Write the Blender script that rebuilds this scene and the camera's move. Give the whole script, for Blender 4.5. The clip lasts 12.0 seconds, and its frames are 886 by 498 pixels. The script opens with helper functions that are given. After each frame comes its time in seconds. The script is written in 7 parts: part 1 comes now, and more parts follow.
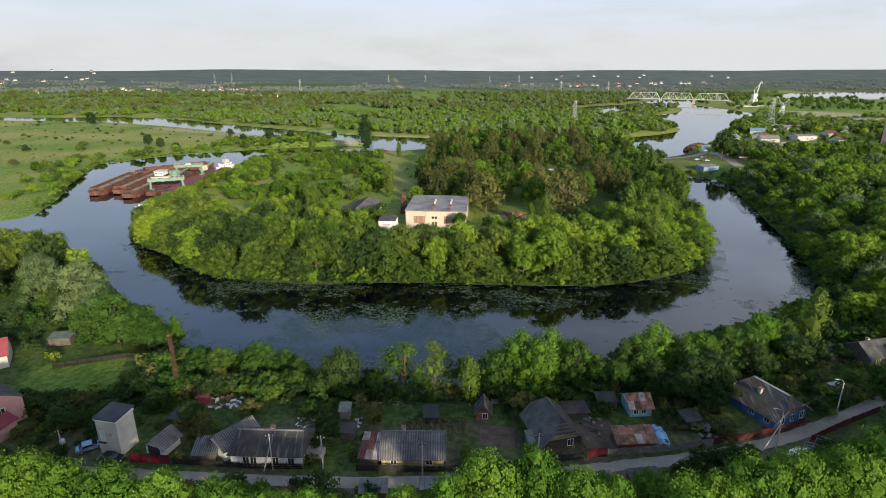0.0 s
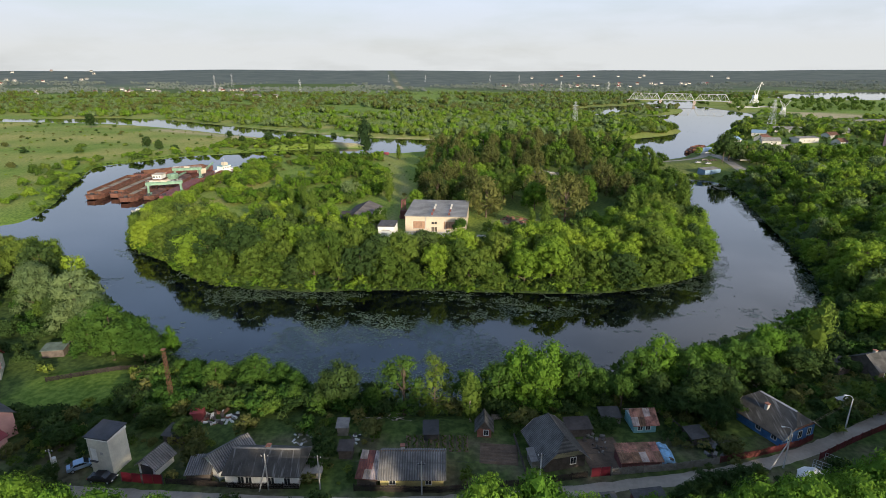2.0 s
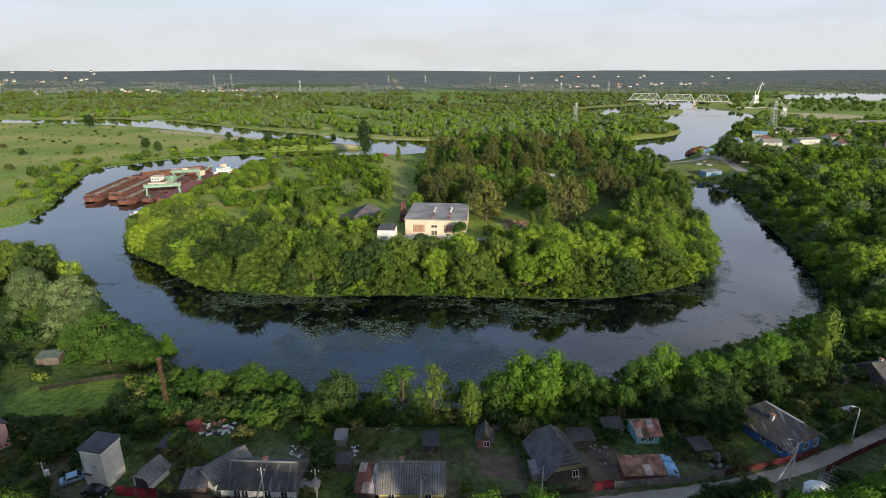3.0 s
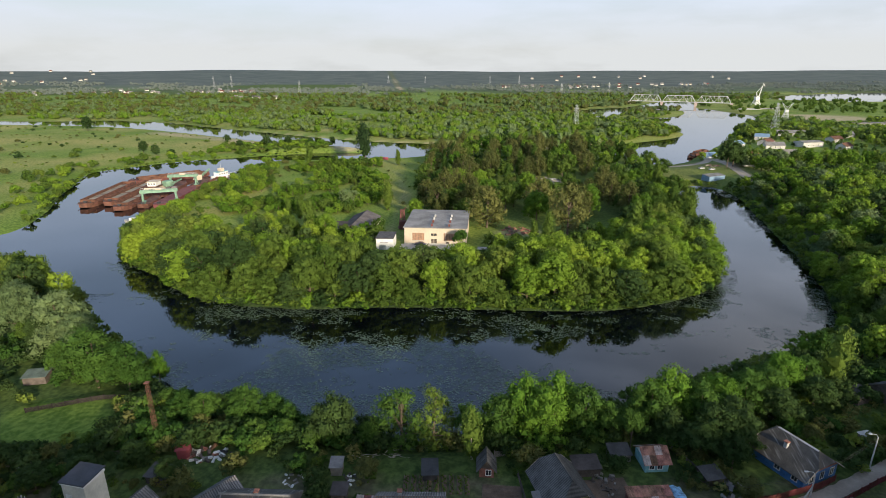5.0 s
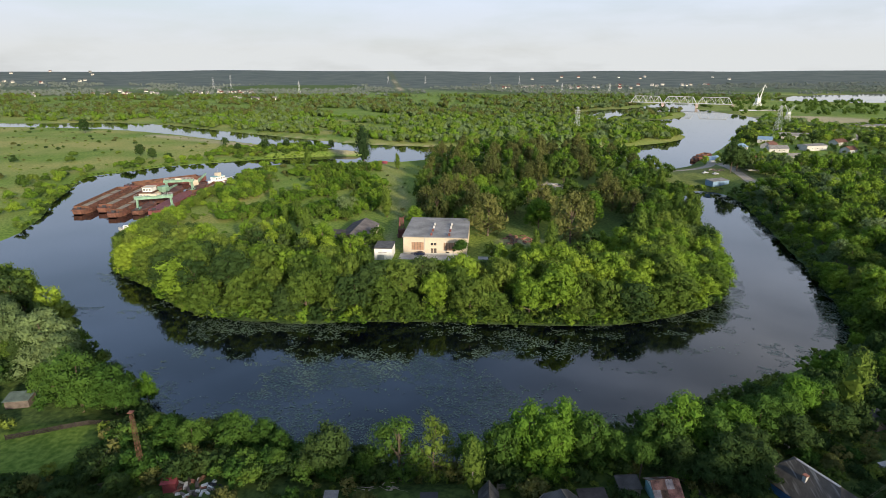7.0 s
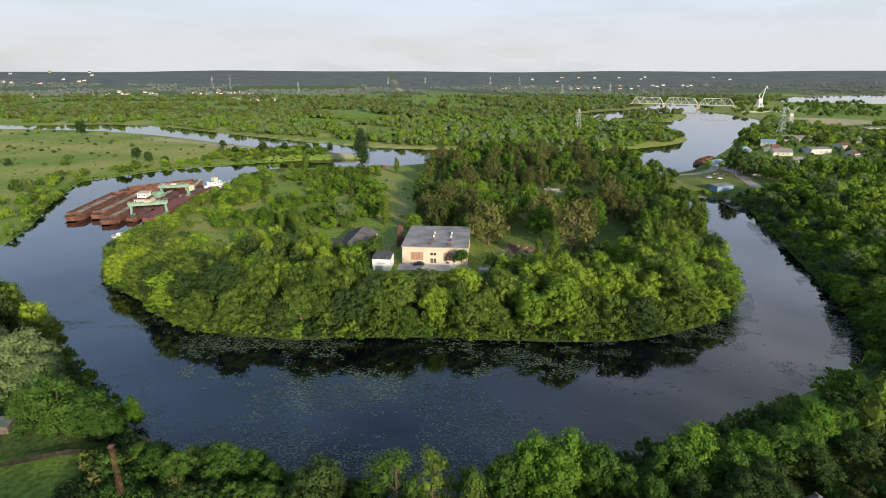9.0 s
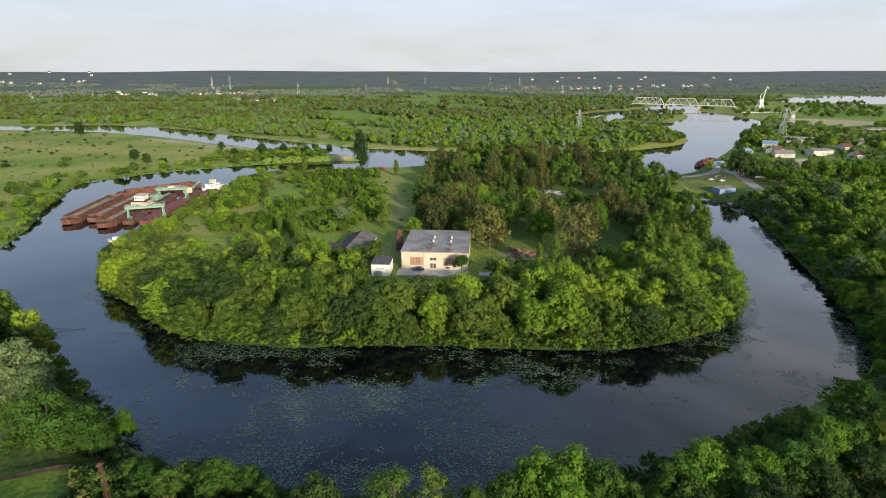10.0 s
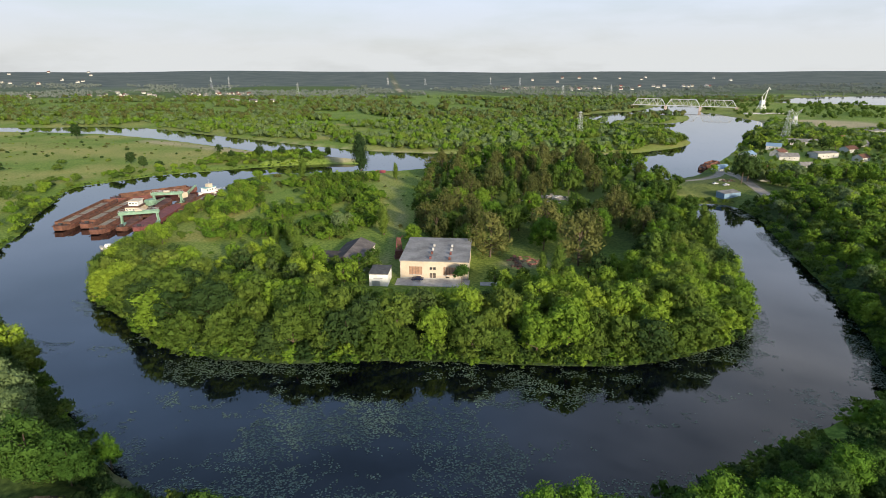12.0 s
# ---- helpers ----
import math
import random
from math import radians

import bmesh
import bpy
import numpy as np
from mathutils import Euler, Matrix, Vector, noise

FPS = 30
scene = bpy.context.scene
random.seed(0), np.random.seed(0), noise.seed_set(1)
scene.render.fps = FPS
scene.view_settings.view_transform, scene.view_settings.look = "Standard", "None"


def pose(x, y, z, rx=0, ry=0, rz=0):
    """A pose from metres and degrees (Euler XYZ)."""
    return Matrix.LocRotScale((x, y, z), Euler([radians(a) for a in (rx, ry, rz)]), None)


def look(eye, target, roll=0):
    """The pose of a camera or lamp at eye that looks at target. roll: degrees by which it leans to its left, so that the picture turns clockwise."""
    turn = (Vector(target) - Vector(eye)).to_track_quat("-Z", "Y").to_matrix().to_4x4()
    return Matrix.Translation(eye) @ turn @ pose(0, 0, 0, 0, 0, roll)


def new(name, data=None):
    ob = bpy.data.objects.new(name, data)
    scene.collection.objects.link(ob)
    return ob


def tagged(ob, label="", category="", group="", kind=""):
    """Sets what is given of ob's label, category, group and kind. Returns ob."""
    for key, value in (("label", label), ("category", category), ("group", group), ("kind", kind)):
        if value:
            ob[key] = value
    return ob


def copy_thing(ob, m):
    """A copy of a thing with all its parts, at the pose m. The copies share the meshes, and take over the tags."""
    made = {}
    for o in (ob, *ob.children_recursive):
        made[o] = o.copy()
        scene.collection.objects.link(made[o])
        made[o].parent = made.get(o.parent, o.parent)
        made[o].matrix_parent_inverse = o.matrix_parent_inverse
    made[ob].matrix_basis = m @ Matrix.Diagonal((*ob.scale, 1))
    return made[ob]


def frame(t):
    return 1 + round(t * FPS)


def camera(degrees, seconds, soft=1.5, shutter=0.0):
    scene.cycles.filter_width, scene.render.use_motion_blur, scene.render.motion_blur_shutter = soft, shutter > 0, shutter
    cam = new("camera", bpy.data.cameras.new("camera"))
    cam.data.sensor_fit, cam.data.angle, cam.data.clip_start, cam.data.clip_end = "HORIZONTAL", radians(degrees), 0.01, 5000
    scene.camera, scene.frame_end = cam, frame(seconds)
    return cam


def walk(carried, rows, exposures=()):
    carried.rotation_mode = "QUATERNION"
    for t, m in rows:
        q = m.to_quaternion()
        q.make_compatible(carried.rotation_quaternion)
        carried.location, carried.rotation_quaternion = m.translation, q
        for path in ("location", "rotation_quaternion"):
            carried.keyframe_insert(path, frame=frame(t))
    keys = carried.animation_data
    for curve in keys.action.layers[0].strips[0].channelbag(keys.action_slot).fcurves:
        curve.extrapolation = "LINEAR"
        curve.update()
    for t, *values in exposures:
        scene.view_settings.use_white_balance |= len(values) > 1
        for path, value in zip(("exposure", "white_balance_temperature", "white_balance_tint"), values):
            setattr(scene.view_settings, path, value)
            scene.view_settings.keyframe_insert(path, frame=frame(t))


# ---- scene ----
cam = camera(77.6, 12.0, soft=0.75)
PATH = [
    (0.0, -1.427, 64.512),
    (1.0, -0.278, 65.188),
    (2.0, 1.300, 65.975),
    (3.0, 3.257, 66.852),
    (4.0, 5.542, 67.794),
    (5.0, 8.104, 68.777),
    (6.0, 10.892, 69.778),
    (7.0, 13.855, 70.774),
    (8.0, 16.942, 71.740),
    (9.0, 20.103, 72.654),
    (10.0, 23.285, 73.490),
    (11.0, 26.439, 74.226),
    (12.0, 29.514, 74.839),
]
walk(cam, [(t, pose(0, y, z, 71.820, 0, 0.313)) for t, y, z in PATH])

# world, sun, exposure
SUN_EL, SUN_AZ = 15.2, 152.0  # degrees; azimuth clockwise from +y
world = bpy.data.worlds.new("sky")
scene.world = world
world.use_nodes = True
wn = world.node_tree
wn.nodes.clear()


def wnode(kind, **kw):
    n = wn.nodes.new(kind)
    for k, v in kw.items():
        n.inputs[k].default_value = v
    return n


w_sky = wn.nodes.new("ShaderNodeTexSky")
w_sky.sky_type = "NISHITA"
w_sky.sun_disc = False
w_sky.sun_elevation = radians(SUN_EL)
w_sky.sun_rotation = radians(SUN_AZ)
w_sky.air_density, w_sky.dust_density, w_sky.ozone_density = 1.0, 2.5, 1.0
# thin high cloud: pale veil, densest towards the horizon
w_tc = wn.nodes.new("ShaderNodeTexCoord")
w_map = wn.nodes.new("ShaderNodeMapping")
w_map.inputs["Scale"].default_value = (1.6, 1.6, 7.0)
wn.links.new(w_tc.outputs["Generated"], w_map.inputs["Vector"])
w_noise = wnode("ShaderNodeTexNoise", Scale=2.2, Detail=5.0, Roughness=0.55)
wn.links.new(w_map.outputs["Vector"], w_noise.inputs["Vector"])
w_sep = wn.nodes.new("ShaderNodeSeparateXYZ")
wn.links.new(w_tc.outputs["Generated"], w_sep.inputs["Vector"])
w_veil = wn.nodes.new("ShaderNodeMapRange")
w_veil.inputs["From Min"].default_value, w_veil.inputs["From Max"].default_value = 0.02, 0.62
w_veil.inputs["To Min"].default_value, w_veil.inputs["To Max"].default_value = 0.97, 0.36
wn.links.new(w_sep.outputs["Z"], w_veil.inputs["Value"])
w_var = wn.nodes.new("ShaderNodeMapRange")
w_var.inputs["From Min"].default_value, w_var.inputs["From Max"].default_value = 0.35, 0.65
w_var.inputs["To Min"].default_value, w_var.inputs["To Max"].default_value = -0.16, 0.16
wn.links.new(w_noise.outputs["Fac"], w_var.inputs["Value"])
w_add = wn.nodes.new("ShaderNodeMath")
w_add.operation, w_add.use_clamp = "ADD", True
wn.links.new(w_veil.outputs["Result"], w_add.inputs[0])
wn.links.new(w_var.outputs["Result"], w_add.inputs[1])
w_shade = wn.nodes.new("ShaderNodeMix")
w_shade.data_type = "RGBA"
w_shade.inputs["A"].default_value = (5.3, 5.45, 5.5, 1)
w_shade.inputs["B"].default_value = (5.0, 7.8, 13.2, 1)
w_high = wn.nodes.new("ShaderNodeMapRange")
w_high.inputs["From Min"].default_value, w_high.inputs["From Max"].default_value = 0.03, 0.5
wn.links.new(w_sep.outputs["Z"], w_high.inputs["Value"])
wn.links.new(w_high.outputs["Result"], w_shade.inputs["Factor"])
# the veil is whiter and brighter on the side of the sun
w_side = wn.nodes.new("ShaderNodeMapRange")
w_side.inputs["From Min"].default_value, w_side.inputs["From Max"].default_value = 0.0, 0.5
wn.links.new(w_sep.outputs["X"], w_side.inputs["Value"])
w_up = wn.nodes.new("ShaderNodeMapRange")
w_up.inputs["From Min"].default_value, w_up.inputs["From Max"].default_value = 0.16, 0.42
wn.links.new(w_sep.outputs["Z"], w_up.inputs["Value"])
w_white = wn.nodes.new("ShaderNodeMath")
w_white.operation = "MULTIPLY"
wn.links.new(w_side.outputs["Result"], w_white.inputs[0])
wn.links.new(w_up.outputs["Result"], w_white.inputs[1])
w_pale = wn.nodes.new("ShaderNodeMix")
w_pale.data_type = "RGBA"
w_pale.inputs["B"].default_value = (10.5, 10.9, 12.0, 1)
wn.links.new(w_shade.outputs["Result"], w_pale.inputs["A"])
wn.links.new(w_white.outputs[0], w_pale.inputs["Factor"])
w_top = wn.nodes.new("ShaderNodeMix")
w_top.data_type = "RGBA"
w_top.inputs["B"].default_value = (1.7, 2.4, 4.6, 1)
w_zen = wn.nodes.new("ShaderNodeMapRange")
w_zen.inputs["From Min"].default_value, w_zen.inputs["From Max"].default_value = 0.6, 0.86
wn.links.new(w_sep.outputs["Z"], w_zen.inputs["Value"])
wn.links.new(w_zen.outputs["Result"], w_top.inputs["Factor"])
wn.links.new(w_pale.outputs["Result"], w_top.inputs["A"])
w_mix = wn.nodes.new("ShaderNodeMix")
w_mix.data_type = "RGBA"
wn.links.new(w_add.outputs[0], w_mix.inputs["Factor"])
wn.links.new(w_sky.outputs["Color"], w_mix.inputs["A"])
wn.links.new(w_top.outputs["Result"], w_mix.inputs["B"])
w_bg = wnode("ShaderNodeBackground", Strength=0.1)
wn.links.new(w_mix.outputs["Result"], w_bg.inputs["Color"])
w_out = wn.nodes.new("ShaderNodeOutputWorld")
wn.links.new(w_bg.outputs["Background"], w_out.inputs["Surface"])

sun = new("sun", bpy.data.lights.new("sun", "SUN"))
sun.data.energy, sun.data.angle, sun.data.color = 4.75, radians(4.0), (1.0, 0.865, 0.665)
sun_from = Vector((math.sin(radians(SUN_AZ)) * math.cos(radians(SUN_EL)), math.cos(radians(SUN_AZ)) * math.cos(radians(SUN_EL)), math.sin(radians(SUN_EL))))
sun.matrix_world = look(sun_from * 500, (0, 0, 0))
scene.view_settings.exposure = 0.5

# materials


def material(name, colour, rough=0.8, metal=0.0, noise_scale=0.0, spread=0.25, dark=None, bump=0.0, bump_scale=None, detail=4.0, per_object=0.0, per_island=0.0, spec=0.3):
    """A surface with colour varied at two scales, fine relief, and variation from piece to piece."""
    m = bpy.data.materials.new(name)
    m.use_nodes = True
    nt = m.node_tree
    b = nt.nodes["Principled BSDF"]
    b.inputs["Roughness"].default_value = rough
    b.inputs["Metallic"].default_value = metal
    b.inputs["Specular IOR Level"].default_value = spec
    b.inputs["Base Color"].default_value = (*colour, 1)
    m.diffuse_color = (*colour, 1)
    out = None
    if noise_scale:
        geo = nt.nodes.new("ShaderNodeNewGeometry")
        n1 = nt.nodes.new("ShaderNodeTexNoise")
        n1.inputs["Scale"].default_value, n1.inputs["Detail"].default_value = noise_scale, detail
        n2 = nt.nodes.new("ShaderNodeTexNoise")
        n2.inputs["Scale"].default_value, n2.inputs["Detail"].default_value = noise_scale * 7.3, 3.0
        for n in (n1, n2):
            nt.links.new(geo.outputs["Position"], n.inputs["Vector"])
        a = nt.nodes.new("ShaderNodeMath")
        a.operation = "MULTIPLY_ADD"
        a.inputs[1].default_value = 0.4
        nt.links.new(n2.outputs["Fac"], a.inputs[0])
        nt.links.new(n1.outputs["Fac"], a.inputs[2])
        r = nt.nodes.new("ShaderNodeMapRange")
        r.inputs["From Min"].default_value, r.inputs["From Max"].default_value = 0.48, 0.92
        nt.links.new(a.outputs[0], r.inputs["Value"])
        mix = nt.nodes.new("ShaderNodeMix")
        mix.data_type = "RGBA"
        low = dark or tuple(c * (1 - spread) for c in colour)
        mix.inputs["A"].default_value = (*low, 1)
        mix.inputs["B"].default_value = (*[min(1, c * (1 + spread * 0.6)) for c in colour], 1)
        nt.links.new(r.outputs["Result"], mix.inputs["Factor"])
        out = mix.outputs["Result"]
        if bump:
            bn = nt.nodes.new("ShaderNodeBump")
            bn.inputs["Strength"].default_value, bn.inputs["Distance"].default_value = 0.7, bump
            if bump_scale:
                n3 = nt.nodes.new("ShaderNodeTexNoise")
                n3.inputs["Scale"].default_value, n3.inputs["Detail"].default_value = bump_scale, 4.0
                nt.links.new(geo.outputs["Position"], n3.inputs["Vector"])
                nt.links.new(n3.outputs["Fac"], bn.inputs["Height"])
            else:
                nt.links.new(a.outputs[0], bn.inputs["Height"])
            nt.links.new(bn.outputs["Normal"], b.inputs["Normal"])
    if per_object or per_island:
        for src, amount in (("obj", per_object), ("isl", per_island)):
            if not amount:
                continue
            if src == "obj":
                o = nt.nodes.new("ShaderNodeObjectInfo").outputs["Random"]
            else:
                o = nt.nodes.new("ShaderNodeNewGeometry").outputs["Random Per Island"]
            r = nt.nodes.new("ShaderNodeMapRange")
            r.inputs["To Min"].default_value, r.inputs["To Max"].default_value = 1 - amount, 1 + amount
            nt.links.new(o, r.inputs["Value"])
            h = nt.nodes.new("ShaderNodeHueSaturation")
            if out:
                nt.links.new(out, h.inputs["Color"])
            else:
                h.inputs["Color"].default_value = (*colour, 1)
            nt.links.new(r.outputs["Result"], h.inputs["Value"])
            if src == "obj":
                r2 = nt.nodes.new("ShaderNodeMapRange")
                r2.inputs["To Min"].default_value, r2.inputs["To Max"].default_value = 0.5 + amount * 0.05, 0.5 - amount * 0.05
                nt.links.new(o, r2.inputs["Value"])
                nt.links.new(r2.outputs["Result"], h.inputs["Hue"])
            out = h.outputs["Color"]
    if out:
        nt.links.new(out, b.inputs["Base Color"])
    return m


def leaf_material(name, colour, through_light=0.34, vary=0.17):
    """Foliage: diffuse leaves that let some light through, varied leaf by leaf and tree by tree."""
    m = material(name, colour, rough=0.75, noise_scale=0.35, spread=0.2, per_object=0.2, per_island=vary, spec=0.08)
    nt = m.node_tree
    b = nt.nodes["Principled BSDF"]
    src = b.inputs["Base Color"].links[0].from_socket
    tone = nt.nodes.new("ShaderNodeAttribute")
    tone.attribute_name = "tone"
    one = nt.nodes.new("ShaderNodeMath")
    one.inputs[1].default_value = 1.0
    nt.links.new(tone.outputs["Fac"], one.inputs[0])
    turn = nt.nodes.new("ShaderNodeMath")
    turn.operation = "MULTIPLY_ADD"
    turn.inputs[1].default_value, turn.inputs[2].default_value = -0.06, 0.5
    nt.links.new(tone.outputs["Fac"], turn.inputs[0])
    shift = nt.nodes.new("ShaderNodeHueSaturation")
    nt.links.new(src, shift.inputs["Color"])
    nt.links.new(one.outputs[0], shift.inputs["Value"])
    nt.links.new(turn.outputs[0], shift.inputs["Hue"])
    src = shift.outputs["Color"]
    nt.links.new(src, b.inputs["Base Color"])
    tr = nt.nodes.new("ShaderNodeBsdfTranslucent")
    nt.links.new(src, tr.inputs["Color"])
    ms = nt.nodes.new("ShaderNodeMixShader")
    ms.inputs["Fac"].default_value = through_light
    nt.links.new(b.outputs["BSDF"], ms.inputs[1])
    nt.links.new(tr.outputs["BSDF"], ms.inputs[2])
    nt.links.new(ms.outputs["Shader"], nt.nodes["Material Output"].inputs["Surface"])
    return m


LEAF = {
    "bright": leaf_material("leaf_bright", (0.142, 0.236, 0.026)),
    "mid": leaf_material("leaf_mid", (0.096, 0.152, 0.026)),
    "dark": leaf_material("leaf_dark", (0.046, 0.083, 0.023)),
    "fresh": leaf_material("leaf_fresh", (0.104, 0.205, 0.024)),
    "lush": leaf_material("leaf_lush", (0.060, 0.124, 0.022)),
    "olive": leaf_material("leaf_olive", (0.128, 0.14, 0.042)),
    "poplar": leaf_material("leaf_poplar", (0.024, 0.05, 0.018)),
    "pale": leaf_material("leaf_pale", (0.155, 0.215, 0.085)),
}
M_BARK = material("bark", (0.12, 0.09, 0.065), 0.9, noise_scale=1.2, spread=0.4, bump=0.05)
M_BARK_PALE = material("bark_pale", (0.36, 0.32, 0.26), 0.85, noise_scale=1.5, spread=0.5, bump=0.03)
M_WHITE = material("white_paint", (0.74, 0.73, 0.69), 0.7, noise_scale=0.5, spread=0.18, bump=0.01)
M_CREAM = material("cream_render", (0.54, 0.455, 0.345), 0.85, noise_scale=0.25, spread=0.18, bump=0.01)
M_TOWER = material("pale_silicate_brick", (0.62, 0.585, 0.49), 0.85, noise_scale=0.4, spread=0.2, bump=0.01)
M_ASBESTOS = material("asbestos_cement", (0.19, 0.185, 0.175), 0.9, noise_scale=0.5, spread=0.4, bump=0.01, per_object=0.12)
M_ASBESTOS_DARK = material("asbestos_dark", (0.085, 0.083, 0.08), 0.9, noise_scale=0.6, spread=0.45, bump=0.01, per_object=0.15)
M_FELT = material("roofing_felt", (0.24, 0.235, 0.225), 0.95, noise_scale=0.18, spread=0.35, bump=0.01, per_object=0.05)
M_FELT_DARK = material("roofing_felt_dark", (0.07, 0.06, 0.055), 0.95, noise_scale=0.3, spread=0.5, bump=0.01)
M_RUST = material("rusty_steel", (0.15, 0.07, 0.045), 0.85, 0.1, noise_scale=0.35, spread=0.5, dark=(0.055, 0.028, 0.022), bump=0.02, per_object=0.12)
M_RUST_RED = material("red_rusty_sheet", (0.16, 0.062, 0.052), 0.75, 0.1, noise_scale=0.7, spread=0.4, bump=0.01, per_object=0.2)
M_PINK_SHEET = material("faded_pink_sheet", (0.30, 0.15, 0.10), 0.8, noise_scale=0.9, spread=0.7, bump=0.01, per_object=0.4)
M_RED = material("red_metal_roof", (0.27, 0.06, 0.065), 0.6, noise_scale=0.6, spread=0.2)
M_GREEN = material("faded_green_paint", (0.19, 0.31, 0.22), 0.7, noise_scale=0.6, spread=0.35, bump=0.01)
M_BLUE = material("blue_paint", (0.06, 0.16, 0.34), 0.75, noise_scale=0.7, spread=0.35)
M_TEAL = material("teal_paint", (0.22, 0.42, 0.44), 0.75, noise_scale=0.8, spread=0.3)
M_PINK = material("pink_render", (0.58, 0.33, 0.30), 0.85, noise_scale=0.5, spread=0.15)
M_BRICK = material("red_brickwork", (0.27, 0.12, 0.085), 0.9, noise_scale=1.5, spread=0.35, bump=0.01)
M_WOOD = material("weathered_boards", (0.11, 0.09, 0.075), 0.9, noise_scale=1.1, spread=0.45, bump=0.01, per_object=0.2)
M_WOOD_PALE = material("grey_boards", (0.24, 0.22, 0.19), 0.9, noise_scale=1.1, spread=0.35, bump=0.01, per_object=0.2)
M_FENCE_DARK = material("tarred_fence_boards", (0.035, 0.028, 0.024), 0.9, noise_scale=1.0, spread=0.4, per_object=0.2)
M_CONCRETE = material("concrete", (0.42, 0.41, 0.385), 0.9, noise_scale=0.4, spread=0.3, bump=0.01)
M_ASPHALT = material("worn_asphalt_road", (0.33, 0.29, 0.235), 0.95, noise_scale=0.25, spread=0.28, bump=0.01)
M_SOIL = material("bare_soil", (0.14, 0.10, 0.07), 0.95, noise_scale=0.6, spread=0.4, bump=0.03)
M_STEEL = material("galvanised_steel", (0.45, 0.47, 0.48), 0.5, 0.5, noise_scale=0.8, spread=0.15)
M_STEEL_DARK = material("dark_steel", (0.06, 0.06, 0.062), 0.6, 0.3, noise_scale=0.8, spread=0.3)
M_BRIDGE = material("pale_bridge_paint", (0.52, 0.53, 0.52), 0.6, noise_scale=0.1, spread=0.1)
M_TARP = material("blue_white_tarpaulin", (0.25, 0.45, 0.62), 0.5, noise_scale=1.6, spread=0.6, bump=0.05)
M_TYRE = material("tyre_rubber", (0.02, 0.02, 0.02), 0.9)
M_GLASS = material("dark_window_glass", (0.03, 0.035, 0.04), 0.08, spec=0.5)
M_CARGO = material("silt_cargo", (0.27, 0.24, 0.19), 0.95, noise_scale=0.3, spread=0.4, bump=0.05)


def weathered(m, axis_name, pitch, depth, coords="Object"):
    """Darker and lighter stripes along corrugated sheet, one pair to each pitch."""
    nt = m.node_tree
    b = nt.nodes["Principled BSDF"]
    src = b.inputs["Base Color"].links[0].from_socket
    tc = nt.nodes.new("ShaderNodeTexCoord")
    sep = nt.nodes.new("ShaderNodeSeparateXYZ")
    nt.links.new(tc.outputs[coords], sep.inputs["Vector"])
    w = nt.nodes.new("ShaderNodeMath")
    w.operation = "MULTIPLY"
    w.inputs[1].default_value = 6.2832 / pitch
    nt.links.new(sep.outputs[axis_name], w.inputs[0])
    s = nt.nodes.new("ShaderNodeMath")
    s.operation = "SINE"
    nt.links.new(w.outputs[0], s.inputs[0])
    r = nt.nodes.new("ShaderNodeMapRange")
    r.inputs["From Min"].default_value = -1.0
    r.inputs["To Min"].default_value = 1.0 - depth
    r.inputs["To Max"].default_value = 1.0 + depth * 0.4
    nt.links.new(s.outputs[0], r.inputs["Value"])
    h = nt.nodes.new("ShaderNodeHueSaturation")
    nt.links.new(src, h.inputs["Color"])
    nt.links.new(r.outputs["Result"], h.inputs["Value"])
    nt.links.new(h.outputs["Color"], b.inputs["Base Color"])
    return m


def streaked(m, pale, amount):
    """Pale lichen streaks running down a roof."""
    nt = m.node_tree
    b = nt.nodes["Principled BSDF"]
    src = b.inputs["Base Color"].links[0].from_socket
    geo = nt.nodes.new("ShaderNodeNewGeometry")
    mp = nt.nodes.new("ShaderNodeMapping")
    mp.inputs["Scale"].default_value = (1.7, 0.12, 0.25)
    nt.links.new(geo.outputs["Position"], mp.inputs["Vector"])
    n = nt.nodes.new("ShaderNodeTexNoise")
    n.inputs["Scale"].default_value, n.inputs["Detail"].default_value = 1.6, 3.0
    nt.links.new(mp.outputs["Vector"], n.inputs["Vector"])
    r = nt.nodes.new("ShaderNodeMapRange")
    r.inputs["From Min"].default_value, r.inputs["From Max"].default_value, r.inputs["To Max"].default_value = 0.56, 0.72, amount
    nt.links.new(n.outputs["Fac"], r.inputs["Value"])
    x = nt.nodes.new("ShaderNodeMix")
    x.data_type = "RGBA"
    x.inputs["B"].default_value = (*pale, 1)
    nt.links.new(src, x.inputs["A"])
    nt.links.new(r.outputs["Result"], x.inputs["Factor"])
    nt.links.new(x.outputs["Result"], b.inputs["Base Color"])
    return m


M_SHEET = weathered(material("corrugated_sheet", (0.2, 0.19, 0.18), 0.9, noise_scale=0.5, spread=0.4, bump=0.01, per_object=0.14), "X", 0.373, 0.5)
M_SHEET_DARK = weathered(material("dark_corrugated_sheet", (0.10, 0.097, 0.09), 0.9, noise_scale=0.6, spread=0.45, bump=0.01, per_object=0.22), "X", 0.373, 0.4)
M_STREAKED = streaked(material("streaked_slate_roof", (0.075, 0.071, 0.064), 0.9, noise_scale=0.6, spread=0.35, bump=0.01), (0.36, 0.36, 0.34), 0.45)


def car_paint(name, colour):
    return material(name, colour, 0.28, 0.2, noise_scale=2.0, spread=0.05, spec=0.5)


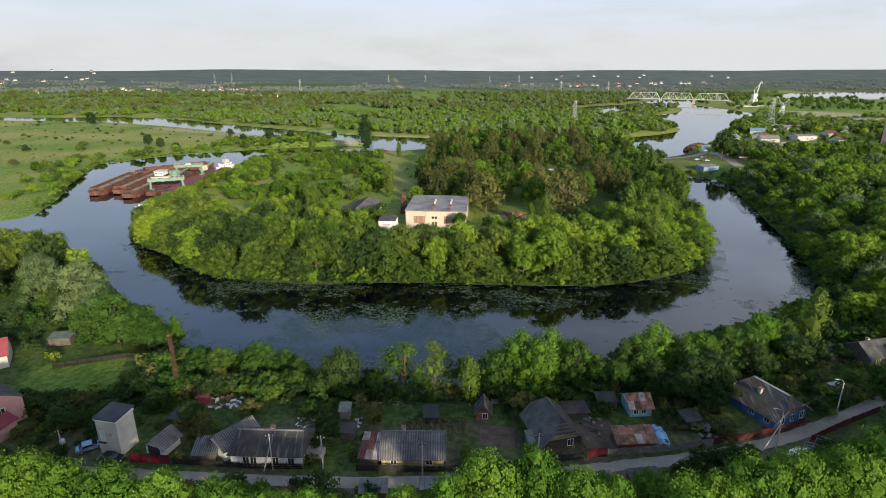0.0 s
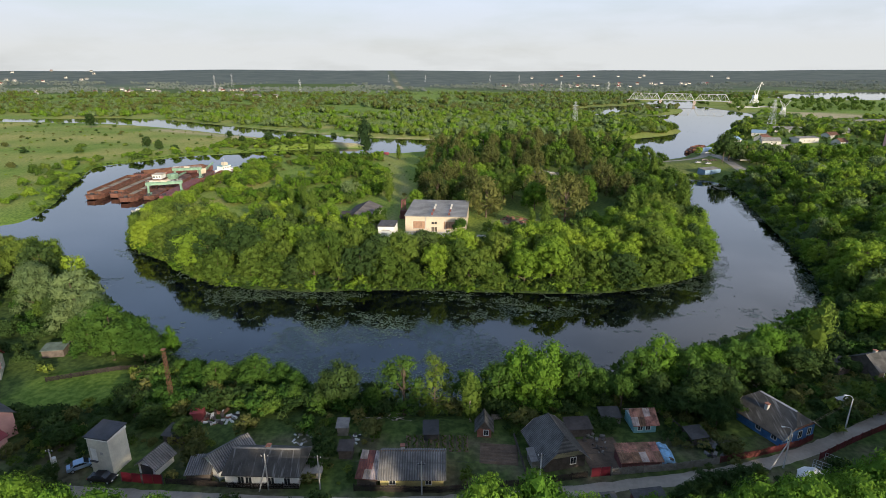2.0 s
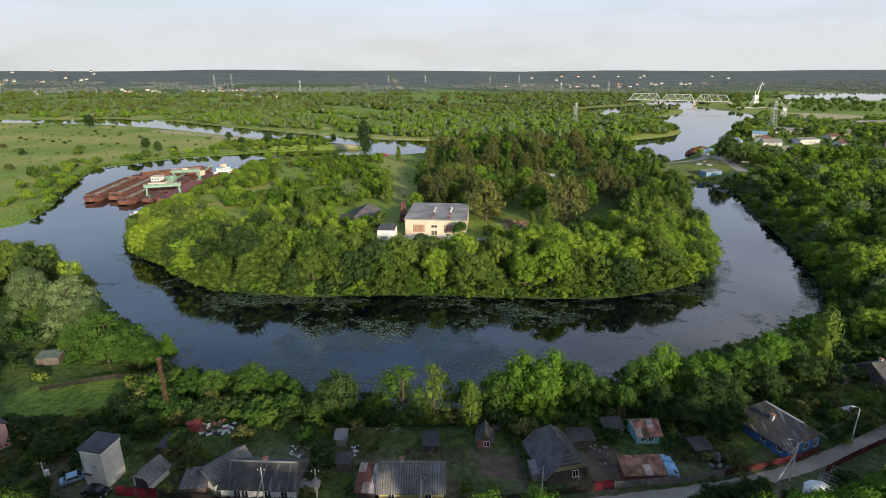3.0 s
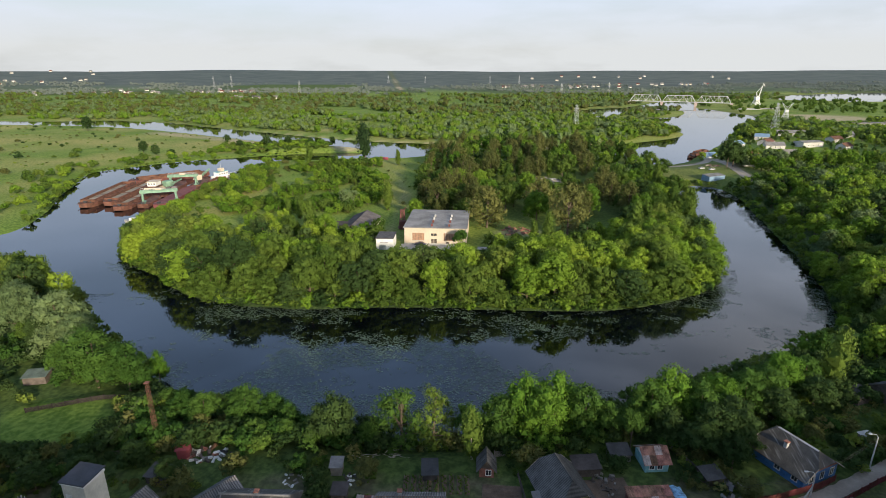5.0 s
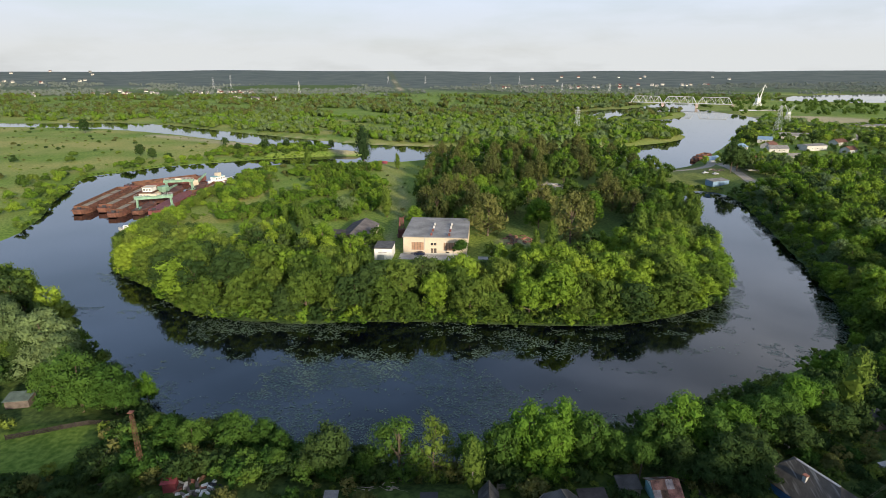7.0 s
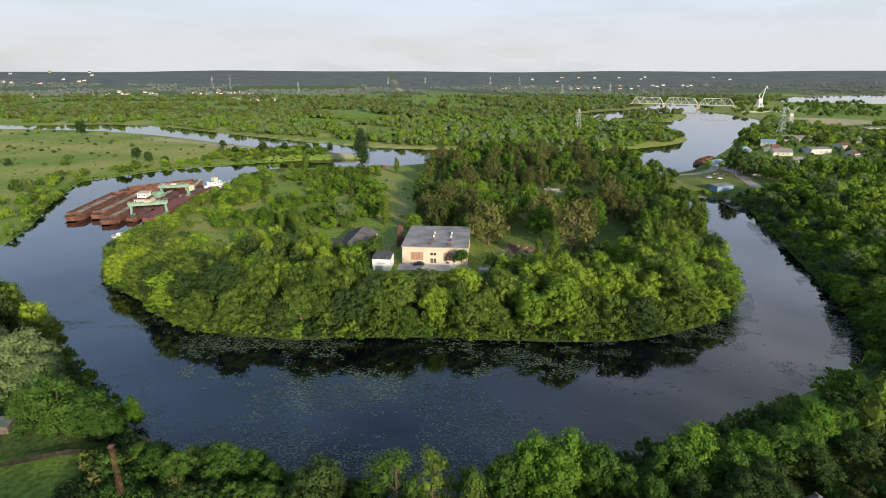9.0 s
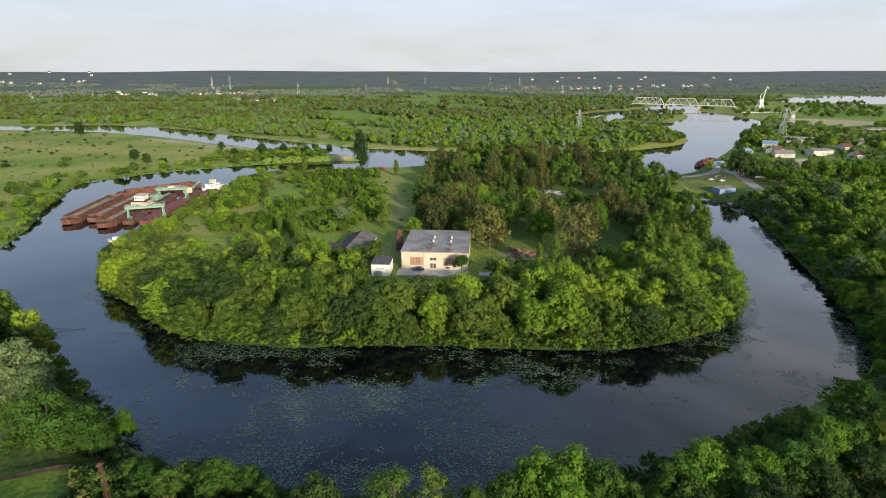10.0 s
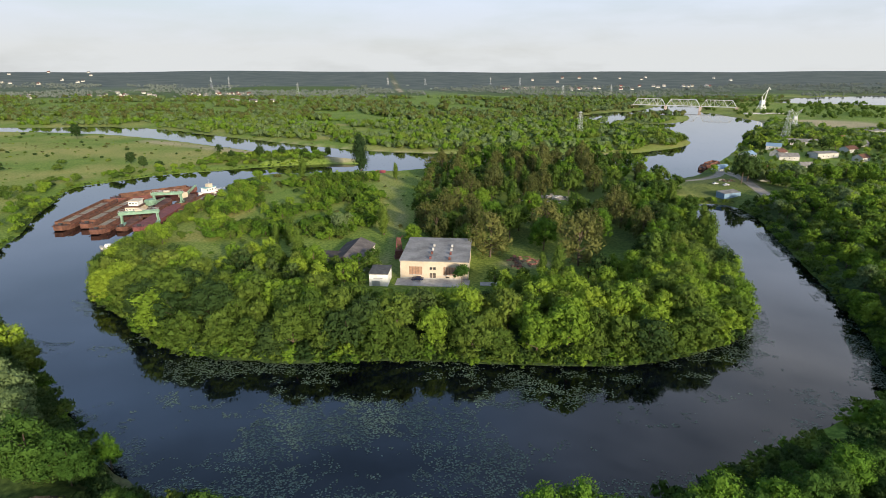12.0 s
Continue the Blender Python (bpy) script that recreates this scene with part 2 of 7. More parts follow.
def ground_material():
    m = bpy.data.materials.new("grassy_ground")
    m.use_nodes = True
    nt = m.node_tree
    b = nt.nodes["Principled BSDF"]
    b.inputs["Roughness"].default_value = 0.95
    b.inputs["Specular IOR Level"].default_value = 0.1
    geo = nt.nodes.new("ShaderNodeNewGeometry")

    def noise_of(scale, detail=5.0, lo=0.4, hi=0.62):
        n = nt.nodes.new("ShaderNodeTexNoise")
        n.inputs["Scale"].default_value, n.inputs["Detail"].default_value = scale, detail
        nt.links.new(geo.outputs["Position"], n.inputs["Vector"])
        r = nt.nodes.new("ShaderNodeMapRange")
        r.inputs["From Min"].default_value, r.inputs["From Max"].default_value = lo, hi
        nt.links.new(n.outputs["Fac"], r.inputs["Value"])
        return r.outputs["Result"], n.outputs["Fac"]

    def mixed(fac, a, bcol):
        x = nt.nodes.new("ShaderNodeMix")
        x.data_type = "RGBA"
        nt.links.new(fac, x.inputs["Factor"])
        for key, v in (("A", a), ("B", bcol)):
            if isinstance(v, tuple):
                x.inputs[key].default_value = (*v, 1)
            else:
                nt.links.new(v, x.inputs[key])
        return x.outputs["Result"]

    def attr(name):
        a = nt.nodes.new("ShaderNodeAttribute")
        a.attribute_name = name
        return a.outputs["Fac"]

    big, _ = noise_of(0.03)
    fine, raw = noise_of(0.9, 8.0, 0.36, 0.64)
    patch, _ = noise_of(0.012, 6.0, 0.4, 0.6)
    green = mixed(fine, (0.078, 0.14, 0.02), (0.17, 0.25, 0.045))
    green2 = mixed(fine, (0.10, 0.16, 0.028), (0.22, 0.29, 0.06))
    grass = mixed(big, green, green2)
    hay = mixed(fine, (0.18, 0.205, 0.05), (0.36, 0.33, 0.115))
    fm = nt.nodes.new("ShaderNodeMath")
    fm.operation = "MULTIPLY"
    nt.links.new(attr("dry"), fm.inputs[0])
    nt.links.new(patch, fm.inputs[1])
    c = mixed(fm.outputs[0], grass, hay)
    sand = mixed(fine, (0.36, 0.28, 0.19), (0.5, 0.41, 0.30))
    c = mixed(attr("sand"), c, sand)
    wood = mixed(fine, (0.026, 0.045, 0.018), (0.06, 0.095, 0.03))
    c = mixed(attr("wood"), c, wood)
    soil = mixed(fine, (0.10, 0.085, 0.055), (0.17, 0.14, 0.10))
    c = mixed(attr("soil"), c, soil)
    # far land gets a paled bluish forest colour with the haze mixed in
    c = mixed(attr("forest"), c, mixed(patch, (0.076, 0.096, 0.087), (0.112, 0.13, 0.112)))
    nt.links.new(c, b.inputs["Base Color"])
    bn = nt.nodes.new("ShaderNodeBump")
    bn.inputs["Strength"].default_value, bn.inputs["Distance"].default_value = 0.8, 0.25
    nt.links.new(raw, bn.inputs["Height"])
    nt.links.new(bn.outputs["Normal"], b.inputs["Normal"])
    return m


def water_material():
    m = bpy.data.materials.new("dark_river_water")
    m.use_nodes = True
    nt = m.node_tree
    b = nt.nodes["Principled BSDF"]
    b.inputs["Base Color"].default_value = (0.012, 0.015, 0.014, 1)
    b.inputs["Roughness"].default_value = 0.04
    b.inputs["IOR"].default_value = 1.53
    b.inputs["Specular IOR Level"].default_value = 0.5
    geo = nt.nodes.new("ShaderNodeNewGeometry")
    n = nt.nodes.new("ShaderNodeTexNoise")
    n.inputs["Scale"].default_value, n.inputs["Detail"].default_value = 0.45, 4.0
    nt.links.new(geo.outputs["Position"], n.inputs["Vector"])
    bn = nt.nodes.new("ShaderNodeBump")
    bn.inputs["Strength"].default_value, bn.inputs["Distance"].default_value = 0.15, 0.02
    nt.links.new(n.outputs["Fac"], bn.inputs["Height"])
    nt.links.new(bn.outputs["Normal"], b.inputs["Normal"])
    # patches of fine surface weed and pollen make some water duller
    n2 = nt.nodes.new("ShaderNodeTexNoise")
    n2.inputs["Scale"].default_value, n2.inputs["Detail"].default_value = 0.022, 5.0
    nt.links.new(geo.outputs["Position"], n2.inputs["Vector"])
    r = nt.nodes.new("ShaderNodeMapRange")
    r.inputs["From Min"].default_value, r.inputs["From Max"].default_value = 0.42, 0.64
    r.inputs["To Min"].default_value, r.inputs["To Max"].default_value = 0.015, 0.07
    nt.links.new(n2.outputs["Fac"], r.inputs["Value"])
    nt.links.new(r.outputs["Result"], b.inputs["Roughness"])
    x = nt.nodes.new("ShaderNodeMix")
    x.data_type = "RGBA"
    x.inputs["A"].default_value = (0.0008, 0.0014, 0.003, 1)
    x.inputs["B"].default_value = (0.003, 0.005, 0.008, 1)
    r2 = nt.nodes.new("ShaderNodeMapRange")
    r2.inputs["From Min"].default_value, r2.inputs["From Max"].default_value = 0.4, 0.66
    nt.links.new(n2.outputs["Fac"], r2.inputs["Value"])
    nt.links.new(r2.outputs["Result"], x.inputs["Factor"])
    nt.links.new(x.outputs["Result"], b.inputs["Base Color"])
    return m


M_GROUND = ground_material()
M_WATER = water_material()

# building helpers


def part(name, bm, mat, parent=None, label="", smooth=False):
    """Links a bmesh as one mesh object, under a thing where a parent is given."""
    me = bpy.data.meshes.new(name)
    bm.to_mesh(me)
    bm.free()
    return mesh_part(name, me, mat, parent, label, smooth)


def mesh_part(name, me, mat, parent=None, label="", smooth=False):
    if mat and not me.materials:
        me.materials.append(mat)
    if smooth:
        me.shade_smooth()
    ob = new(name, me)
    if parent:
        ob.parent = parent
    if label:
        tagged(ob, label)
    return ob


def thing(name, label, category, m=None, group="", kind=""):
    ob = tagged(new(name), label, category, group, kind)
    ob.empty_display_size = 0.3
    if m is not None:
        ob.matrix_world = m
    return ob


def pydata(name, verts, faces):
    me = bpy.data.meshes.new(name)
    me.from_pydata([tuple(v) for v in verts], [], faces)
    me.update()
    return me


def box(bm, x0, x1, y0, y1, z0, z1, bevel=0.0):
    r = bmesh.ops.create_cube(bm, size=1, matrix=Matrix.Translation(((x0 + x1) / 2, (y0 + y1) / 2, (z0 + z1) / 2)) @ Matrix.Diagonal((x1 - x0, y1 - y0, z1 - z0, 1)))
    if bevel:
        es = {e for v in r["verts"] for e in v.link_edges}
        bmesh.ops.bevel(bm, geom=list(es), offset=bevel, segments=1, affect="EDGES")
    return bm


def boxed(*a, bevel=0.0):
    return box(bmesh.new(), *a, bevel=bevel)


def bar(bm, a, b, r, sides=4, r2=None):
    """A strut from a to b."""
    a, b = Vector(a), Vector(b)
    d = b - a
    q = d.to_track_quat("Z", "Y").to_matrix().to_4x4()
    bmesh.ops.create_cone(bm, cap_ends=True, segments=sides, radius1=r, radius2=r if r2 is None else r2, depth=d.length, matrix=Matrix.Translation((a + b) / 2) @ q)
    return bm


def barred(a, b, r, sides=4, r2=None):
    return bar(bmesh.new(), a, b, r, sides, r2)


def prism(outline, y0, y1):
    """A solid from an outline in x, z, drawn out along y."""
    bm = bmesh.new()
    f = [bm.verts.new((x, y0, z)) for x, z in outline]
    g = [bm.verts.new((x, y1, z)) for x, z in outline]
    bm.faces.new(f)
    bm.faces.new(g[::-1])
    n = len(f)
    for i in range(n):
        bm.faces.new((f[i], g[i], g[(i + 1) % n], f[(i + 1) % n]))
    bmesh.ops.recalc_face_normals(bm, faces=bm.faces)
    return bm


# plan of the water: a loop of still water round the peninsula, the river behind it, and a lagoon
BACKWATER = [(165, 338), (164, 308), (153, 274), (147, 250), (140, 226), (134, 204), (128, 186), (122, 168), (115, 154), (102, 141), (76, 128), (58, 119), (45, 112), (30, 105), (12, 100), (-8, 97), (-24, 101), (-36, 104), (-51, 109), (-62, 115), (-71, 122), (-88, 138), (-106, 154), (-132, 173), (-165, 192), (-215, 208), (-320, 226), (-330, 258)]
BACKWATER += [(-250, 246), (-196, 230), (-190, 244), (-202, 280), (-219, 312), (-227, 337), (-240, 366), (-246, 388), (-232, 402), (-211, 432), (-176, 448), (-142, 468), (-107, 480), (-70, 481), (-42, 478), (-10, 500), (8, 470), (-29, 436), (-62, 436), (-92, 424), (-127, 425), (-143, 404), (-142, 370), (-137, 322), (-134, 285)]
BACKWATER += [(-134, 250), (-130, 222), (-123, 206), (-110, 194), (-99, 187), (-90, 177), (-79, 168), (-65, 163), (-50, 160), (-35, 160), (-13, 162), (9, 160), (31, 159), (50, 159), (66, 164), (81, 172), (90, 182), (97, 198), (108, 232), (119, 267), (127, 312), (131, 342), (152, 343)]
RIVER_N = [(-2200, 1080), (-1300, 905), (-800, 800), (-591, 768), (-531, 768), (-450, 784), (-353, 742), (-289, 693), (-210, 639), (-130, 585), (-75, 554), (-20, 540), (21, 533), (80, 528), (152, 534), (185, 548), (232, 579), (266, 625), (262, 690), (255, 747), (238, 810), (205, 885), (212, 965), (284, 1030), (339, 1056), (393, 1127), (425, 1190), (470, 1235)]
RIVER_S = [(528, 1240), (512, 1176), (448, 1050), (458, 991), (463, 934), (465, 866), (440, 806), (351, 685), (270, 548), (205, 460), (186, 431), (158, 413), (145, 408), (140, 470), (70, 488), (12, 486), (-30, 474), (-58, 476), (-71, 490), (-97, 503), (-125, 519), (-182, 553), (-276, 620), (-348, 665), (-430, 704), (-489, 710), (-554, 722), (-800, 752), (-1300, 840), (-2200, 1000)]
RIVER = RIVER_N + RIVER_S
LAGOON = [(720, 1335), (870, 1490), (1105, 1640), (1900, 1820), (2600, 1750), (2600, 1400), (1600, 1260), (1000, 1205), (860, 1260)]
ISLET = [(246, 856), (262, 818), (320, 822), (378, 898), (408, 990), (350, 995), (290, 925)]


def rounded(poly, passes=2):
    p = np.array(poly, float)
    for _ in range(passes):
        q = np.roll(p, -1, 0)
        p = np.stack([0.75 * p + 0.25 * q, 0.25 * p + 0.75 * q], 1).reshape(-1, 2)
    return p


def signed(poly, pts):
    """Distance to an outline, positive inside it."""
    best = np.full(len(pts), 1e9)
    inside = np.zeros(len(pts), bool)
    x, y = pts[:, 0], pts[:, 1]
    for a, b in zip(poly, np.roll(poly, -1, 0)):
        d = b - a
        k = np.clip(((x - a[0]) * d[0] + (y - a[1]) * d[1]) / (d @ d + 1e-9), 0, 1)
        best = np.minimum(best, np.hypot(x - a[0] - k * d[0], y - a[1] - k * d[1]))
        cross = (a[1] > y) != (b[1] > y)
        if cross.any():
            xi = a[0] + (y - a[1]) / (d[1] if d[1] else 1e-9) * d[0]
            inside ^= cross & (x < xi)
    return np.where(inside, best, -best)


P_BACK, P_RIVER, P_LAGOON, P_ISLET = rounded(BACKWATER), rounded(RIVER), rounded(LAGOON, 1), rounded(ISLET)


def shore(pts):
    """Metres inland from the nearest water; negative on water."""
    w = np.maximum(np.maximum(signed(P_BACK, pts), signed(P_RIVER, pts)), signed(P_LAGOON, pts))
    return np.maximum(-w, signed(P_ISLET, pts))


def smooth(a, b, v):
    k = np.clip((v - a) / (b - a), 0, 1)
    return k * k * (3 - 2 * k)


def wavy(x, y, s, seed=0.0):
    return (np.sin(x / s + 1.3 * np.sin(y / s * 0.7 + seed)) * np.cos(y / s * 0.9 + seed * 2 + np.sin(x / s * 0.6))) * 0.5 + 0.25 * np.sin(x / s * 2.7 + y / s * 1.9 + seed)


def patchy(x, y, s, seed):
    """Uneven patches about s metres across, from 0 to 1."""
    g = np.random.default_rng(seed).uniform(0, 1, (128, 128))
    u, v = x / s + 64.0, y / s
    i, j = np.floor(u).astype(int), np.floor(v).astype(int)
    a, b = u - i, v - j
    a, b = a * a * (3 - 2 * a), b * b * (3 - 2 * b)
    i, j, k, m = i % 128, j % 128, (i + 1) % 128, (j + 1) % 128
    return (g[i, j] * (1 - a) + g[k, j] * a) * (1 - b) + (g[i, m] * (1 - a) + g[k, m] * a) * b


def peninsula(x, y):
    return (np.abs(x) < 150) & (y > 150 + 0 * x) & (y < 520) & (x > -150)


def heights(pts, d):
    x, y = pts[:, 0], pts[:, 1]
    near = smooth(150, 118, y - 0.25 * np.abs(x)) * smooth(-260, -160, -np.abs(x) + 0 * y)
    near = np.where(y < 90, 1.0, near)
    right = smooth(125, 165, x) * smooth(700, 520, y)
    pen = np.where((np.abs(x) < 148) & (y > 152) & (y < 520), 1.0, 0.0)
    top = 1.4 + 0.5 * wavy(x, y, 40)
    top = top + 4.5 * smooth(63, 48, y) * smooth(120, 80, np.abs(x)) + near * 2.8 + pen * 2.1 + right * 3.2 * smooth(0, 40, d)
    land = 0.25 + (top - 0.25) * smooth(0, np.where(pen > 0, 6.0, 11.0), d) + 0.12 * wavy(x, y, 4.0, 1.0)
    bed = -1.2 * smooth(0, 6, -d) - 0.05
    far = 52.0 * smooth(1900, 4700, np.hypot(x, y)) * (0.85 + 0.25 * wavy(x, y, 700, 2.0))
    return np.where(d > 0, np.maximum(land, 0.12 * smooth(0, 2, d)), bed) + far


GRID = {}


def ground_z(x, y):
    """Height of the built ground sheet."""
    gx, gy, z = GRID["x"], GRID["y"], GRID["z"]
    i = min(max(int(np.searchsorted(gx, x)) - 1, 0), len(gx) - 2)
    j = min(max(int(np.searchsorted(gy, y)) - 1, 0), len(gy) - 2)
    u, v = (x - gx[i]) / (gx[i + 1] - gx[i]), (y - gy[j]) / (gy[j + 1] - gy[j])
    return float((z[j, i] * (1 - u) + z[j, i + 1] * u) * (1 - v) + (z[j + 1, i] * (1 - u) + z[j + 1, i + 1] * u) * v)


def inland(p):
    """Metres inland, read from the built sheet."""
    gx, gy, d = GRID["x"], GRID["y"], GRID["d"]
    i = np.clip(np.searchsorted(gx, p[:, 0]) - 1, 0, len(gx) - 2)
    j = np.clip(np.searchsorted(gy, p[:, 1]) - 1, 0, len(gy) - 2)
    u, v = (p[:, 0] - gx[i]) / (gx[i + 1] - gx[i]), (p[:, 1] - gy[j]) / (gy[j + 1] - gy[j])
    return (d[j, i] * (1 - u) + d[j, i + 1] * u) * (1 - v) + (d[j + 1, i] * (1 - u) + d[j + 1, i + 1] * u) * v


def axis(fine0, fine1, step, lo, hi, grow=1.055):
    a = list(np.arange(fine0, fine1 + step, step))
    s = step
    while a[-1] < hi:
        s = min(s * grow, 160)
        a.append(min(hi, a[-1] + s))
    s = step
    while a[0] > lo:
        s = min(s * grow, 160)
        a.insert(0, max(lo, a[0] - s))
    return np.array(a)


def along(path, pts):
    """Distance of each point to a line of points."""
    best = np.full(len(pts), 1e9)
    p = np.array(path, float)
    for a, b in zip(p[:-1], p[1:]):
        d = b - a
        k = np.clip(((pts - a) @ d) / (d @ d), 0, 1)
        best = np.minimum(best, np.hypot(*(pts - a - k[:, None] * d).T))
    return best


def field(x, y):
    """Open fields and the far road among the woods."""
    f = np.hypot((x + 560) / 260, (y - 2150) / 230) < 1
    f |= np.hypot((x + 200) / 190, (y - 1390) / 45) < 1
    f |= np.hypot((x + 20) / 150, (y - 1190) / 28) < 1
    f |= np.hypot((x + 700) / 150, (y - 1250) / 60) < 1
    return f


def build_ground():
    gx = axis(-215, 215, 2.7, -4700, 4700)
    gy = axis(20, 470, 2.7, -500, 4750)
    X, Y = np.meshgrid(gx, gy)
    pts = np.stack([X.ravel(), Y.ravel()], 1)
    d = shore(pts)
    z = heights(pts, d)
    nx, ny = len(gx), len(gy)
    GRID.update(x=gx, y=gy, z=z.reshape(ny, nx), d=d.reshape(ny, nx))
    i = (np.arange(ny - 1)[:, None] * nx + np.arange(nx - 1)).ravel()
    quads = np.stack([i, i + 1, i + nx + 1, i + nx], 1)
    me = bpy.data.meshes.new("ground")
    me.from_pydata(np.column_stack([pts, z]).tolist(), [], quads.tolist())
    x, y = pts.T
    w = 0.5 + 0.5 * wavy(x, y, 9.0, 3.0)
    meadow = np.where((x < -100) & (y > 255) & (y < 800) & (d > 0), smooth(3, 25, d), 0.0)
    dry = np.maximum(meadow, 0.7 * np.where((y > 520) & (d > 0), 1.0, 0.0) * smooth(200, 20, d))
    dry = np.maximum(dry, np.where((np.abs(x) < 150) & (y > 205) & (y < 480) & (d > 0), 0.22, 0))
    dry = np.maximum(dry, smooth(13, 6, np.abs(x + 27 + 0.12 * (y - 300))) * np.where((y > 212) & (y < 430), 0.8, 0))
    # lawn at the landing lightened with the hay colour to look sunlit
    dry = np.maximum(dry, np.where((np.hypot((x - 172) / 1.1, y - 378) < 42) & (d > 0), 0.7, 0))
    sand = np.zeros(len(pts))
    sand = np.maximum(sand, smooth(12, 6, np.hypot((x + 85) / 1.6, y - 491)) * 0.7)  # spit
    sand = np.maximum(sand, smooth(13, 5, along([(-320, 618), (-250, 580), (-185, 538)], pts)) * (0.3 + 0.7 * w) * 0.8)
    sand = np.maximum(sand, smooth(8, 3, np.hypot((x + 52) / 1.0, (y - 418) / 1.4)) * 0.8)
    sand = np.maximum(sand, smooth(6, 2, np.hypot((x - 30.5) / 2.2, (y - 229) / 1.2)) * 0.55)
    sand = np.maximum(sand, smooth(7, 2, np.hypot((x - 160) / 4, y - 534)) * 0.8)
    sand = np.maximum(sand, smooth(2.6, 1.2, along([(-40, 200), (-24, 232), (-22, 300), (-30, 360), (-52, 416)], pts)) * 0.22 * w)
    sand = np.maximum(sand, smooth(3.0, 1.6, along([(150, 398), (175, 402), (196, 425), (206, 440)], pts)) * 0.75)
    sand = np.maximum(sand, smooth(4.5, 2.5, along([(186, 340), (196, 380), (206, 430)], pts)) * 0.8)
    sand = np.maximum(sand, np.where(y > 520, smooth(7, 1, d) * smooth(0, 0.5, d), 0) * (0.25 + 0.45 * w) * smooth(-250, -150, x) * smooth(150, 60, x))
    sand = np.maximum(sand, smooth(75, 45, np.hypot((x - 515) / 1.5, y - 815)) * (0.45 + 0.45 * w))
    sand = np.maximum(sand, smooth(14, 8, np.abs(x + 150 + (y - 1900) * 0.112)) * np.where((y > 1850) & (y < 4300), 0.9, 0))
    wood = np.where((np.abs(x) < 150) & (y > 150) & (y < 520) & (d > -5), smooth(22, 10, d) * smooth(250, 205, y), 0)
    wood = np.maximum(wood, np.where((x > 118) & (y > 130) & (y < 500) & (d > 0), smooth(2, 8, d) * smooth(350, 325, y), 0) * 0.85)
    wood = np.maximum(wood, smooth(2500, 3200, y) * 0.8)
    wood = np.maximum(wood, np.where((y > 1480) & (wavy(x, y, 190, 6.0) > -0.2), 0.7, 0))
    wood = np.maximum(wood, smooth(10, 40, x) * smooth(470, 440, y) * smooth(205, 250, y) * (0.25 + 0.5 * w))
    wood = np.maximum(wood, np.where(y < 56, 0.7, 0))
    # shade and rough growth put into the village ground's colour, sunlit lawn left out
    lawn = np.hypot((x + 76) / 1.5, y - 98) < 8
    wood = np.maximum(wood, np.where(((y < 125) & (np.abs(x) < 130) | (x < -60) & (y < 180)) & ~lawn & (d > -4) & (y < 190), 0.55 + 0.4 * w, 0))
    soil = np.where((y > 62) & (y < 84) & (np.abs(x) < 75), 0.75 * smooth(-0.25, 0.4, wavy(x, y, 4.5, 7.0)), 0)
    soil = np.maximum(soil, np.where(y > 520, smooth(1.2, 0.2, d) * 0.25, 0))
    soil = np.maximum(soil, np.where(d < -4, 0.8, 0))
    # mask of the distant land whose colour carries the haze
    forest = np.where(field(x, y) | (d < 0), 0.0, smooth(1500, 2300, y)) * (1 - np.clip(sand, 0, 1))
    sand = np.maximum(sand, smooth(9, 4, np.hypot((x + 57) / 1.8, y - 115.5)) * 0.6)
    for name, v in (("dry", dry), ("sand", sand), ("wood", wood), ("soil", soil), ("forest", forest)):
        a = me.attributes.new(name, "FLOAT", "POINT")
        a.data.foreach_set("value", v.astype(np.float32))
    me.shade_smooth()
    return tagged(mesh_part("ground", me, M_GROUND), "grassy river-side land with sandy and trodden patches", "ground", kind="structure")


build_ground()
bm = bmesh.new()
bmesh.ops.create_grid(bm, x_segments=2, y_segments=2, size=1, matrix=Matrix.Translation((0, 1300, 0)) @ Matrix.Diagonal((2700, 1500, 1, 1)))
tagged(part("water", bm, M_WATER), "dark still river water with faint ripples", "water", kind="structure")

# trees
RNG = np.random.default_rng(11)
OCT_V = np.array([(1, 0, 0), (-1, 0, 0), (0, 1, 0), (0, -1, 0), (0, 0, 1), (0, 0, -1)], float) * 1.15
OCT_F = np.array([(0, 2, 4), (2, 1, 4), (1, 3, 4), (3, 0, 4), (2, 0, 5), (1, 2, 5), (3, 1, 5), (0, 3, 5)])


def turned(rng):
    q, _ = np.linalg.qr(rng.normal(size=(3, 3)))
    return q


def unit(n, rng):
    v = rng.normal(size=(n, 3))
    return v / np.linalg.norm(v, axis=1)[:, None]


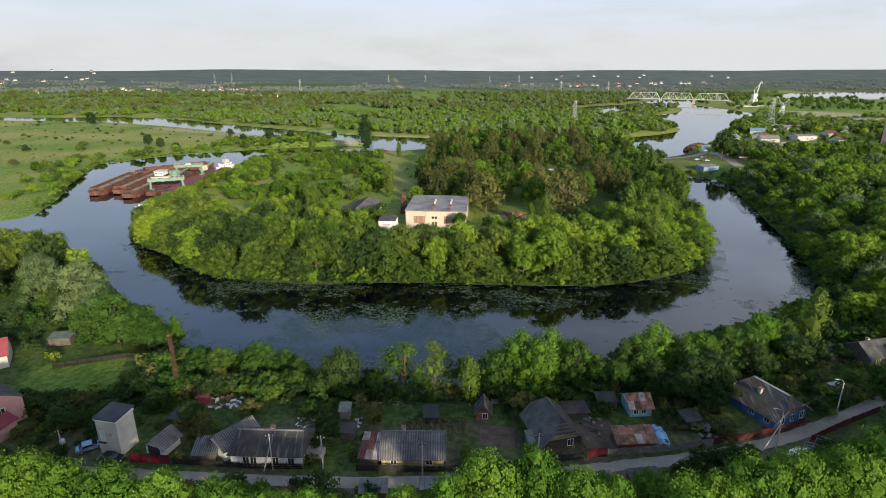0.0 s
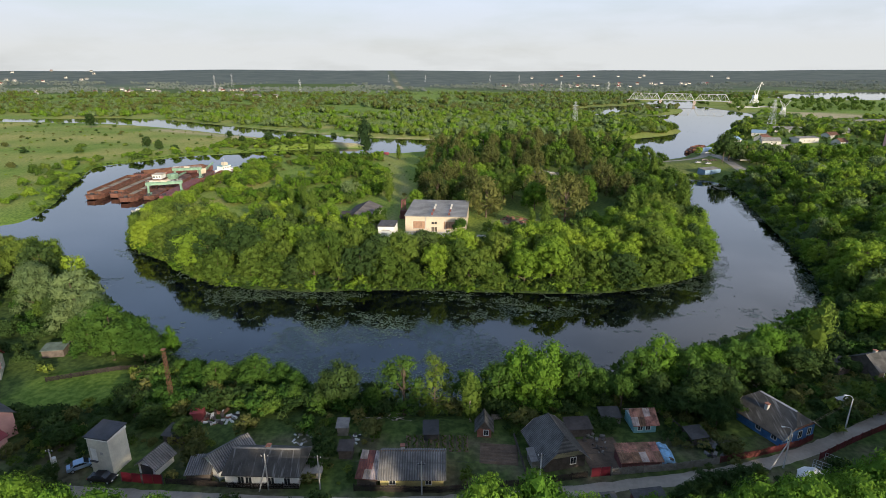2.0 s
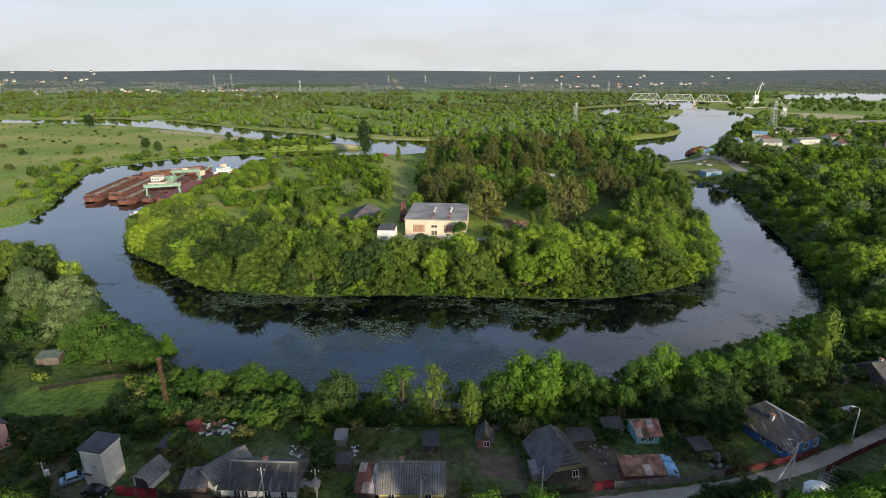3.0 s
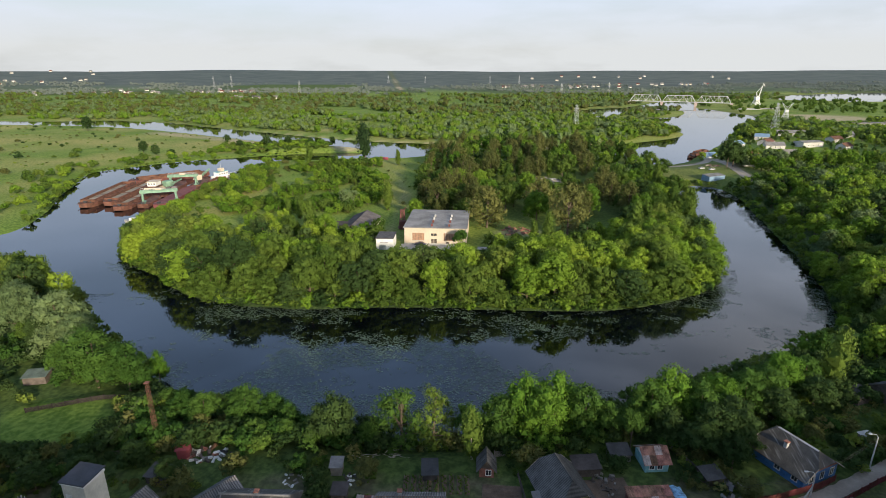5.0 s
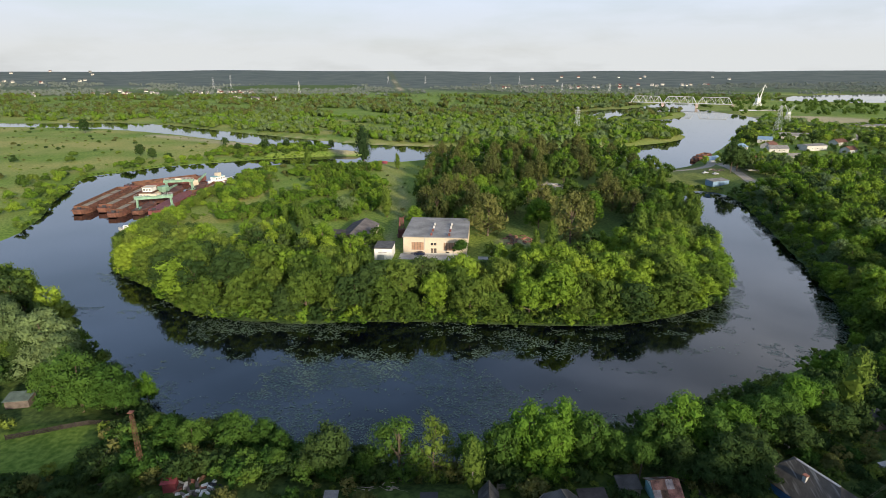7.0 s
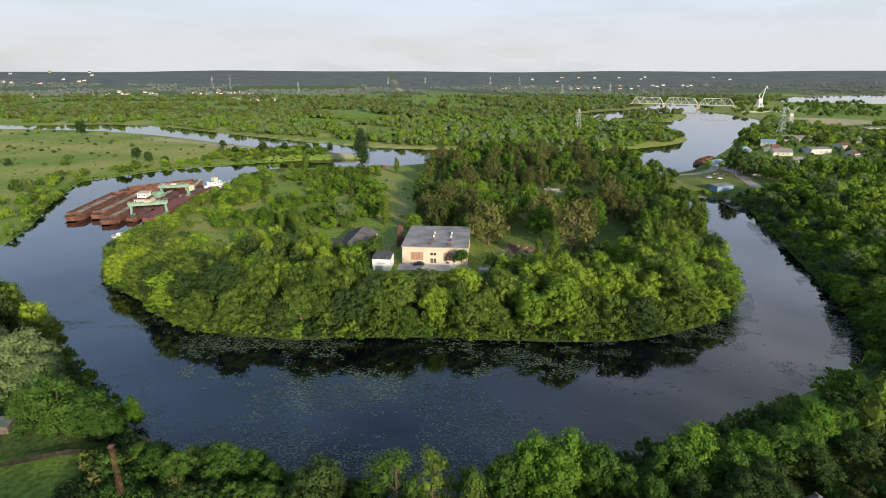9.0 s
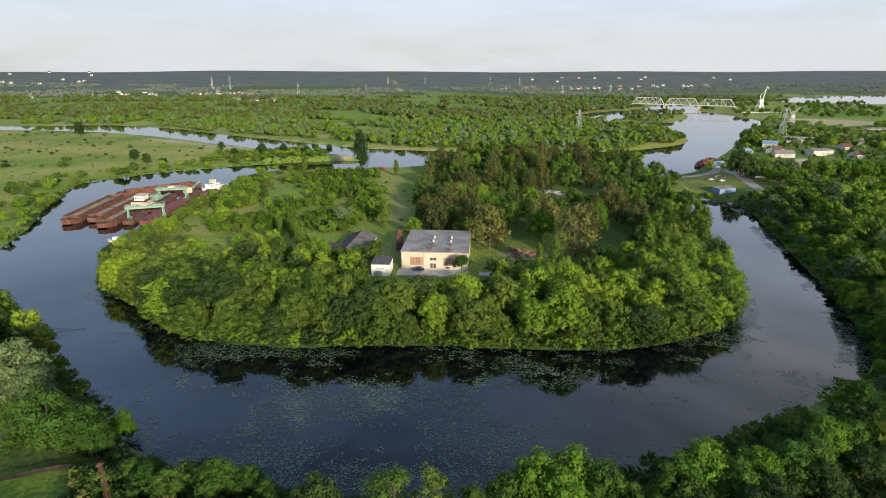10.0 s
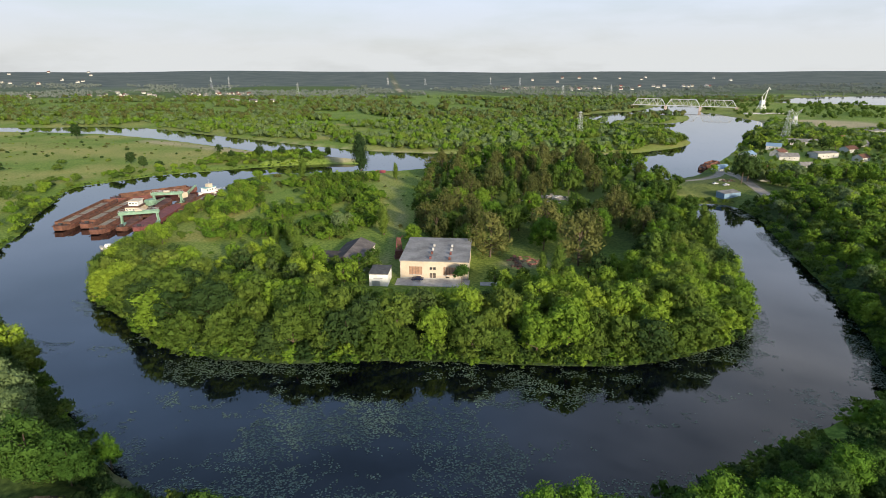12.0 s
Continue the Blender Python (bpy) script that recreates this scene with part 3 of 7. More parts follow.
def leaf_cards(centres, radii, count, size, rng):
    """Small three-cornered leaf sprays on the outside of a cluster of lobes."""
    w = radii[:, 0] ** 2
    pick = rng.choice(len(centres), count, p=w / w.sum())
    d = unit(count, rng)
    d[:, 2] = d[:, 2] * 0.9 + 0.15
    d /= np.linalg.norm(d, axis=1)[:, None]
    p = centres[pick] + d * radii[pick] * rng.uniform(0.8, 1.3, (count, 1))
    rel = np.linalg.norm((p[:, None] - centres[None]) / radii[None], axis=2)
    rel[np.arange(count), pick] = 9
    keep = rel.min(1) > 0.78
    p, d = p[keep], d[keep]
    out = p - centres.mean(0)
    out /= np.linalg.norm(out, axis=1)[:, None] + 1e-9
    n = d * 0.7 + out * 0.45 + [0, 0, 0.1] + rng.normal(size=d.shape) * 0.36
    n /= np.linalg.norm(n, axis=1)[:, None]
    a = np.array([0, 0, 0.9]) + rng.normal(size=n.shape) * 0.6
    a -= n * (a * n).sum(1)[:, None]
    a /= np.linalg.norm(a, axis=1)[:, None] + 1e-9
    b = np.cross(n, a)
    s = size * rng.uniform(0.6, 1.45, (len(n), 1))
    k = rng.uniform(0.42, 0.75, (len(n), 1))
    tip = n * s * rng.uniform(0.1, 0.75, (len(n), 1))
    v = np.stack([p + a * s * 1.1 + tip, p - a * s * 0.5 + b * s * k, p - a * s * 0.5 - b * s * k], 1).reshape(-1, 3)
    return v, np.arange(len(v)).reshape(-1, 3)


def crown_mesh(name, centres, radii, count, size, rng, core=0.72):
    v, f = leaf_cards(centres, radii, count, size, rng)
    vs, fs, n = [v], [f], len(v)
    for c, r in zip(centres, radii):
        j = 1 + 0.12 * rng.normal(size=(len(OCT_V), 1))
        vs.append(c + (OCT_V @ turned(rng)) * r * core * j)
        fs.append(OCT_F + n)
        n += len(OCT_V)
    v, f = np.concatenate(vs), np.concatenate(fs)
    me = bpy.data.meshes.new(name)
    me.from_pydata(v.tolist(), [], f.tolist())
    return me


def lobes_of(kind, h, r, rng):
    """Lobes of a crown: where they sit and how large they are."""
    if kind == "column":
        n = 16
        z = np.linspace(0.14, 0.95, n) * h
        rad = r * (0.35 + 0.65 * np.sin(np.linspace(0.5, 2.9, n))) * rng.uniform(0.8, 1.1, n)
        a = rng.uniform(0, 6.28, n)
        c = np.stack([np.cos(a) * rad * 0.35, np.sin(a) * rad * 0.35, z], 1)
        return c, np.stack([rad, rad, rad * 1.5], 1) * 0.8
    if kind == "airy":
        n = 34
        z = np.linspace(0.13, 0.96, n) * h * rng.uniform(0.95, 1.05, n)
        spread = r * np.clip(np.sin((z / h + 0.08) * 2.9), 0.25, 1)
        a = rng.uniform(0, 6.28, n)
        q = np.sqrt(rng.uniform(0.1, 1, n))
        c = np.stack([np.cos(a) * spread * q, np.sin(a) * spread * q, z], 1)
        rad = r * rng.uniform(0.2, 0.34, n) * np.where(z > 0.8 * h, 0.75, 1.0)
        return c, np.stack([rad, rad, rad * 1.3], 1)
    # a broad crown is one large dome with smaller domes round its foot, each set with lobes
    low = {"bank": 0.06, "weep": 0.0, "lumpy": 0.06, "broad": 0.32, "high": 0.46, "row": 0.36, "bush": 0.1, "weed": 0.1}[kind]
    subs, per = {"bank": (5, 8), "weep": (6, 8), "lumpy": (4, 4), "broad": (5, 8), "high": (4, 8), "row": (4, 8), "bush": (3, 5), "weed": (2, 4)}[kind]
    mid, half = (1 + low) / 2 * h, (1 - low) / 2 * h
    start = rng.uniform(0, 6.28)
    cs, rs = [], []
    for k in range(subs):
        a = start + 6.28 * k / max(1, subs - 1) + rng.normal() * 0.25
        n = per * 2 if k == 0 else per
        sub = r * (rng.uniform(0.74, 0.84) if k == 0 else rng.uniform(0.42, 0.58))
        off = r * (rng.uniform(0.0, 0.12) if k == 0 else rng.uniform(0.45, 0.58))
        tall = half * 0.8 if k == 0 else min(half * 0.55, sub * rng.uniform(0.9, 1.2))
        z = mid + half * 0.16 if k == 0 else mid + half * rng.uniform(-0.68 if low < 0.2 else -0.45, 0.05)
        i = np.arange(n) + 0.5
        up = 1 - 1.55 * i / n + rng.normal(size=n) * 0.06
        turn = 2.39996 * i + rng.normal(size=n) * 0.2
        flat = np.sqrt(np.clip(1 - up * up, 0, 1))
        d = np.stack([np.cos(turn) * flat, np.sin(turn) * flat, up], 1)
        cs.append(np.array([math.cos(a) * off, math.sin(a) * off, z]) + d * [sub * 0.7, sub * 0.7, tall * 0.7] * rng.uniform(0.82, 1.22, (n, 1)))
        q = sub * rng.uniform(0.28, 0.44, n) * (0.9 if k == 0 else 1.0)
        rs.append(np.stack([q, q, q * rng.uniform(0.75, 1.0, n)], 1))
    return np.concatenate(cs), np.concatenate(rs)


def trunk_bm(kind, h, r, centres, rng):
    bm = bmesh.new()
    t = 0.018 * h + 0.05
    p = Vector((0, 0, -0.5))
    lean = rng.normal(size=2) * 0.03 * h
    for k in range(3):
        q = Vector((lean[0] * (k + 1) / 3, lean[1] * (k + 1) / 3, h * 0.25 * (k + 1)))
        bar(bm, p, q, t * (1 - 0.25 * k), 5, t * (0.75 - 0.25 * k))
        p = q
    for c in centres[rng.permutation(len(centres))[: 14 if kind == "airy" else 6]]:
        z = min(0.75 * h, c[2] * 0.62)
        s = Vector((lean[0] * z / h, lean[1] * z / h, z))
        bar(bm, s, Vector(c) * 0.95, t * 0.4, 3, t * 0.12)
    return bm


TREES = {}


def tree_model(key, kind, leaf, h, r, count, size, pale=False, name="tree"):
    """Models stand at the origin only while they are made; place() puts copies in the plan."""
    rng = np.random.default_rng(sum(ord(c) * (i + 3) for i, c in enumerate(key)))
    c, rad = lobes_of(kind, h, r, rng)
    TREES[key] = dict(crown=crown_mesh("crown", c, rad, count, size, rng, 0.5 if kind == "airy" else 0.72), h=h, name=name, used=0)
    TREES[key]["crown"].materials.append(LEAF[leaf])
    if kind not in ("bush", "weed"):
        b = trunk_bm(kind, h, r, c, rng)
        me = bpy.data.meshes.new("trunk")
        b.to_mesh(me)
        b.free()
        me.materials.append(M_BARK_PALE if pale else M_BARK)
        TREES[key]["trunk"] = me


def place(key, x, y, h, label, category="tree", group="", wide=1.0, turn=None, z=None):
    """Stands one tree or shrub of a model in the plan, h metres high."""
    t = TREES[key]
    s = h / t["h"]
    z = ground_z(x, y) if z is None else z
    turn = float(RNG.uniform(0, 360)) if turn is None else turn
    m = pose(x, y, z - 0.1, 0, 0, turn) @ Matrix.Diagonal((s * wide, s * wide, s, 1))
    if "trunk" in t:
        e = thing(t["name"], label, category, m, group)
        for n in ("trunk", "crown"):
            o = new(n, t[n])
            o.parent = e
        return e
    ob = tagged(new(t["name"], t["crown"]), label, category, group)
    ob.matrix_world = m
    return ob


ARRAYS = {}


def arrays(me):
    if me.name not in ARRAYS:
        v = np.empty(len(me.vertices) * 3)
        me.vertices.foreach_get("co", v)
        f = np.array([tuple(p.vertices) if len(p.vertices) == 3 else tuple(p.vertices)[:3] for p in me.polygons], int) if all(len(p.vertices) == 3 for p in me.polygons) else None
        if f is None:
            me.calc_loop_triangles()
            f = np.array([tuple(t.vertices) for t in me.loop_triangles], int)
        ARRAYS[me.name] = (v.reshape(-1, 3), f)
    return ARRAYS[me.name]


def joined_wood(name, label, trees, category="woodland"):
    """Trees and shrubs too many to count, joined into one mesh: (model, x, y, height, width)."""
    vs, fs, mi, tone, n, mats = [], [], [], [], 0, []
    for key, x, y, h, wide in trees:
        t = TREES[key]
        s, a, tn = h / t["h"], RNG.uniform(0, 6.28), RNG.uniform(-0.27, 0.27)
        for piece in ("trunk", "crown"):
            if piece not in t:
                continue
            v, f = arrays(t[piece])
            m = t[piece].materials[0]
            if m not in mats:
                mats.append(m)
            c, q = math.cos(a), math.sin(a)
            w = np.stack([(v[:, 0] * c - v[:, 1] * q) * s * wide + x, (v[:, 0] * q + v[:, 1] * c) * s * wide + y, v[:, 2] * s + ground_z(x, y) - 0.1], 1)
            vs.append(w)
            fs.append(f + n)
            mi.append(np.full(len(f), mats.index(m)))
            tone.append(np.full(len(w), tn))
            n += len(w)
    v, f = np.concatenate(vs), np.concatenate(fs)
    me = bpy.data.meshes.new(name)
    me.vertices.add(len(v))
    me.vertices.foreach_set("co", v.astype(np.float32).ravel())
    me.loops.add(len(f) * 3)
    me.loops.foreach_set("vertex_index", f.astype(np.int32).ravel())
    me.polygons.add(len(f))
    me.polygons.foreach_set("loop_start", np.arange(0, len(f) * 3, 3, dtype=np.int32))
    me.polygons.foreach_set("material_index", np.concatenate(mi).astype(np.int32))
    for m in mats:
        me.materials.append(m)
    me.update(calc_edges=True)
    me.attributes.new("tone", "FLOAT", "POINT").data.foreach_set("value", np.concatenate(tone).astype(np.float32))
    return tagged(mesh_part(name, me, None), label, category, kind="stuff")


for i in range(3):
    for leaf in ("bright", "mid", "dark"):
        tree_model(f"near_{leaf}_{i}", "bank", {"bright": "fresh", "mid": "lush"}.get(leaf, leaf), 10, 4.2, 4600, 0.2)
        tree_model(f"bank_{leaf}_{i}", "bank", leaf, 10, 4.4, 2600, 0.25)
        tree_model(f"far_{leaf}_{i}", "lumpy", leaf, 10, 4.4, 520, 0.5)
        tree_model(f"small_{leaf}_{i}", "lumpy", leaf, 10, 4.4, 170, 0.95)
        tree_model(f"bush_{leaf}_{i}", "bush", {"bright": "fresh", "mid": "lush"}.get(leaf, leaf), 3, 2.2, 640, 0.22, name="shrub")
        tree_model(f"weed_{leaf}_{i}", "weed", leaf, 3, 2.2, 110, 0.4, name="shrub")
        tree_model(f"low_{leaf}_{i}", "bush", leaf, 3, 2.2, 330, 0.34, name="shrub")
    tree_model(f"broad_olive_{i}", "airy", "olive", 14, 4.6, 2000, 0.36)
    tree_model(f"broad_dark_{i}", "airy", "dark", 14, 5.0, 2000, 0.4)
    tree_model(f"bank_pale_{i}", "bank", "pale", 10, 4.4, 2000, 0.32)
    tree_model(f"near_pale_{i}", "weep", "pale", 10, 3.8, 6500, 0.17)
    tree_model(f"high_{i}", "high", "lush" if i else "dark", 10, 4.0, 3000, 0.18)
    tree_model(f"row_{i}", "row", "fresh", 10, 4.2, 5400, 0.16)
    tree_model(f"near_broad_{i}", "broad", "lush", 10, 4.0, 4600, 0.18)
    tree_model(f"column_{i}", "column", "mid", 12, 2.0, 1500, 0.34)
    tree_model(f"bush_olive_{i}", "bush", "olive", 3, 2.2, 640, 0.22, name="shrub")
    tree_model(f"weed_olive_{i}", "weed", "olive", 3, 2.2, 110, 0.4, name="shrub")
    tree_model(f"low_olive_{i}", "bush", "olive", 3, 2.2, 330, 0.34, name="shrub")
tree_model("poplar_dark", "column", "poplar", 28, 5.2, 4000, 0.5, name="poplar")
tree_model("near_lush_willow", "weep", "lush", 10, 4.2, 6500, 0.17)
for i in range(2):
    tree_model(f"leaning_{i}", "airy", "mid" if i else "lush", 12, 3.8, 4200, 0.17)
tree_model("birch", "column", "mid", 10, 2.0, 1700, 0.22, pale=True, name="birch")
N_VAR = 3


def var(stem):
    return f"{stem}_{int(RNG.integers(N_VAR))}"


def scatter(n, x0, x1, y0, y1, test, gap, tries=30):
    """Points spread over a stretch of the plan, no two closer than gap."""
    out = np.zeros((0, 2))
    cand = np.stack([RNG.uniform(x0, x1, n * tries), RNG.uniform(y0, y1, n * tries)], 1)
    cand = cand[test(cand[:, 0], cand[:, 1], inland(cand))]
    got = []
    for p in cand:
        if len(got) >= n:
            break
        if not got or (np.hypot(*(out[: len(got)] - p).T) > gap).all():
            got.append(p)
            out = np.array(got)
    return got


# vegetation on the peninsula
HOUSE_SPOTS = [(-4, 226, 24), (-38, 236, 19), (-23, 208, 9), (-8, 207, 15), (-18, 236, 6)]


def clear_of(x, y, extra=0.0):
    ok = np.ones(np.shape(x), bool)
    for hx, hy, r in HOUSE_SPOTS:
        ok &= np.hypot(x - hx, y - hy) > r + extra
    return ok


def belt(x, y, d):
    edge = 207 + 10 * np.sin(x / 31.0 + 1) + np.where(np.abs(x + 8) < 26, -7, 0) + 20 * smooth(-46, -54, x) + 14 * smooth(-50, -56, x) * smooth(-86, -76, x) + np.where(x > 60, 14, 0)
    return (d > 0.7) & (y < edge) & (np.abs(x) < 140) & (y > 150) & ((np.abs(x + 8) > 22) | (y < 201))


def left_shore(x, y, d):
    return (x < -95) & (x > -150) & (y > 200) & (y < 312) & (d > 1.0) & (d < np.where(y < 260, 13, 8))


def right_shore(x, y, d):
    return (x > 60) & (x < 135) & (y > 200) & (y < 305) & (d > 1.5) & (d < 30)


inner = []
for p in scatter(300, -140, 132, 150, 246, belt, 5.5, 60):
    d = float(inland(p[None])[0])
    h = 10.2 + 1.6 * min(1, d / 10) if d < 26 else 9.0
    leaf = RNG.choice(["bright", "mid", "dark"], p=[0.34, 0.5, 0.16] if p[0] < 20 else [0.62, 0.32, 0.06])
    h, w = h * RNG.uniform(0.78, 1.2), RNG.uniform(0.85, 1.1)
    if -32 < p[0] < 14 and p[1] > 178:
        h = min(h, max(1.6, 1.8 + 0.38 * (199 - p[1])))
    if 13 < p[0] < 52 and p[1] > 185:
        h = min(h, 5.0 + 0.39 * (212 - p[1]))
    if d < 8.5 and abs(p[0]) < 100:
        h *= 1.2 if p[1] < 185 else 1.0
        place(var(f"bank_{leaf}"), *p, h, "broad leafy green tree leaning over the water", group="trees round the peninsula", wide=w * (1.15 if d < 4 else 1.05), z=ground_z(*p) - (0.9 if d < 4 else 0.2))
    else:
        inner.append((var(f"bank_{leaf}" if d < 26 or RNG.uniform() < 0.4 else f"far_{leaf}"), *p, h, w))
for p in scatter(80, -150, -95, 200, 345, left_shore, 5.0, 60):
    leaf = RNG.choice(["bright", "mid"], p=[0.6, 0.4])
    inner.append((var(f"bank_{leaf}"), *p, (7.5 if p[1] < 255 else 6.0) * RNG.uniform(0.8, 1.25), 1.0))
for p in scatter(90, 60, 135, 200, 345, right_shore, 5.6, 60):
    leaf = RNG.choice(["bright", "mid", "dark"], p=[0.4, 0.35, 0.25])
    inner.append((var(f"bank_{leaf}"), *p, (10.5 if p[1] < 235 else 5.5) * RNG.uniform(0.75, 1.25), 1.0))
joined_wood("peninsula_wood", "dense belt of leafy green trees round the peninsula", inner)


def grove_right(x, y, d):
    gap = (np.hypot((x - 30) / 1.5, y - 232) < 14) | (np.hypot((x - 64) / 1.2, y - 240) < 13) | (np.hypot((x - 64) / 1.3, y - 322) < 22)
    return (x > -14) & (x < 138) & (y > 244) & (y < 486) & (d > 2) & clear_of(x, y, 3) & ~gap


inner = []
for p in scatter(200, -16, 138, 244, 486, grove_right, 8.0, 60):
    kind = RNG.choice(["broad_olive", "column", "bank_mid", "bank_bright", "bank_dark"], p=[0.27, 0.08, 0.38, 0.22, 0.05])
    h = (15.0 if kind.startswith(("broad", "column")) else 13.0) * RNG.uniform(0.75, 1.2)
    if p[1] > 320:
        kind = kind.replace("bank", "far")
    inner.append((var(kind), *p, h, 1.0))
joined_wood("grove", "grove of tall dark green trees on the peninsula", inner)


CLUMPS = [(-90, 270, 24, 13), (-112, 320, 13, 24), (-83, 304, 10, 13), (-54, 278, 13, 18), (-39, 312, 11, 34), (-62, 346, 20, 22), (-120, 352, 9, 14), (-92, 378, 12, 10), (-66, 392, 24, 12), (-70, 312, 8, 8)]


def left_garden(x, y, d):
    lane = np.abs(x + 27 + 0.12 * (y - 300)) < 6
    inside = np.any([np.hypot((x - a) / p, (y - b) / q) < 1 + 0.25 * wavy(x, y, 5.0, 1.0) for a, b, p, q in CLUMPS], axis=0)
    return inside & ~lane & (d > 3) & clear_of(x, y, 2)


inner = []
for p in scatter(330, -140, -14, 240, 420, left_garden, 3.5, 60):
    if RNG.uniform() < 0.4:
        inner.append((var("low_" + RNG.choice(["bright", "bright", "mid"])), *p, RNG.uniform(2.6, 4.4), 1.25))
    else:
        inner.append((var("far_" + RNG.choice(["mid", "bright", "bright"])), *p, RNG.uniform(4.0, 7.0), 1.05))
for p in scatter(90, -140, -14, 235, 420, lambda x, y, d: (d > 4) & clear_of(x, y, 2), 6.0, 60):
    inner.append((var("weed_" + RNG.choice(["bright", "mid", "olive"])), *p, RNG.uniform(0.6, 1.8), 1.3))
for p in scatter(70, -78, -27, 203, 226, lambda x, y, d: (np.hypot(x + 23, y - 209) > 7.5) & (np.hypot(x + 37, y - 232) > 11) & (np.hypot(x + 44, y - 226) > 6), 3.4, 60):
    inner.append((var("far_" + RNG.choice(["mid", "mid", "bright", "dark"])), *p, RNG.uniform(4.0, 8.0), 1.05))
joined_wood("peninsula_thicket", "thickets of green shrubs and young trees in the grass", inner, "shrubs")
for x, y, h, k, w in [(17.6, 237, 19, "broad_olive_0", 1.25), (50, 226, 21, "broad_olive_1", 1.2), (44, 262, 17, "broad_olive_2", 1.2), (-4, 262, 13, "broad_dark_0", 1.2), (8, 250, 11, "bank_mid_0", 1.0), (-14, 256, 9, "bank_bright_1", 1.1)]:
    place(k, x, y, h, "tall olive-green tree with bare upright limbs showing", wide=w)
for x, y, h in [(-28, 268, 14.5), (73, 213, 17), (80, 222, 15), (100, 229, 15), (108, 246, 16), (112, 262, 15), (39, 210, 13.5), (34, 213, 10), (-96, 395, 16), (-56, 227, 14), (-66, 250, 10), (-72, 253, 9), (93, 240, 14)]:
    place(var("column"), x, y, h, "slender upright green poplar", "poplar", "slender poplars on the peninsula")
place("poplar_dark", -62, 429, 27, "very tall dark green pyramidal poplar by the shore", "poplar")
place("column_0", -75, 384, 9, "dark cone-shaped tree on the shore", wide=1.5)
place("column_1", -34, 397, 11, "slender young tree beside the sandy landing")
for x, y, h in [(-49, 272, 9.5), (-46, 278, 8)]:
    place(var("bank_pale"), x, y, h, "grey-green willow in the lawn", "willow")
place("bank_bright_2", -47, 216, 12, "leafy light green tree beside the barn")
place("near_broad_1", 5.5, 206.5, 8, "small airy tree in front of the cream building")

def waterside(x, y, d):
    on_pen = (np.abs(x) < 140) & (y > 152) & (y < 345)
    east = (x > 96) & (y > 118) & (y < 345)
    near = (y < 150) & (np.abs(x) < 110) & (np.abs(x + 4) > 7) & (np.hypot((x + 57) / 1.6, y - 115) > 8)
    near |= (x < -100) & (y > 255) & (y < 500)
    return (d > -0.2) & (d < 2.4) & (on_pen | east | near) & (wavy(x, y, 8.0, 2.0) > -0.5)


inner = []
for p in scatter(640, -260, 175, 94, 500, waterside, 2.2, 220):
    inner.append((var("weed_" + RNG.choice(["bright", "mid", "mid", "dark"])), *p, RNG.uniform(1.4, 3.8) * (1 if p[1] < 345 else 0.5), 1.25))
joined_wood("waterside_shrubs", "low green shrubs and reeds along the water's edge", inner, "shrubs")

# far-right bank: wooded slope


def fringe(x, y, d):
    return (d > -0.8) & (d < 2.4) & (np.abs(x) < 132) & (y > 154) & (y < 236)


inner = []
for p in scatter(560, -132, 132, 154, 236, fringe, 1.15, 220):
    inner.append((var("weed_" + RNG.choice(["mid", "mid", "bright", "dark"])), *p, RNG.uniform(1.2, 3.6), 1.35))
joined_wood("shore_fringe", "ragged fringe of reeds and overhanging shrubs along the shore", inner, "shrubs")


def right_bank(x, y, d):
    open_lawn = np.hypot((x - 245) / 1.5, y - 360) < 22
    path = np.hypot((x - 190) / 0.8, y - 235) < 12
    houses = (x > 190) & (y > 395)
    neck = (x < 202) & (y > 332)
    return (x > 100) & (d > 2.0) & (y > 112) & (y < 420) & (x < 0.85 * y + 60) & ~open_lawn & ~path & ~houses & ~neck


inner = []
for p in scatter(640, 100, 400, 112, 420, right_bank, 5.0, 60):
    d = float(inland(p[None])[0])
    kind = RNG.choice(["bank_bright", "bank_mid", "bank_dark", "bank_pale", "broad_dark"], p=[0.58, 0.22, 0.03, 0.16, 0.01])
    h = ((7.0 if p[1] < 260 else 6.0) + 4.0 * min(1, d / 30)) * RNG.uniform(0.75, 1.25)
    if d < 7:
        h *= 0.62
    if d < 9 and p[1] < 300:
        place(var(kind), *p, h, "leafy green tree on the edge of the eastern bank", group="trees of the eastern bank", wide=RNG.uniform(0.95, 1.2))
    else:
        if p[1] > 230 or d > 45:
            kind = {"bank_pale": "bank_pale", "broad_dark": "far_dark"}.get(kind, kind.replace("bank", "far"))
        inner.append((var(kind), *p, h, RNG.uniform(0.95, 1.2)))
joined_wood("eastern_wood", "wooded slope of leafy green trees on the eastern bank", inner)


TOWN = [(312, 489), (276, 478), (256, 500), (226, 418), (208, 388), (283, 502), (262, 432), (345, 572), (355, 520), (392, 560), (410, 610), (312, 478), (276, 468), (256, 490), (226, 408), (224, 398), (345, 560), (335, 555), (392, 548), (207, 444)]


def right_town(x, y, d):
    house_gap = np.all([np.hypot(x - a, y - b) > 10.5 for a, b in TOWN], axis=0)
    return house_gap & (x > 195) & (d > 3) & (y > 395) & (y < 760) & (x < 0.82 * y + 80) & (np.hypot((x - 460) / 1.3, y - 760) > 70)


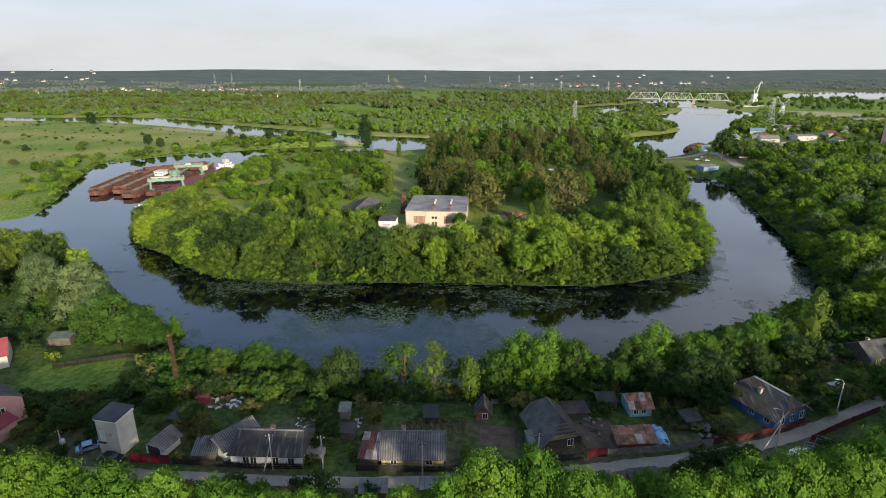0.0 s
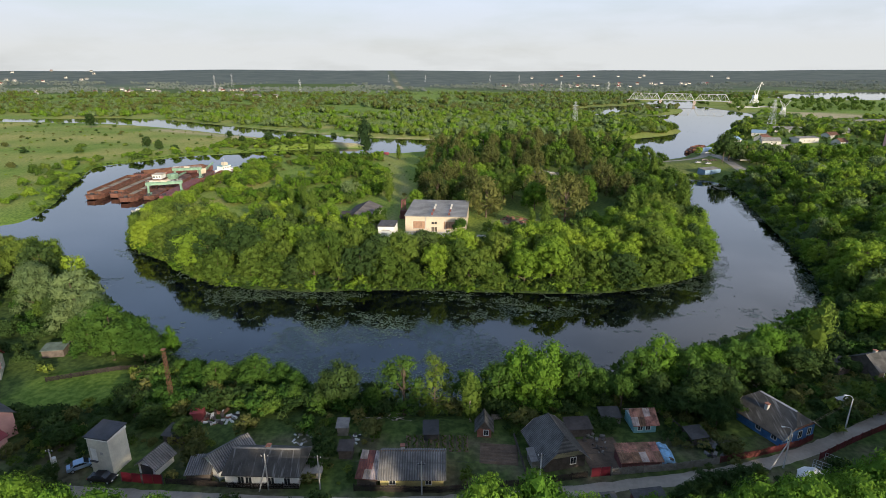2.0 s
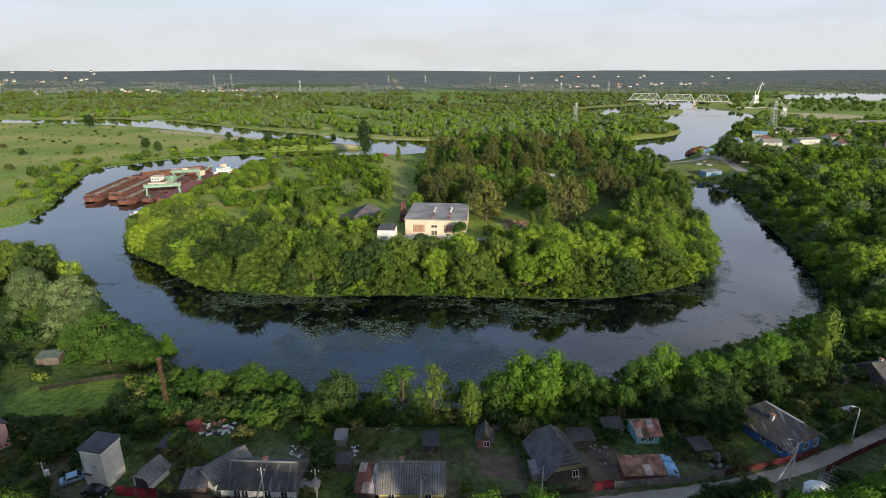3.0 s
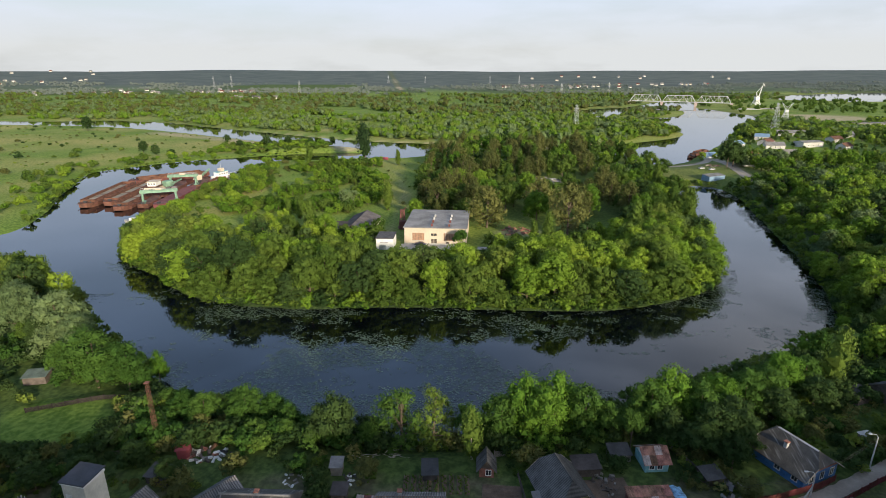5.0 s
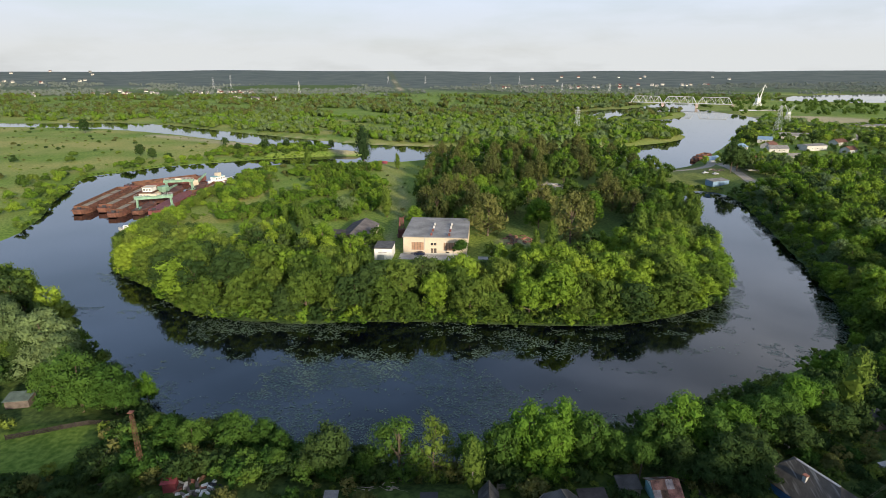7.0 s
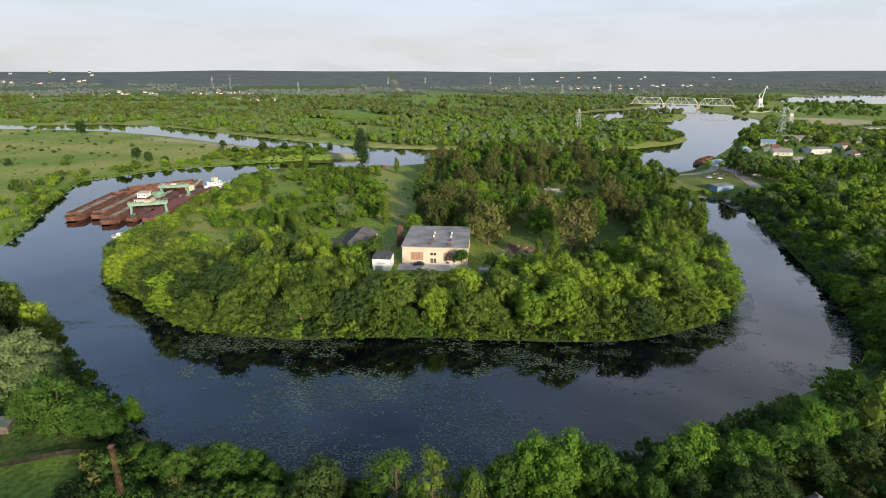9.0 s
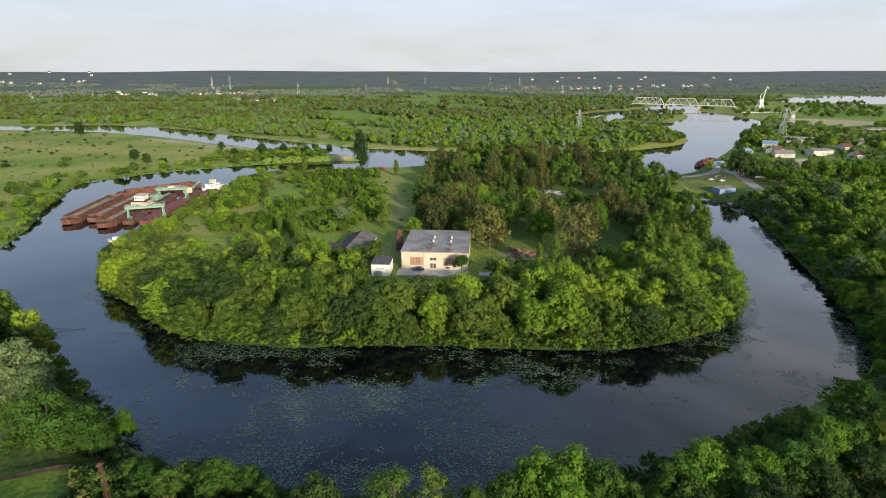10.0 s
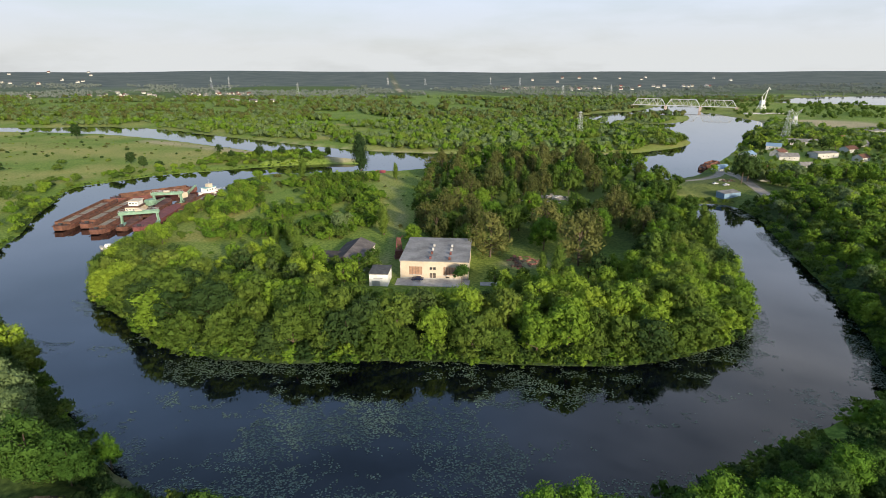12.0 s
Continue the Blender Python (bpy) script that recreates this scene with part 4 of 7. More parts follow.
inner = []
for p in scatter(900, 195, 640, 395, 760, right_town, 5.3, 60):
    kind = RNG.choice(["far_bright", "far_mid", "far_dark"], p=[0.35, 0.45, 0.2])
    town = np.hypot((p[0] - 285) / 1.35, p[1] - 478) < 62
    inner.append((var(kind.replace("far", "small") if p[1] > 480 else kind), *p, RNG.uniform(2.2, 4.2) if town else RNG.uniform(5.5, 9.0), 1.2))
joined_wood("garden_trees", "garden trees among the riverside houses", inner)
place("bank_dark_1", 189, 379, 21, "large dark tree beside the boat landing", wide=0.8)
place("bank_dark_2", 196, 385, 17, "large dark tree beside the boat landing")

# near bank, between the gardens and the water
NEAR = [
    ("bright", 15, 97, 13.5, 1.0), ("bright", 21, 98, 13, 1.0), ("mid", 10, 95, 11, 1.0), ("mid", 26, 96, 11.5, 1.0), ("bright", 18, 93, 11, 1.0), ("mid", 30, 94, 8, 1.0),
    ("mid", 38, 96, 11, 1.0), ("bright", 42, 98, 12, 1.0), ("mid", 47, 96, 10.5, 1.0), ("dark", 40, 92, 8, 1.1), ("bright", 53, 100, 10, 1.0), ("mid", 58, 101, 10, 1.0), ("dark", 52, 94, 9, 1.1),
    ("mid", 64, 104, 10, 1.0), ("bright", 69, 107, 11, 1.0), ("mid", 75, 110, 8.5, 1.0), ("dark", 63, 98, 8, 1.2), ("dark", 73, 103, 8, 1.2), ("dark", 47, 90, 10, 1.1), ("dark", 51, 89, 9.5, 1.1), ("dark", 44, 88, 8, 1.1), ("dark", 48.5, 85.5, 7, 1.1),
]
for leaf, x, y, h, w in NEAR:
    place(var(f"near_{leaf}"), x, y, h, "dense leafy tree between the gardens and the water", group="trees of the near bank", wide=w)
for leaf, x, y, h, w in [("mid", -39, 100, 9.5, 1.0), ("mid", -34, 101, 8.5, 1.0), ("mid", -46, 98, 7.5, 1.0), ("mid", -30, 98, 7, 1.0), ("mid", -51, 101, 6.5, 1.1), ("dark", -43, 104, 7, 1.0), ("bright", -24, 97, 6, 1.2), ("mid", -56, 104, 5, 1.2), ("mid", -25, 94, 5.5, 1.2), ("mid", -29, 93, 4.5, 1.3), ("dark", -53, 86, 5, 1.3), ("dark", -60, 83, 4.5, 1.4), ("dark", -45, 82, 5, 1.2), ("dark", -66, 80, 5, 1.3)]:
    place(var(f"near_{leaf}"), x, y, h, "bushy green tree above the near shore", group="trees of the near bank", wide=w)
for k, x, y, h, w in [("leaning_0", -8, 93, 13, 1.25), ("leaning_1", -2.2, 94, 12.5, 1.0), ("near_dark_1", -20, 92, 10.5, 1.1), ("near_dark_0", -14.5, 94.5, 7, 1.1), ("high_2", 4.5, 93, 9, 0.9), ("near_broad_1", -14, 92, 6, 0.9), ("near_broad_1", 33, 91, 8, 0.9)]:
    place(k, x, y, h, "open-crowned tree with leaning bare trunk", group="trees of the near bank", wide=w)
for x, y, h in [(4.6, 88, 10), (82, 111, 14)]:
    place("birch", x, y, h, "slender birch with a white trunk", "birch")
for k, x, y, h, w in [("near_pale_0", -91, 126, 16.5, 1.15), ("near_pale_1", -84, 121, 13, 1.0), ("near_pale_2", -106, 133, 15.5, 0.95), ("near_pale_1", -113, 141, 13, 1.0)]:
    place(k, x, y, h, "pale grey-green willow on the near bank", "willow", wide=w)
for k, x, y, h, w in [("near_lush_willow", -74, 110, 14, 1.1), ("near_lush_willow", -67.5, 110.5, 12, 0.95), ("near_bright_0", -65.5, 118.5, 8, 0.7), ("near_mid_1", -84, 114, 9, 0.8), ("near_mid_2", -79, 114, 8, 0.8), ("near_dark_0", -72, 116, 10, 1.0), ("near_dark_2", -98, 127, 9, 0.9)]:
    place(k, x, y, h, "dense tree at the water's edge on the near bank", group="trees of the near bank", wide=w)


def left_bank(x, y, d):
    return (x < -96) & (x > -250) & (y > 128 + 0.25 * (-x - 96)) & (d > 4) & (y < 205)


inner = []
for p in scatter(60, -250, -96, 128, 205, left_bank, 7.0, 60):
    inner.append((var("bank_" + RNG.choice(["dark", "dark", "mid"])), *p, RNG.uniform(6, 10), 1.0))
for p in scatter(260, -150, -62, 80, 150, lambda x, y, d: (d > 2) & (np.hypot((x + 76) / 1.5, y - 98) > 9.5) & (np.hypot(x + 81, y - 83) > 8) & (np.hypot(x + 98, y - 101) > 8) & (np.hypot(x + 88, y - 112) > 5) & (np.hypot(x + 70, y - 107) > 4), 2.7, 60):
    inner.append((var("bush_" + RNG.choice(["dark", "dark", "mid"])), *p, RNG.uniform(1.2, 3.6), 1.15))
joined_wood("western_wood", "leafy garden trees behind the near bank", inner)


# mostly out of view, added to shade the eastern bank and grey cottage
for x, y, h in [(70, 66, 12), (76, 70, 11), (83, 73, 12), (90, 78, 11), (97, 82, 11), (104, 88, 10), (88, 68, 13), (78, 62, 14), (98, 72, 13), (110, 80, 13), (72, 74, 7), (104, 64, 14), (112, 70, 14), (118, 77, 14), (108, 58, 14), (122, 86, 13)]:
    place(var("near_mid"), x, y, h, "leafy tree below the road bend", group="trees of the near bank")


def near_right(x, y, d):
    return (x > 84) & (x < 150) & (y > 84) & (y < 135) & (d > 2) & (np.hypot(x - 92, y - 105) > 11)


for p in scatter(34, 84, 150, 84, 135, near_right, 6.5, 60):
    place(var("near_" + RNG.choice(["dark", "mid", "dark"])), *p, RNG.uniform(5, 8.5), "leafy tree on the near eastern bank", group="trees of the near bank")

# the row that rises in front of the village
# trees west of x = -75 are unseen, added to shade the gardens
ROW = [(-46, 52, 12), (-40, 51, 12), (-34, 52, 11), (-27, 51, 10.5), (-21, 50, 9), (-14, 52, 7), (5, 52, 13.5), (0, 50, 11), (11, 53, 13.5), (16, 51, 12), (21, 53, 10), (8, 56, 10), (28, 50, 11.5), (33, 52, 11), (38, 53, 13), (43, 54, 13.5), (49, 53, 14), (54, 55, 15), (59, 56, 14.5), (63, 60, 14), (66, 56, 15), (45, 58, 11), (51, 60, 11.5), (57, 62, 11), (-52, 54, 12.5), (-58, 55, 12.5), (-64, 56, 12.5), (-70, 57, 12.5), (-77, 58, 13), (-84, 59, 13), (-91, 60, 13), (-61, 60, 10), (-67, 61, 10), (-74, 62, 10), (-49, 56, 9.5), (-43, 55, 9.5), (-37, 56, 9), (-30, 55, 8.5), (-24, 54, 8.5), (-17, 53, 8), (-10, 51, 8), (-5, 51, 9), (3, 57, 9), (14, 57, 10), (20, 57, 9), (26, 55, 10), (32, 56, 9.5), (37, 57, 10)]
for x, y, h in ROW:
    place(var("row"), x, y, h, "sunlit leafy tree in the row before the village", group="trees in front of the village", wide=RNG.uniform(0.75, 0.95))
# trees below the view, never seen, added to shade the village
inner = []
for p in scatter(60, -80, 90, 28, 46, lambda x, y, d: d > 0, 6.0, 30):
    inner.append((var("far_mid"), *p, RNG.uniform(7, 9.5), 1.0))
joined_wood("slope_wood", "unseen trees added on the slope to shade the village", inner)


def garden_shrub(x, y, d):
    lane = np.abs(y - 70 - np.where(x > 30, (x - 30) ** 2 / 180, 0)) < 4.5
    sunny = np.hypot((x - 9) / 1.2, y - 79) < 7
    lawn = np.hypot((x + 76) / 1.5, y - 98) < 8
    beds = ((np.abs(x + 3) < 8) & (y < 85)) | (np.hypot((x + 4) / 2.6, y - 88.3) < 4) | (np.hypot((x + 42) / 1.3, y - 86) < 5)
    return (y > 61) & (y < 96) & (d > 5) & ~lane & ~sunny & ~lawn & ~beds


VILLAGE = [(-55, 76, 5), (-48, 76, 5), (-31, 75, 10), (-5, 75, 8), (7, 85, 4), (20, 80, 8), (32, 77, 8), (35, 87, 5), (58, 84, 9), (25, 76, 4), (-18, 84, 4)]
for p in scatter(150, -80, 90, 61, 96, lambda x, y, d: garden_shrub(x, y, d) & np.all([np.hypot(x - a, y - b) > r for a, b, r in VILLAGE], axis=0), 3.0, 60):
    place(var("bush_" + RNG.choice(["mid", "dark", "dark", "olive"])), *p, RNG.uniform(1.0, 3.6), "dark green garden shrub between the cottages", "shrub", "garden shrubs", wide=1.1)

def below_road(x, y, d):
    return (y > 60.5) & (y < 65.6 + np.where(x > 15, (x - 15) ** 2 / 240, 0)) & (np.abs(x + 6) > 10)


for p in scatter(64, -62, 66, 60.5, 76, below_road, 2.3, 80):
    place(var("bush_dark"), *p, RNG.uniform(1.6, 3.0), "dark green shrub below the lane", "shrub", "garden shrubs", wide=1.15)


for x, y, h in [(36, 67, 5), (39, 68.4, 5.5), (42, 69, 5.5), (45, 70.2, 5), (40, 65.4, 5), (44, 67, 5.5), (48, 71.2, 4.5), (34, 65.6, 4.5), (-60, 67.5, 5), (-64, 69, 5.5), (-57, 66.6, 4.5), (-68, 68, 6), (-62, 72, 3.5)]:
    place(var("near_dark"), x, y, h, "dark bushy tree beside the lane", group="trees beside the lane", wide=1.15)


def overgrown(x, y, d):
    lane = np.abs(y - 68.4 - np.where(x > 15, (x - 15) ** 2 / 230, 0)) < 3.0
    open_ = (np.hypot((x - 9) / 1.2, y - 79) < 6) | (np.hypot((x + 76) / 1.5, y - 98) < 8) | ((np.abs(x + 2) < 7) & (y > 78) & (y < 85)) | (np.hypot(x - 27, y - 78) < 5) | (np.hypot((x + 4) / 2.6, y - 88.3) < 4) | (np.hypot((x + 42) / 1.3, y - 86) < 5)
    walls = np.all([np.hypot(x - a, y - b) > r for a, b, r in VILLAGE], axis=0)
    return (y > 60) & (y < 104) & (d > 3) & ~lane & ~open_ & walls & (wavy(x, y, 5.0, 9.0) > -0.3)


inner = []
for p in scatter(620, -85, 95, 60, 104, overgrown, 1.7, 80):
    inner.append((var("weed_" + RNG.choice(["mid", "dark", "mid", "olive"])), *p, RNG.uniform(0.5, 1.9) * (1.5 if p[1] > 88 else 1.0), 1.2))
joined_wood("garden_growth", "overgrown garden weeds and low bushes", inner, "shrubs")
inner = []
for p in scatter(130, -62, -11, 88, 108, lambda x, y, d: (d > 2) & (y > 90), 2.6, 60):
    inner.append((var("bush_" + RNG.choice(["dark", "dark", "mid"] if p[0] > -30 else ["dark", "mid", "mid"])), *p, RNG.uniform(2.0, 4.2), 1.15))
for p in scatter(90, 30, 110, 90, 125, lambda x, y, d: (d > 2) & (y > 91 + 0.2 * (x - 30)), 2.8, 60):
    inner.append((var("bush_" + RNG.choice(["mid", "dark", "dark"])), *p, RNG.uniform(2.0, 4.2), 1.15))
joined_wood("bank_thicket", "thicket of shrubs above the near shore", inner, "shrubs")

# meadow shrubs


def meadow_front(x, y, d):
    return (x < -105) & (y > 262) & (y < 520) & (d > 2) & (d < 26)


inner = []
for p in scatter(130, -420, -105, 262, 520, meadow_front, 6.0, 60):
    inner.append((var("low_" + RNG.choice(["mid", "bright", "bright"])), *p, RNG.uniform(2.0, 5.5), 1.15))
for p in scatter(110, -620, -90, 300, 740, lambda x, y, d: (d > 8) & (x < -90) & (x > -0.9 * y - 40) & (y > 262) & ((d > 30) | (y < 480)), 13.0, 40):
    inner.append((var("low_" + RNG.choice(["mid", "olive", "dark"])), *p, RNG.uniform(1.8, 5.0) * (1 if p[1] < 480 else 0.6), 1.2))
for p in scatter(110, -200, -20, 470, 520, lambda x, y, d: (d > 2) & (y > 470) & (np.abs(x + 85) > 17), 4.5, 80):
    inner.append((var("low_" + RNG.choice(["mid", "bright", "mid"])), *p, RNG.uniform(2.0, 4.5), 1.2))
joined_wood("meadow_shrubs", "green willow shrubs along and across the dry meadow", inner, "shrubs")
for x, y, h in [(-405, 640, 17), (-253, 470, 11), (-235, 455, 10), (-100, 498, 9), (-205, 530, 9), (-160, 505, 11), (-140, 500, 9), (-180, 492, 9), (-118, 492, 8)]:
    place(var("bank_dark"), x, y, h, "dark lone tree in the riverside meadow", group="meadow trees", wide=0.9)


inner = []
for p in scatter(420, -620, -110, 270, 720, lambda x, y, d: (d > 3) & (x > -0.9 * y - 40) & (wavy(x, y, 24.0, 4.0) > -0.1), 3.0, 20):
    inner.append((var("weed_" + RNG.choice(["bright", "olive", "bright"])), *p, RNG.uniform(0.4, 1.3), 1.6))
joined_wood("meadow_tufts", "tufts of coarse grass and low willow in the meadow", inner, "grass")


# distant woodland: uncounted crowns, joined


def grove(name, label, pts, sizes, leaf, cards, card_size):
    """Many crowns in one mesh: a lumpy core each, and leaf sprays on the nearer ones."""
    rng = np.random.default_rng(len(pts) + cards)
    d = inland(np.array(pts))
    zs = heights(np.array(pts), d)
    vs, fs, n = [], [], 0
    for (x, y), s, z in zip(pts, sizes, zs):
        r = s * 0.5
        for k in range(3):
            o = rng.normal(size=3) * r * 0.4
            c = np.array([x, y, z + s * rng.uniform(0.38, 0.5)]) + o * [1, 1, 0.5]
            q = r * 0.72
            rad = np.array([q, q, q * rng.uniform(0.8, 1.15)])
            v = c + (OCT_V @ turned(rng)) * rad * (0.85 + 0.15 * rng.normal(size=(len(OCT_V), 1)))
            vs.append(v)
            fs.append(OCT_F + n)
            n += len(v)
            v, f = leaf_cards(c[None], rad[None], cards, card_size, rng)
            vs.append(v)
            fs.append(f + n)
            n += len(v)
    me = bpy.data.meshes.new(name)
    me.from_pydata(np.concatenate(vs).tolist(), [], np.concatenate(fs).tolist())
    me.materials.append(LEAF[leaf])
    return tagged(mesh_part(name, me, None), label, "woodland", kind="stuff")


def spots(n, y0, y1, test=None, power=1.0, gap=0.0):
    y = y0 + (y1 - y0) * RNG.uniform(0, 1, n) ** power
    x = RNG.uniform(-1, 1, n) * (0.86 * y + 40)
    p = np.stack([x, y], 1)
    d = inland(p)
    k = d > 4
    if test is not None:
        k &= test(x, y, d)
    return p[k]


def clump(x, y, s, seed, lo):
    return wavy(x, y, s, seed) > lo


def over_river(x, y, d):
    north = (y > 540 + np.where(x < 0, -0.55 * np.maximum(x, -450), 0)) & (x < 480)
    return north & (d > 6) & (clump(x, y, 38, 1.5, -0.18) | (y > 640) & (x > -60) & clump(x, y, 55, 3.5, -0.45)) & (np.abs(x - 20) / 1.0 + (y - 560) > -40)


mid = spots(5200, 540, 860, over_river)
for leaf, part_of in (("bright", 0), ("mid", 1), ("pale", 2)):
    q = mid[part_of::3]
    grove("riverside_thicket", "thicket of green willows and scrub across the river", q, RNG.uniform(3.5, 10.5, len(q)), leaf, 18, 0.75)
far = spots(7000, 860, 1500, lambda x, y, d: (d > 8) & ~field(x, y) & (clump(x, y, 70, 4.0, -0.22)) & ~((x > 400) & (y < 1300)), 1.2)
# a third take the pale leaf, which puts haze into these woods' colour
for leaf, part_of in (("mid", 0), ("olive", 1), ("pale", 2)):
    q = far[part_of::3]
    grove("distant_wood", "belt of distant mixed woodland", q, RNG.uniform(6, 12, len(q)), leaf, 9, 1.3)
quayside = spots(1500, 900, 1260, lambda x, y, d: (x > 455) & (d > 6) & (wavy(x, y, 45, 3.0) > -0.15) & (np.hypot((x - 515) / 1.5, y - 815) > 90) & (np.hypot(x - 595, y - 1100) > 25))
grove("quayside_trees", "scattered trees behind the quay", quayside, RNG.uniform(5, 10, len(quayside)), "mid", 8, 1.4)
# pale blue-grey leaf: distance haze is put into the forest's base colour
FOREST_HAZED = leaf_material("far_forest", (0.125, 0.148, 0.128), 0.1, 0.07)
LEAF["forest"] = FOREST_HAZED
def old_forest(x, y, d):
    return (d > 10) & ~field(x, y) & (np.abs(x + 150 + (y - 1900) * 0.112) > 24)


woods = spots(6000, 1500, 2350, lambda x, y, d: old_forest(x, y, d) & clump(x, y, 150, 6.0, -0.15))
grove("forest_to_the_horizon", "forest reaching to the horizon, its colour paled with haze", woods, RNG.uniform(4, 9, len(woods)), "forest", 8, 1.2)

# buildings


def slab(p0, p1, p2, p3, t):
    """A thin plate on four corners, t thick, downwards."""
    bm = bmesh.new()
    up = [bm.verts.new(p) for p in (p0, p1, p2, p3)]
    dn = [bm.verts.new((p[0], p[1], p[2] - t)) for p in (p0, p1, p2, p3)]
    bm.faces.new(up)
    bm.faces.new(dn[::-1])
    for i in range(4):
        bm.faces.new((up[i], dn[i], dn[(i + 1) % 4], up[(i + 1) % 4]))
    bmesh.ops.recalc_face_normals(bm, faces=bm.faces)
    return bm


def sheet_mesh(w, l, waves=3, depth=0.09):
    """One corrugated sheet, w wide along x and l long along y, lying at z = 0."""
    xs = np.linspace(0, w, waves * 2 + 1)
    v, f = [], []
    for i, x in enumerate(xs):
        z = depth if i % 2 else 0.0
        v += [(x, 0, z), (x, l, z)]
    for i in range(len(xs) - 1):
        a = 2 * i
        f.append((a, a + 2, a + 3, a + 1))
    return pydata("roof_sheet", v, f)


SHEETS = {}
M_PATCH = material("pale_patch_sheet", (0.42, 0.34, 0.29), 0.7, noise_scale=0.9, spread=0.5, per_object=0.35)


def lay_sheets(roof, a, b, c, mat, w=1.12, l=1.6):
    """Overlapping corrugated sheets over the slope with eave a-b and the ridge starting at c above a."""
    a, b, c = Vector(a), Vector(b), Vector(c)
    ux, uy = (b - a).normalized(), (c - a).normalized()
    n = ux.cross(uy).normalized()
    nx, ny = max(1, round((b - a).length / w)), max(1, round((c - a).length / l))
    sw, sl = (b - a).length / nx, (c - a).length / ny
    key = (round(sw, 2), round(sl, 2), mat.name)
    if key not in SHEETS:
        SHEETS[key] = sheet_mesh(sw * 1.02, sl * 1.05)
        SHEETS[key].materials.append(mat)
    patched = mat in (M_PINK_SHEET, M_RUST_RED)
    patch_key = key + ("patch",)
    if patched and patch_key not in SHEETS:
        SHEETS[patch_key] = sheet_mesh(sw * 1.02, sl * 1.05)
        SHEETS[patch_key].materials.append(M_PATCH)
    for i in range(nx):
        for j in range(ny):
            o = new("roof_sheet", SHEETS[patch_key] if patched and RNG.uniform() < 0.28 else SHEETS[key])
            o.parent = roof
            q = a + ux * sw * i + uy * sl * j + n * (0.02 + 0.012 * RNG.uniform() + 0.01 * (ny - j))
            m = Matrix((ux, uy, n)).transposed().to_4x4()
            m.translation = q
            o.matrix_local = m @ pose(0, 0, 0, RNG.uniform(-0.5, 0.5), RNG.uniform(-0.5, 0.5), RNG.uniform(-0.4, 0.4))


def window(parent, x, y, z, w, h, facing, frame_mat, pane_mat=None, bars=1):
    """A window on a wall: facing is the angle of its outward side, 0 = towards -y."""
    m = pose(x, y, z, 0, 0, facing)
    f = bmesh.new()
    t = 0.09
    for b in ((-w / 2 - t, w / 2 + t, -0.06, 0.05, -h / 2 - t, -h / 2), (-w / 2 - t, w / 2 + t, -0.06, 0.05, h / 2, h / 2 + t), (-w / 2 - t, -w / 2, -0.06, 0.05, -h / 2, h / 2), (w / 2, w / 2 + t, -0.06, 0.05, -h / 2, h / 2)):
        box(f, *b)
    for k in range(bars):
        q = -w / 2 + w * (k + 1) / (bars + 1)
        box(f, q - 0.03, q + 0.03, -0.04, 0.03, -h / 2, h / 2)
    win = part("window", f, frame_mat, parent)
    win.matrix_local = m
    part("pane", boxed(-w / 2, w / 2, -0.015, 0.03, -h / 2, h / 2), pane_mat or M_GLASS, win)
    return win


def plate(points, t):
    """A flat plate with any outline, t thick, downwards."""
    bm = bmesh.new()
    up = [bm.verts.new(p) for p in points]
    dn = [bm.verts.new((p[0], p[1], p[2] - t)) for p in points]
    bm.faces.new(up)
    bm.faces.new(dn[::-1])
    for i in range(len(up)):
        j = (i + 1) % len(up)
        bm.faces.new((up[i], dn[i], dn[j], up[j]))
    bmesh.ops.recalc_face_normals(bm, faces=bm.faces)
    return bm


def half_hipped(h, L, W, eave, ridge, roof, over, gable, half):
    """Two slopes whose ends are clipped near the ridge by small hips, over clipped gables."""
    k = 0.45  # the share of the roof's height that the small hip takes
    ex, ey = L / 2 + over, W / 2 + over
    ez = eave - over * (ridge - eave) / (W / 2) + 0.02
    hy, hz, rx = ey * k, ridge - (ridge - ez) * k, ex - half
    for s in (-1, 1):
        part("roof", plate([(-ex, s * ey, ez), (ex, s * ey, ez), (ex, s * hy, hz), (rx, 0, ridge), (-rx, 0, ridge), (-ex, s * hy, hz)], 0.1), roof, h)
        part("roof", plate([(s * ex, -hy, hz), (s * ex, hy, hz), (s * rx, 0, ridge)], 0.1), roof, h)
        top = hz - 0.15
        w = W / 2 * (ridge - top) / (ridge - eave) - 0.1
        g = part("gable", prism([(-W / 2, eave), (W / 2, eave), (w, top), (-w, top)], -0.1, 0.1), gable, h)
        g.matrix_local = pose(s * (L / 2 - 0.11), 0, 0, 0, 0, 90)
        for q in (-1, 1):
            part("verge", barred((s * (ex + 0.02), q * ey, ez), (s * (ex + 0.02), q * hy, hz), 0.07), M_WOOD_PALE, h)


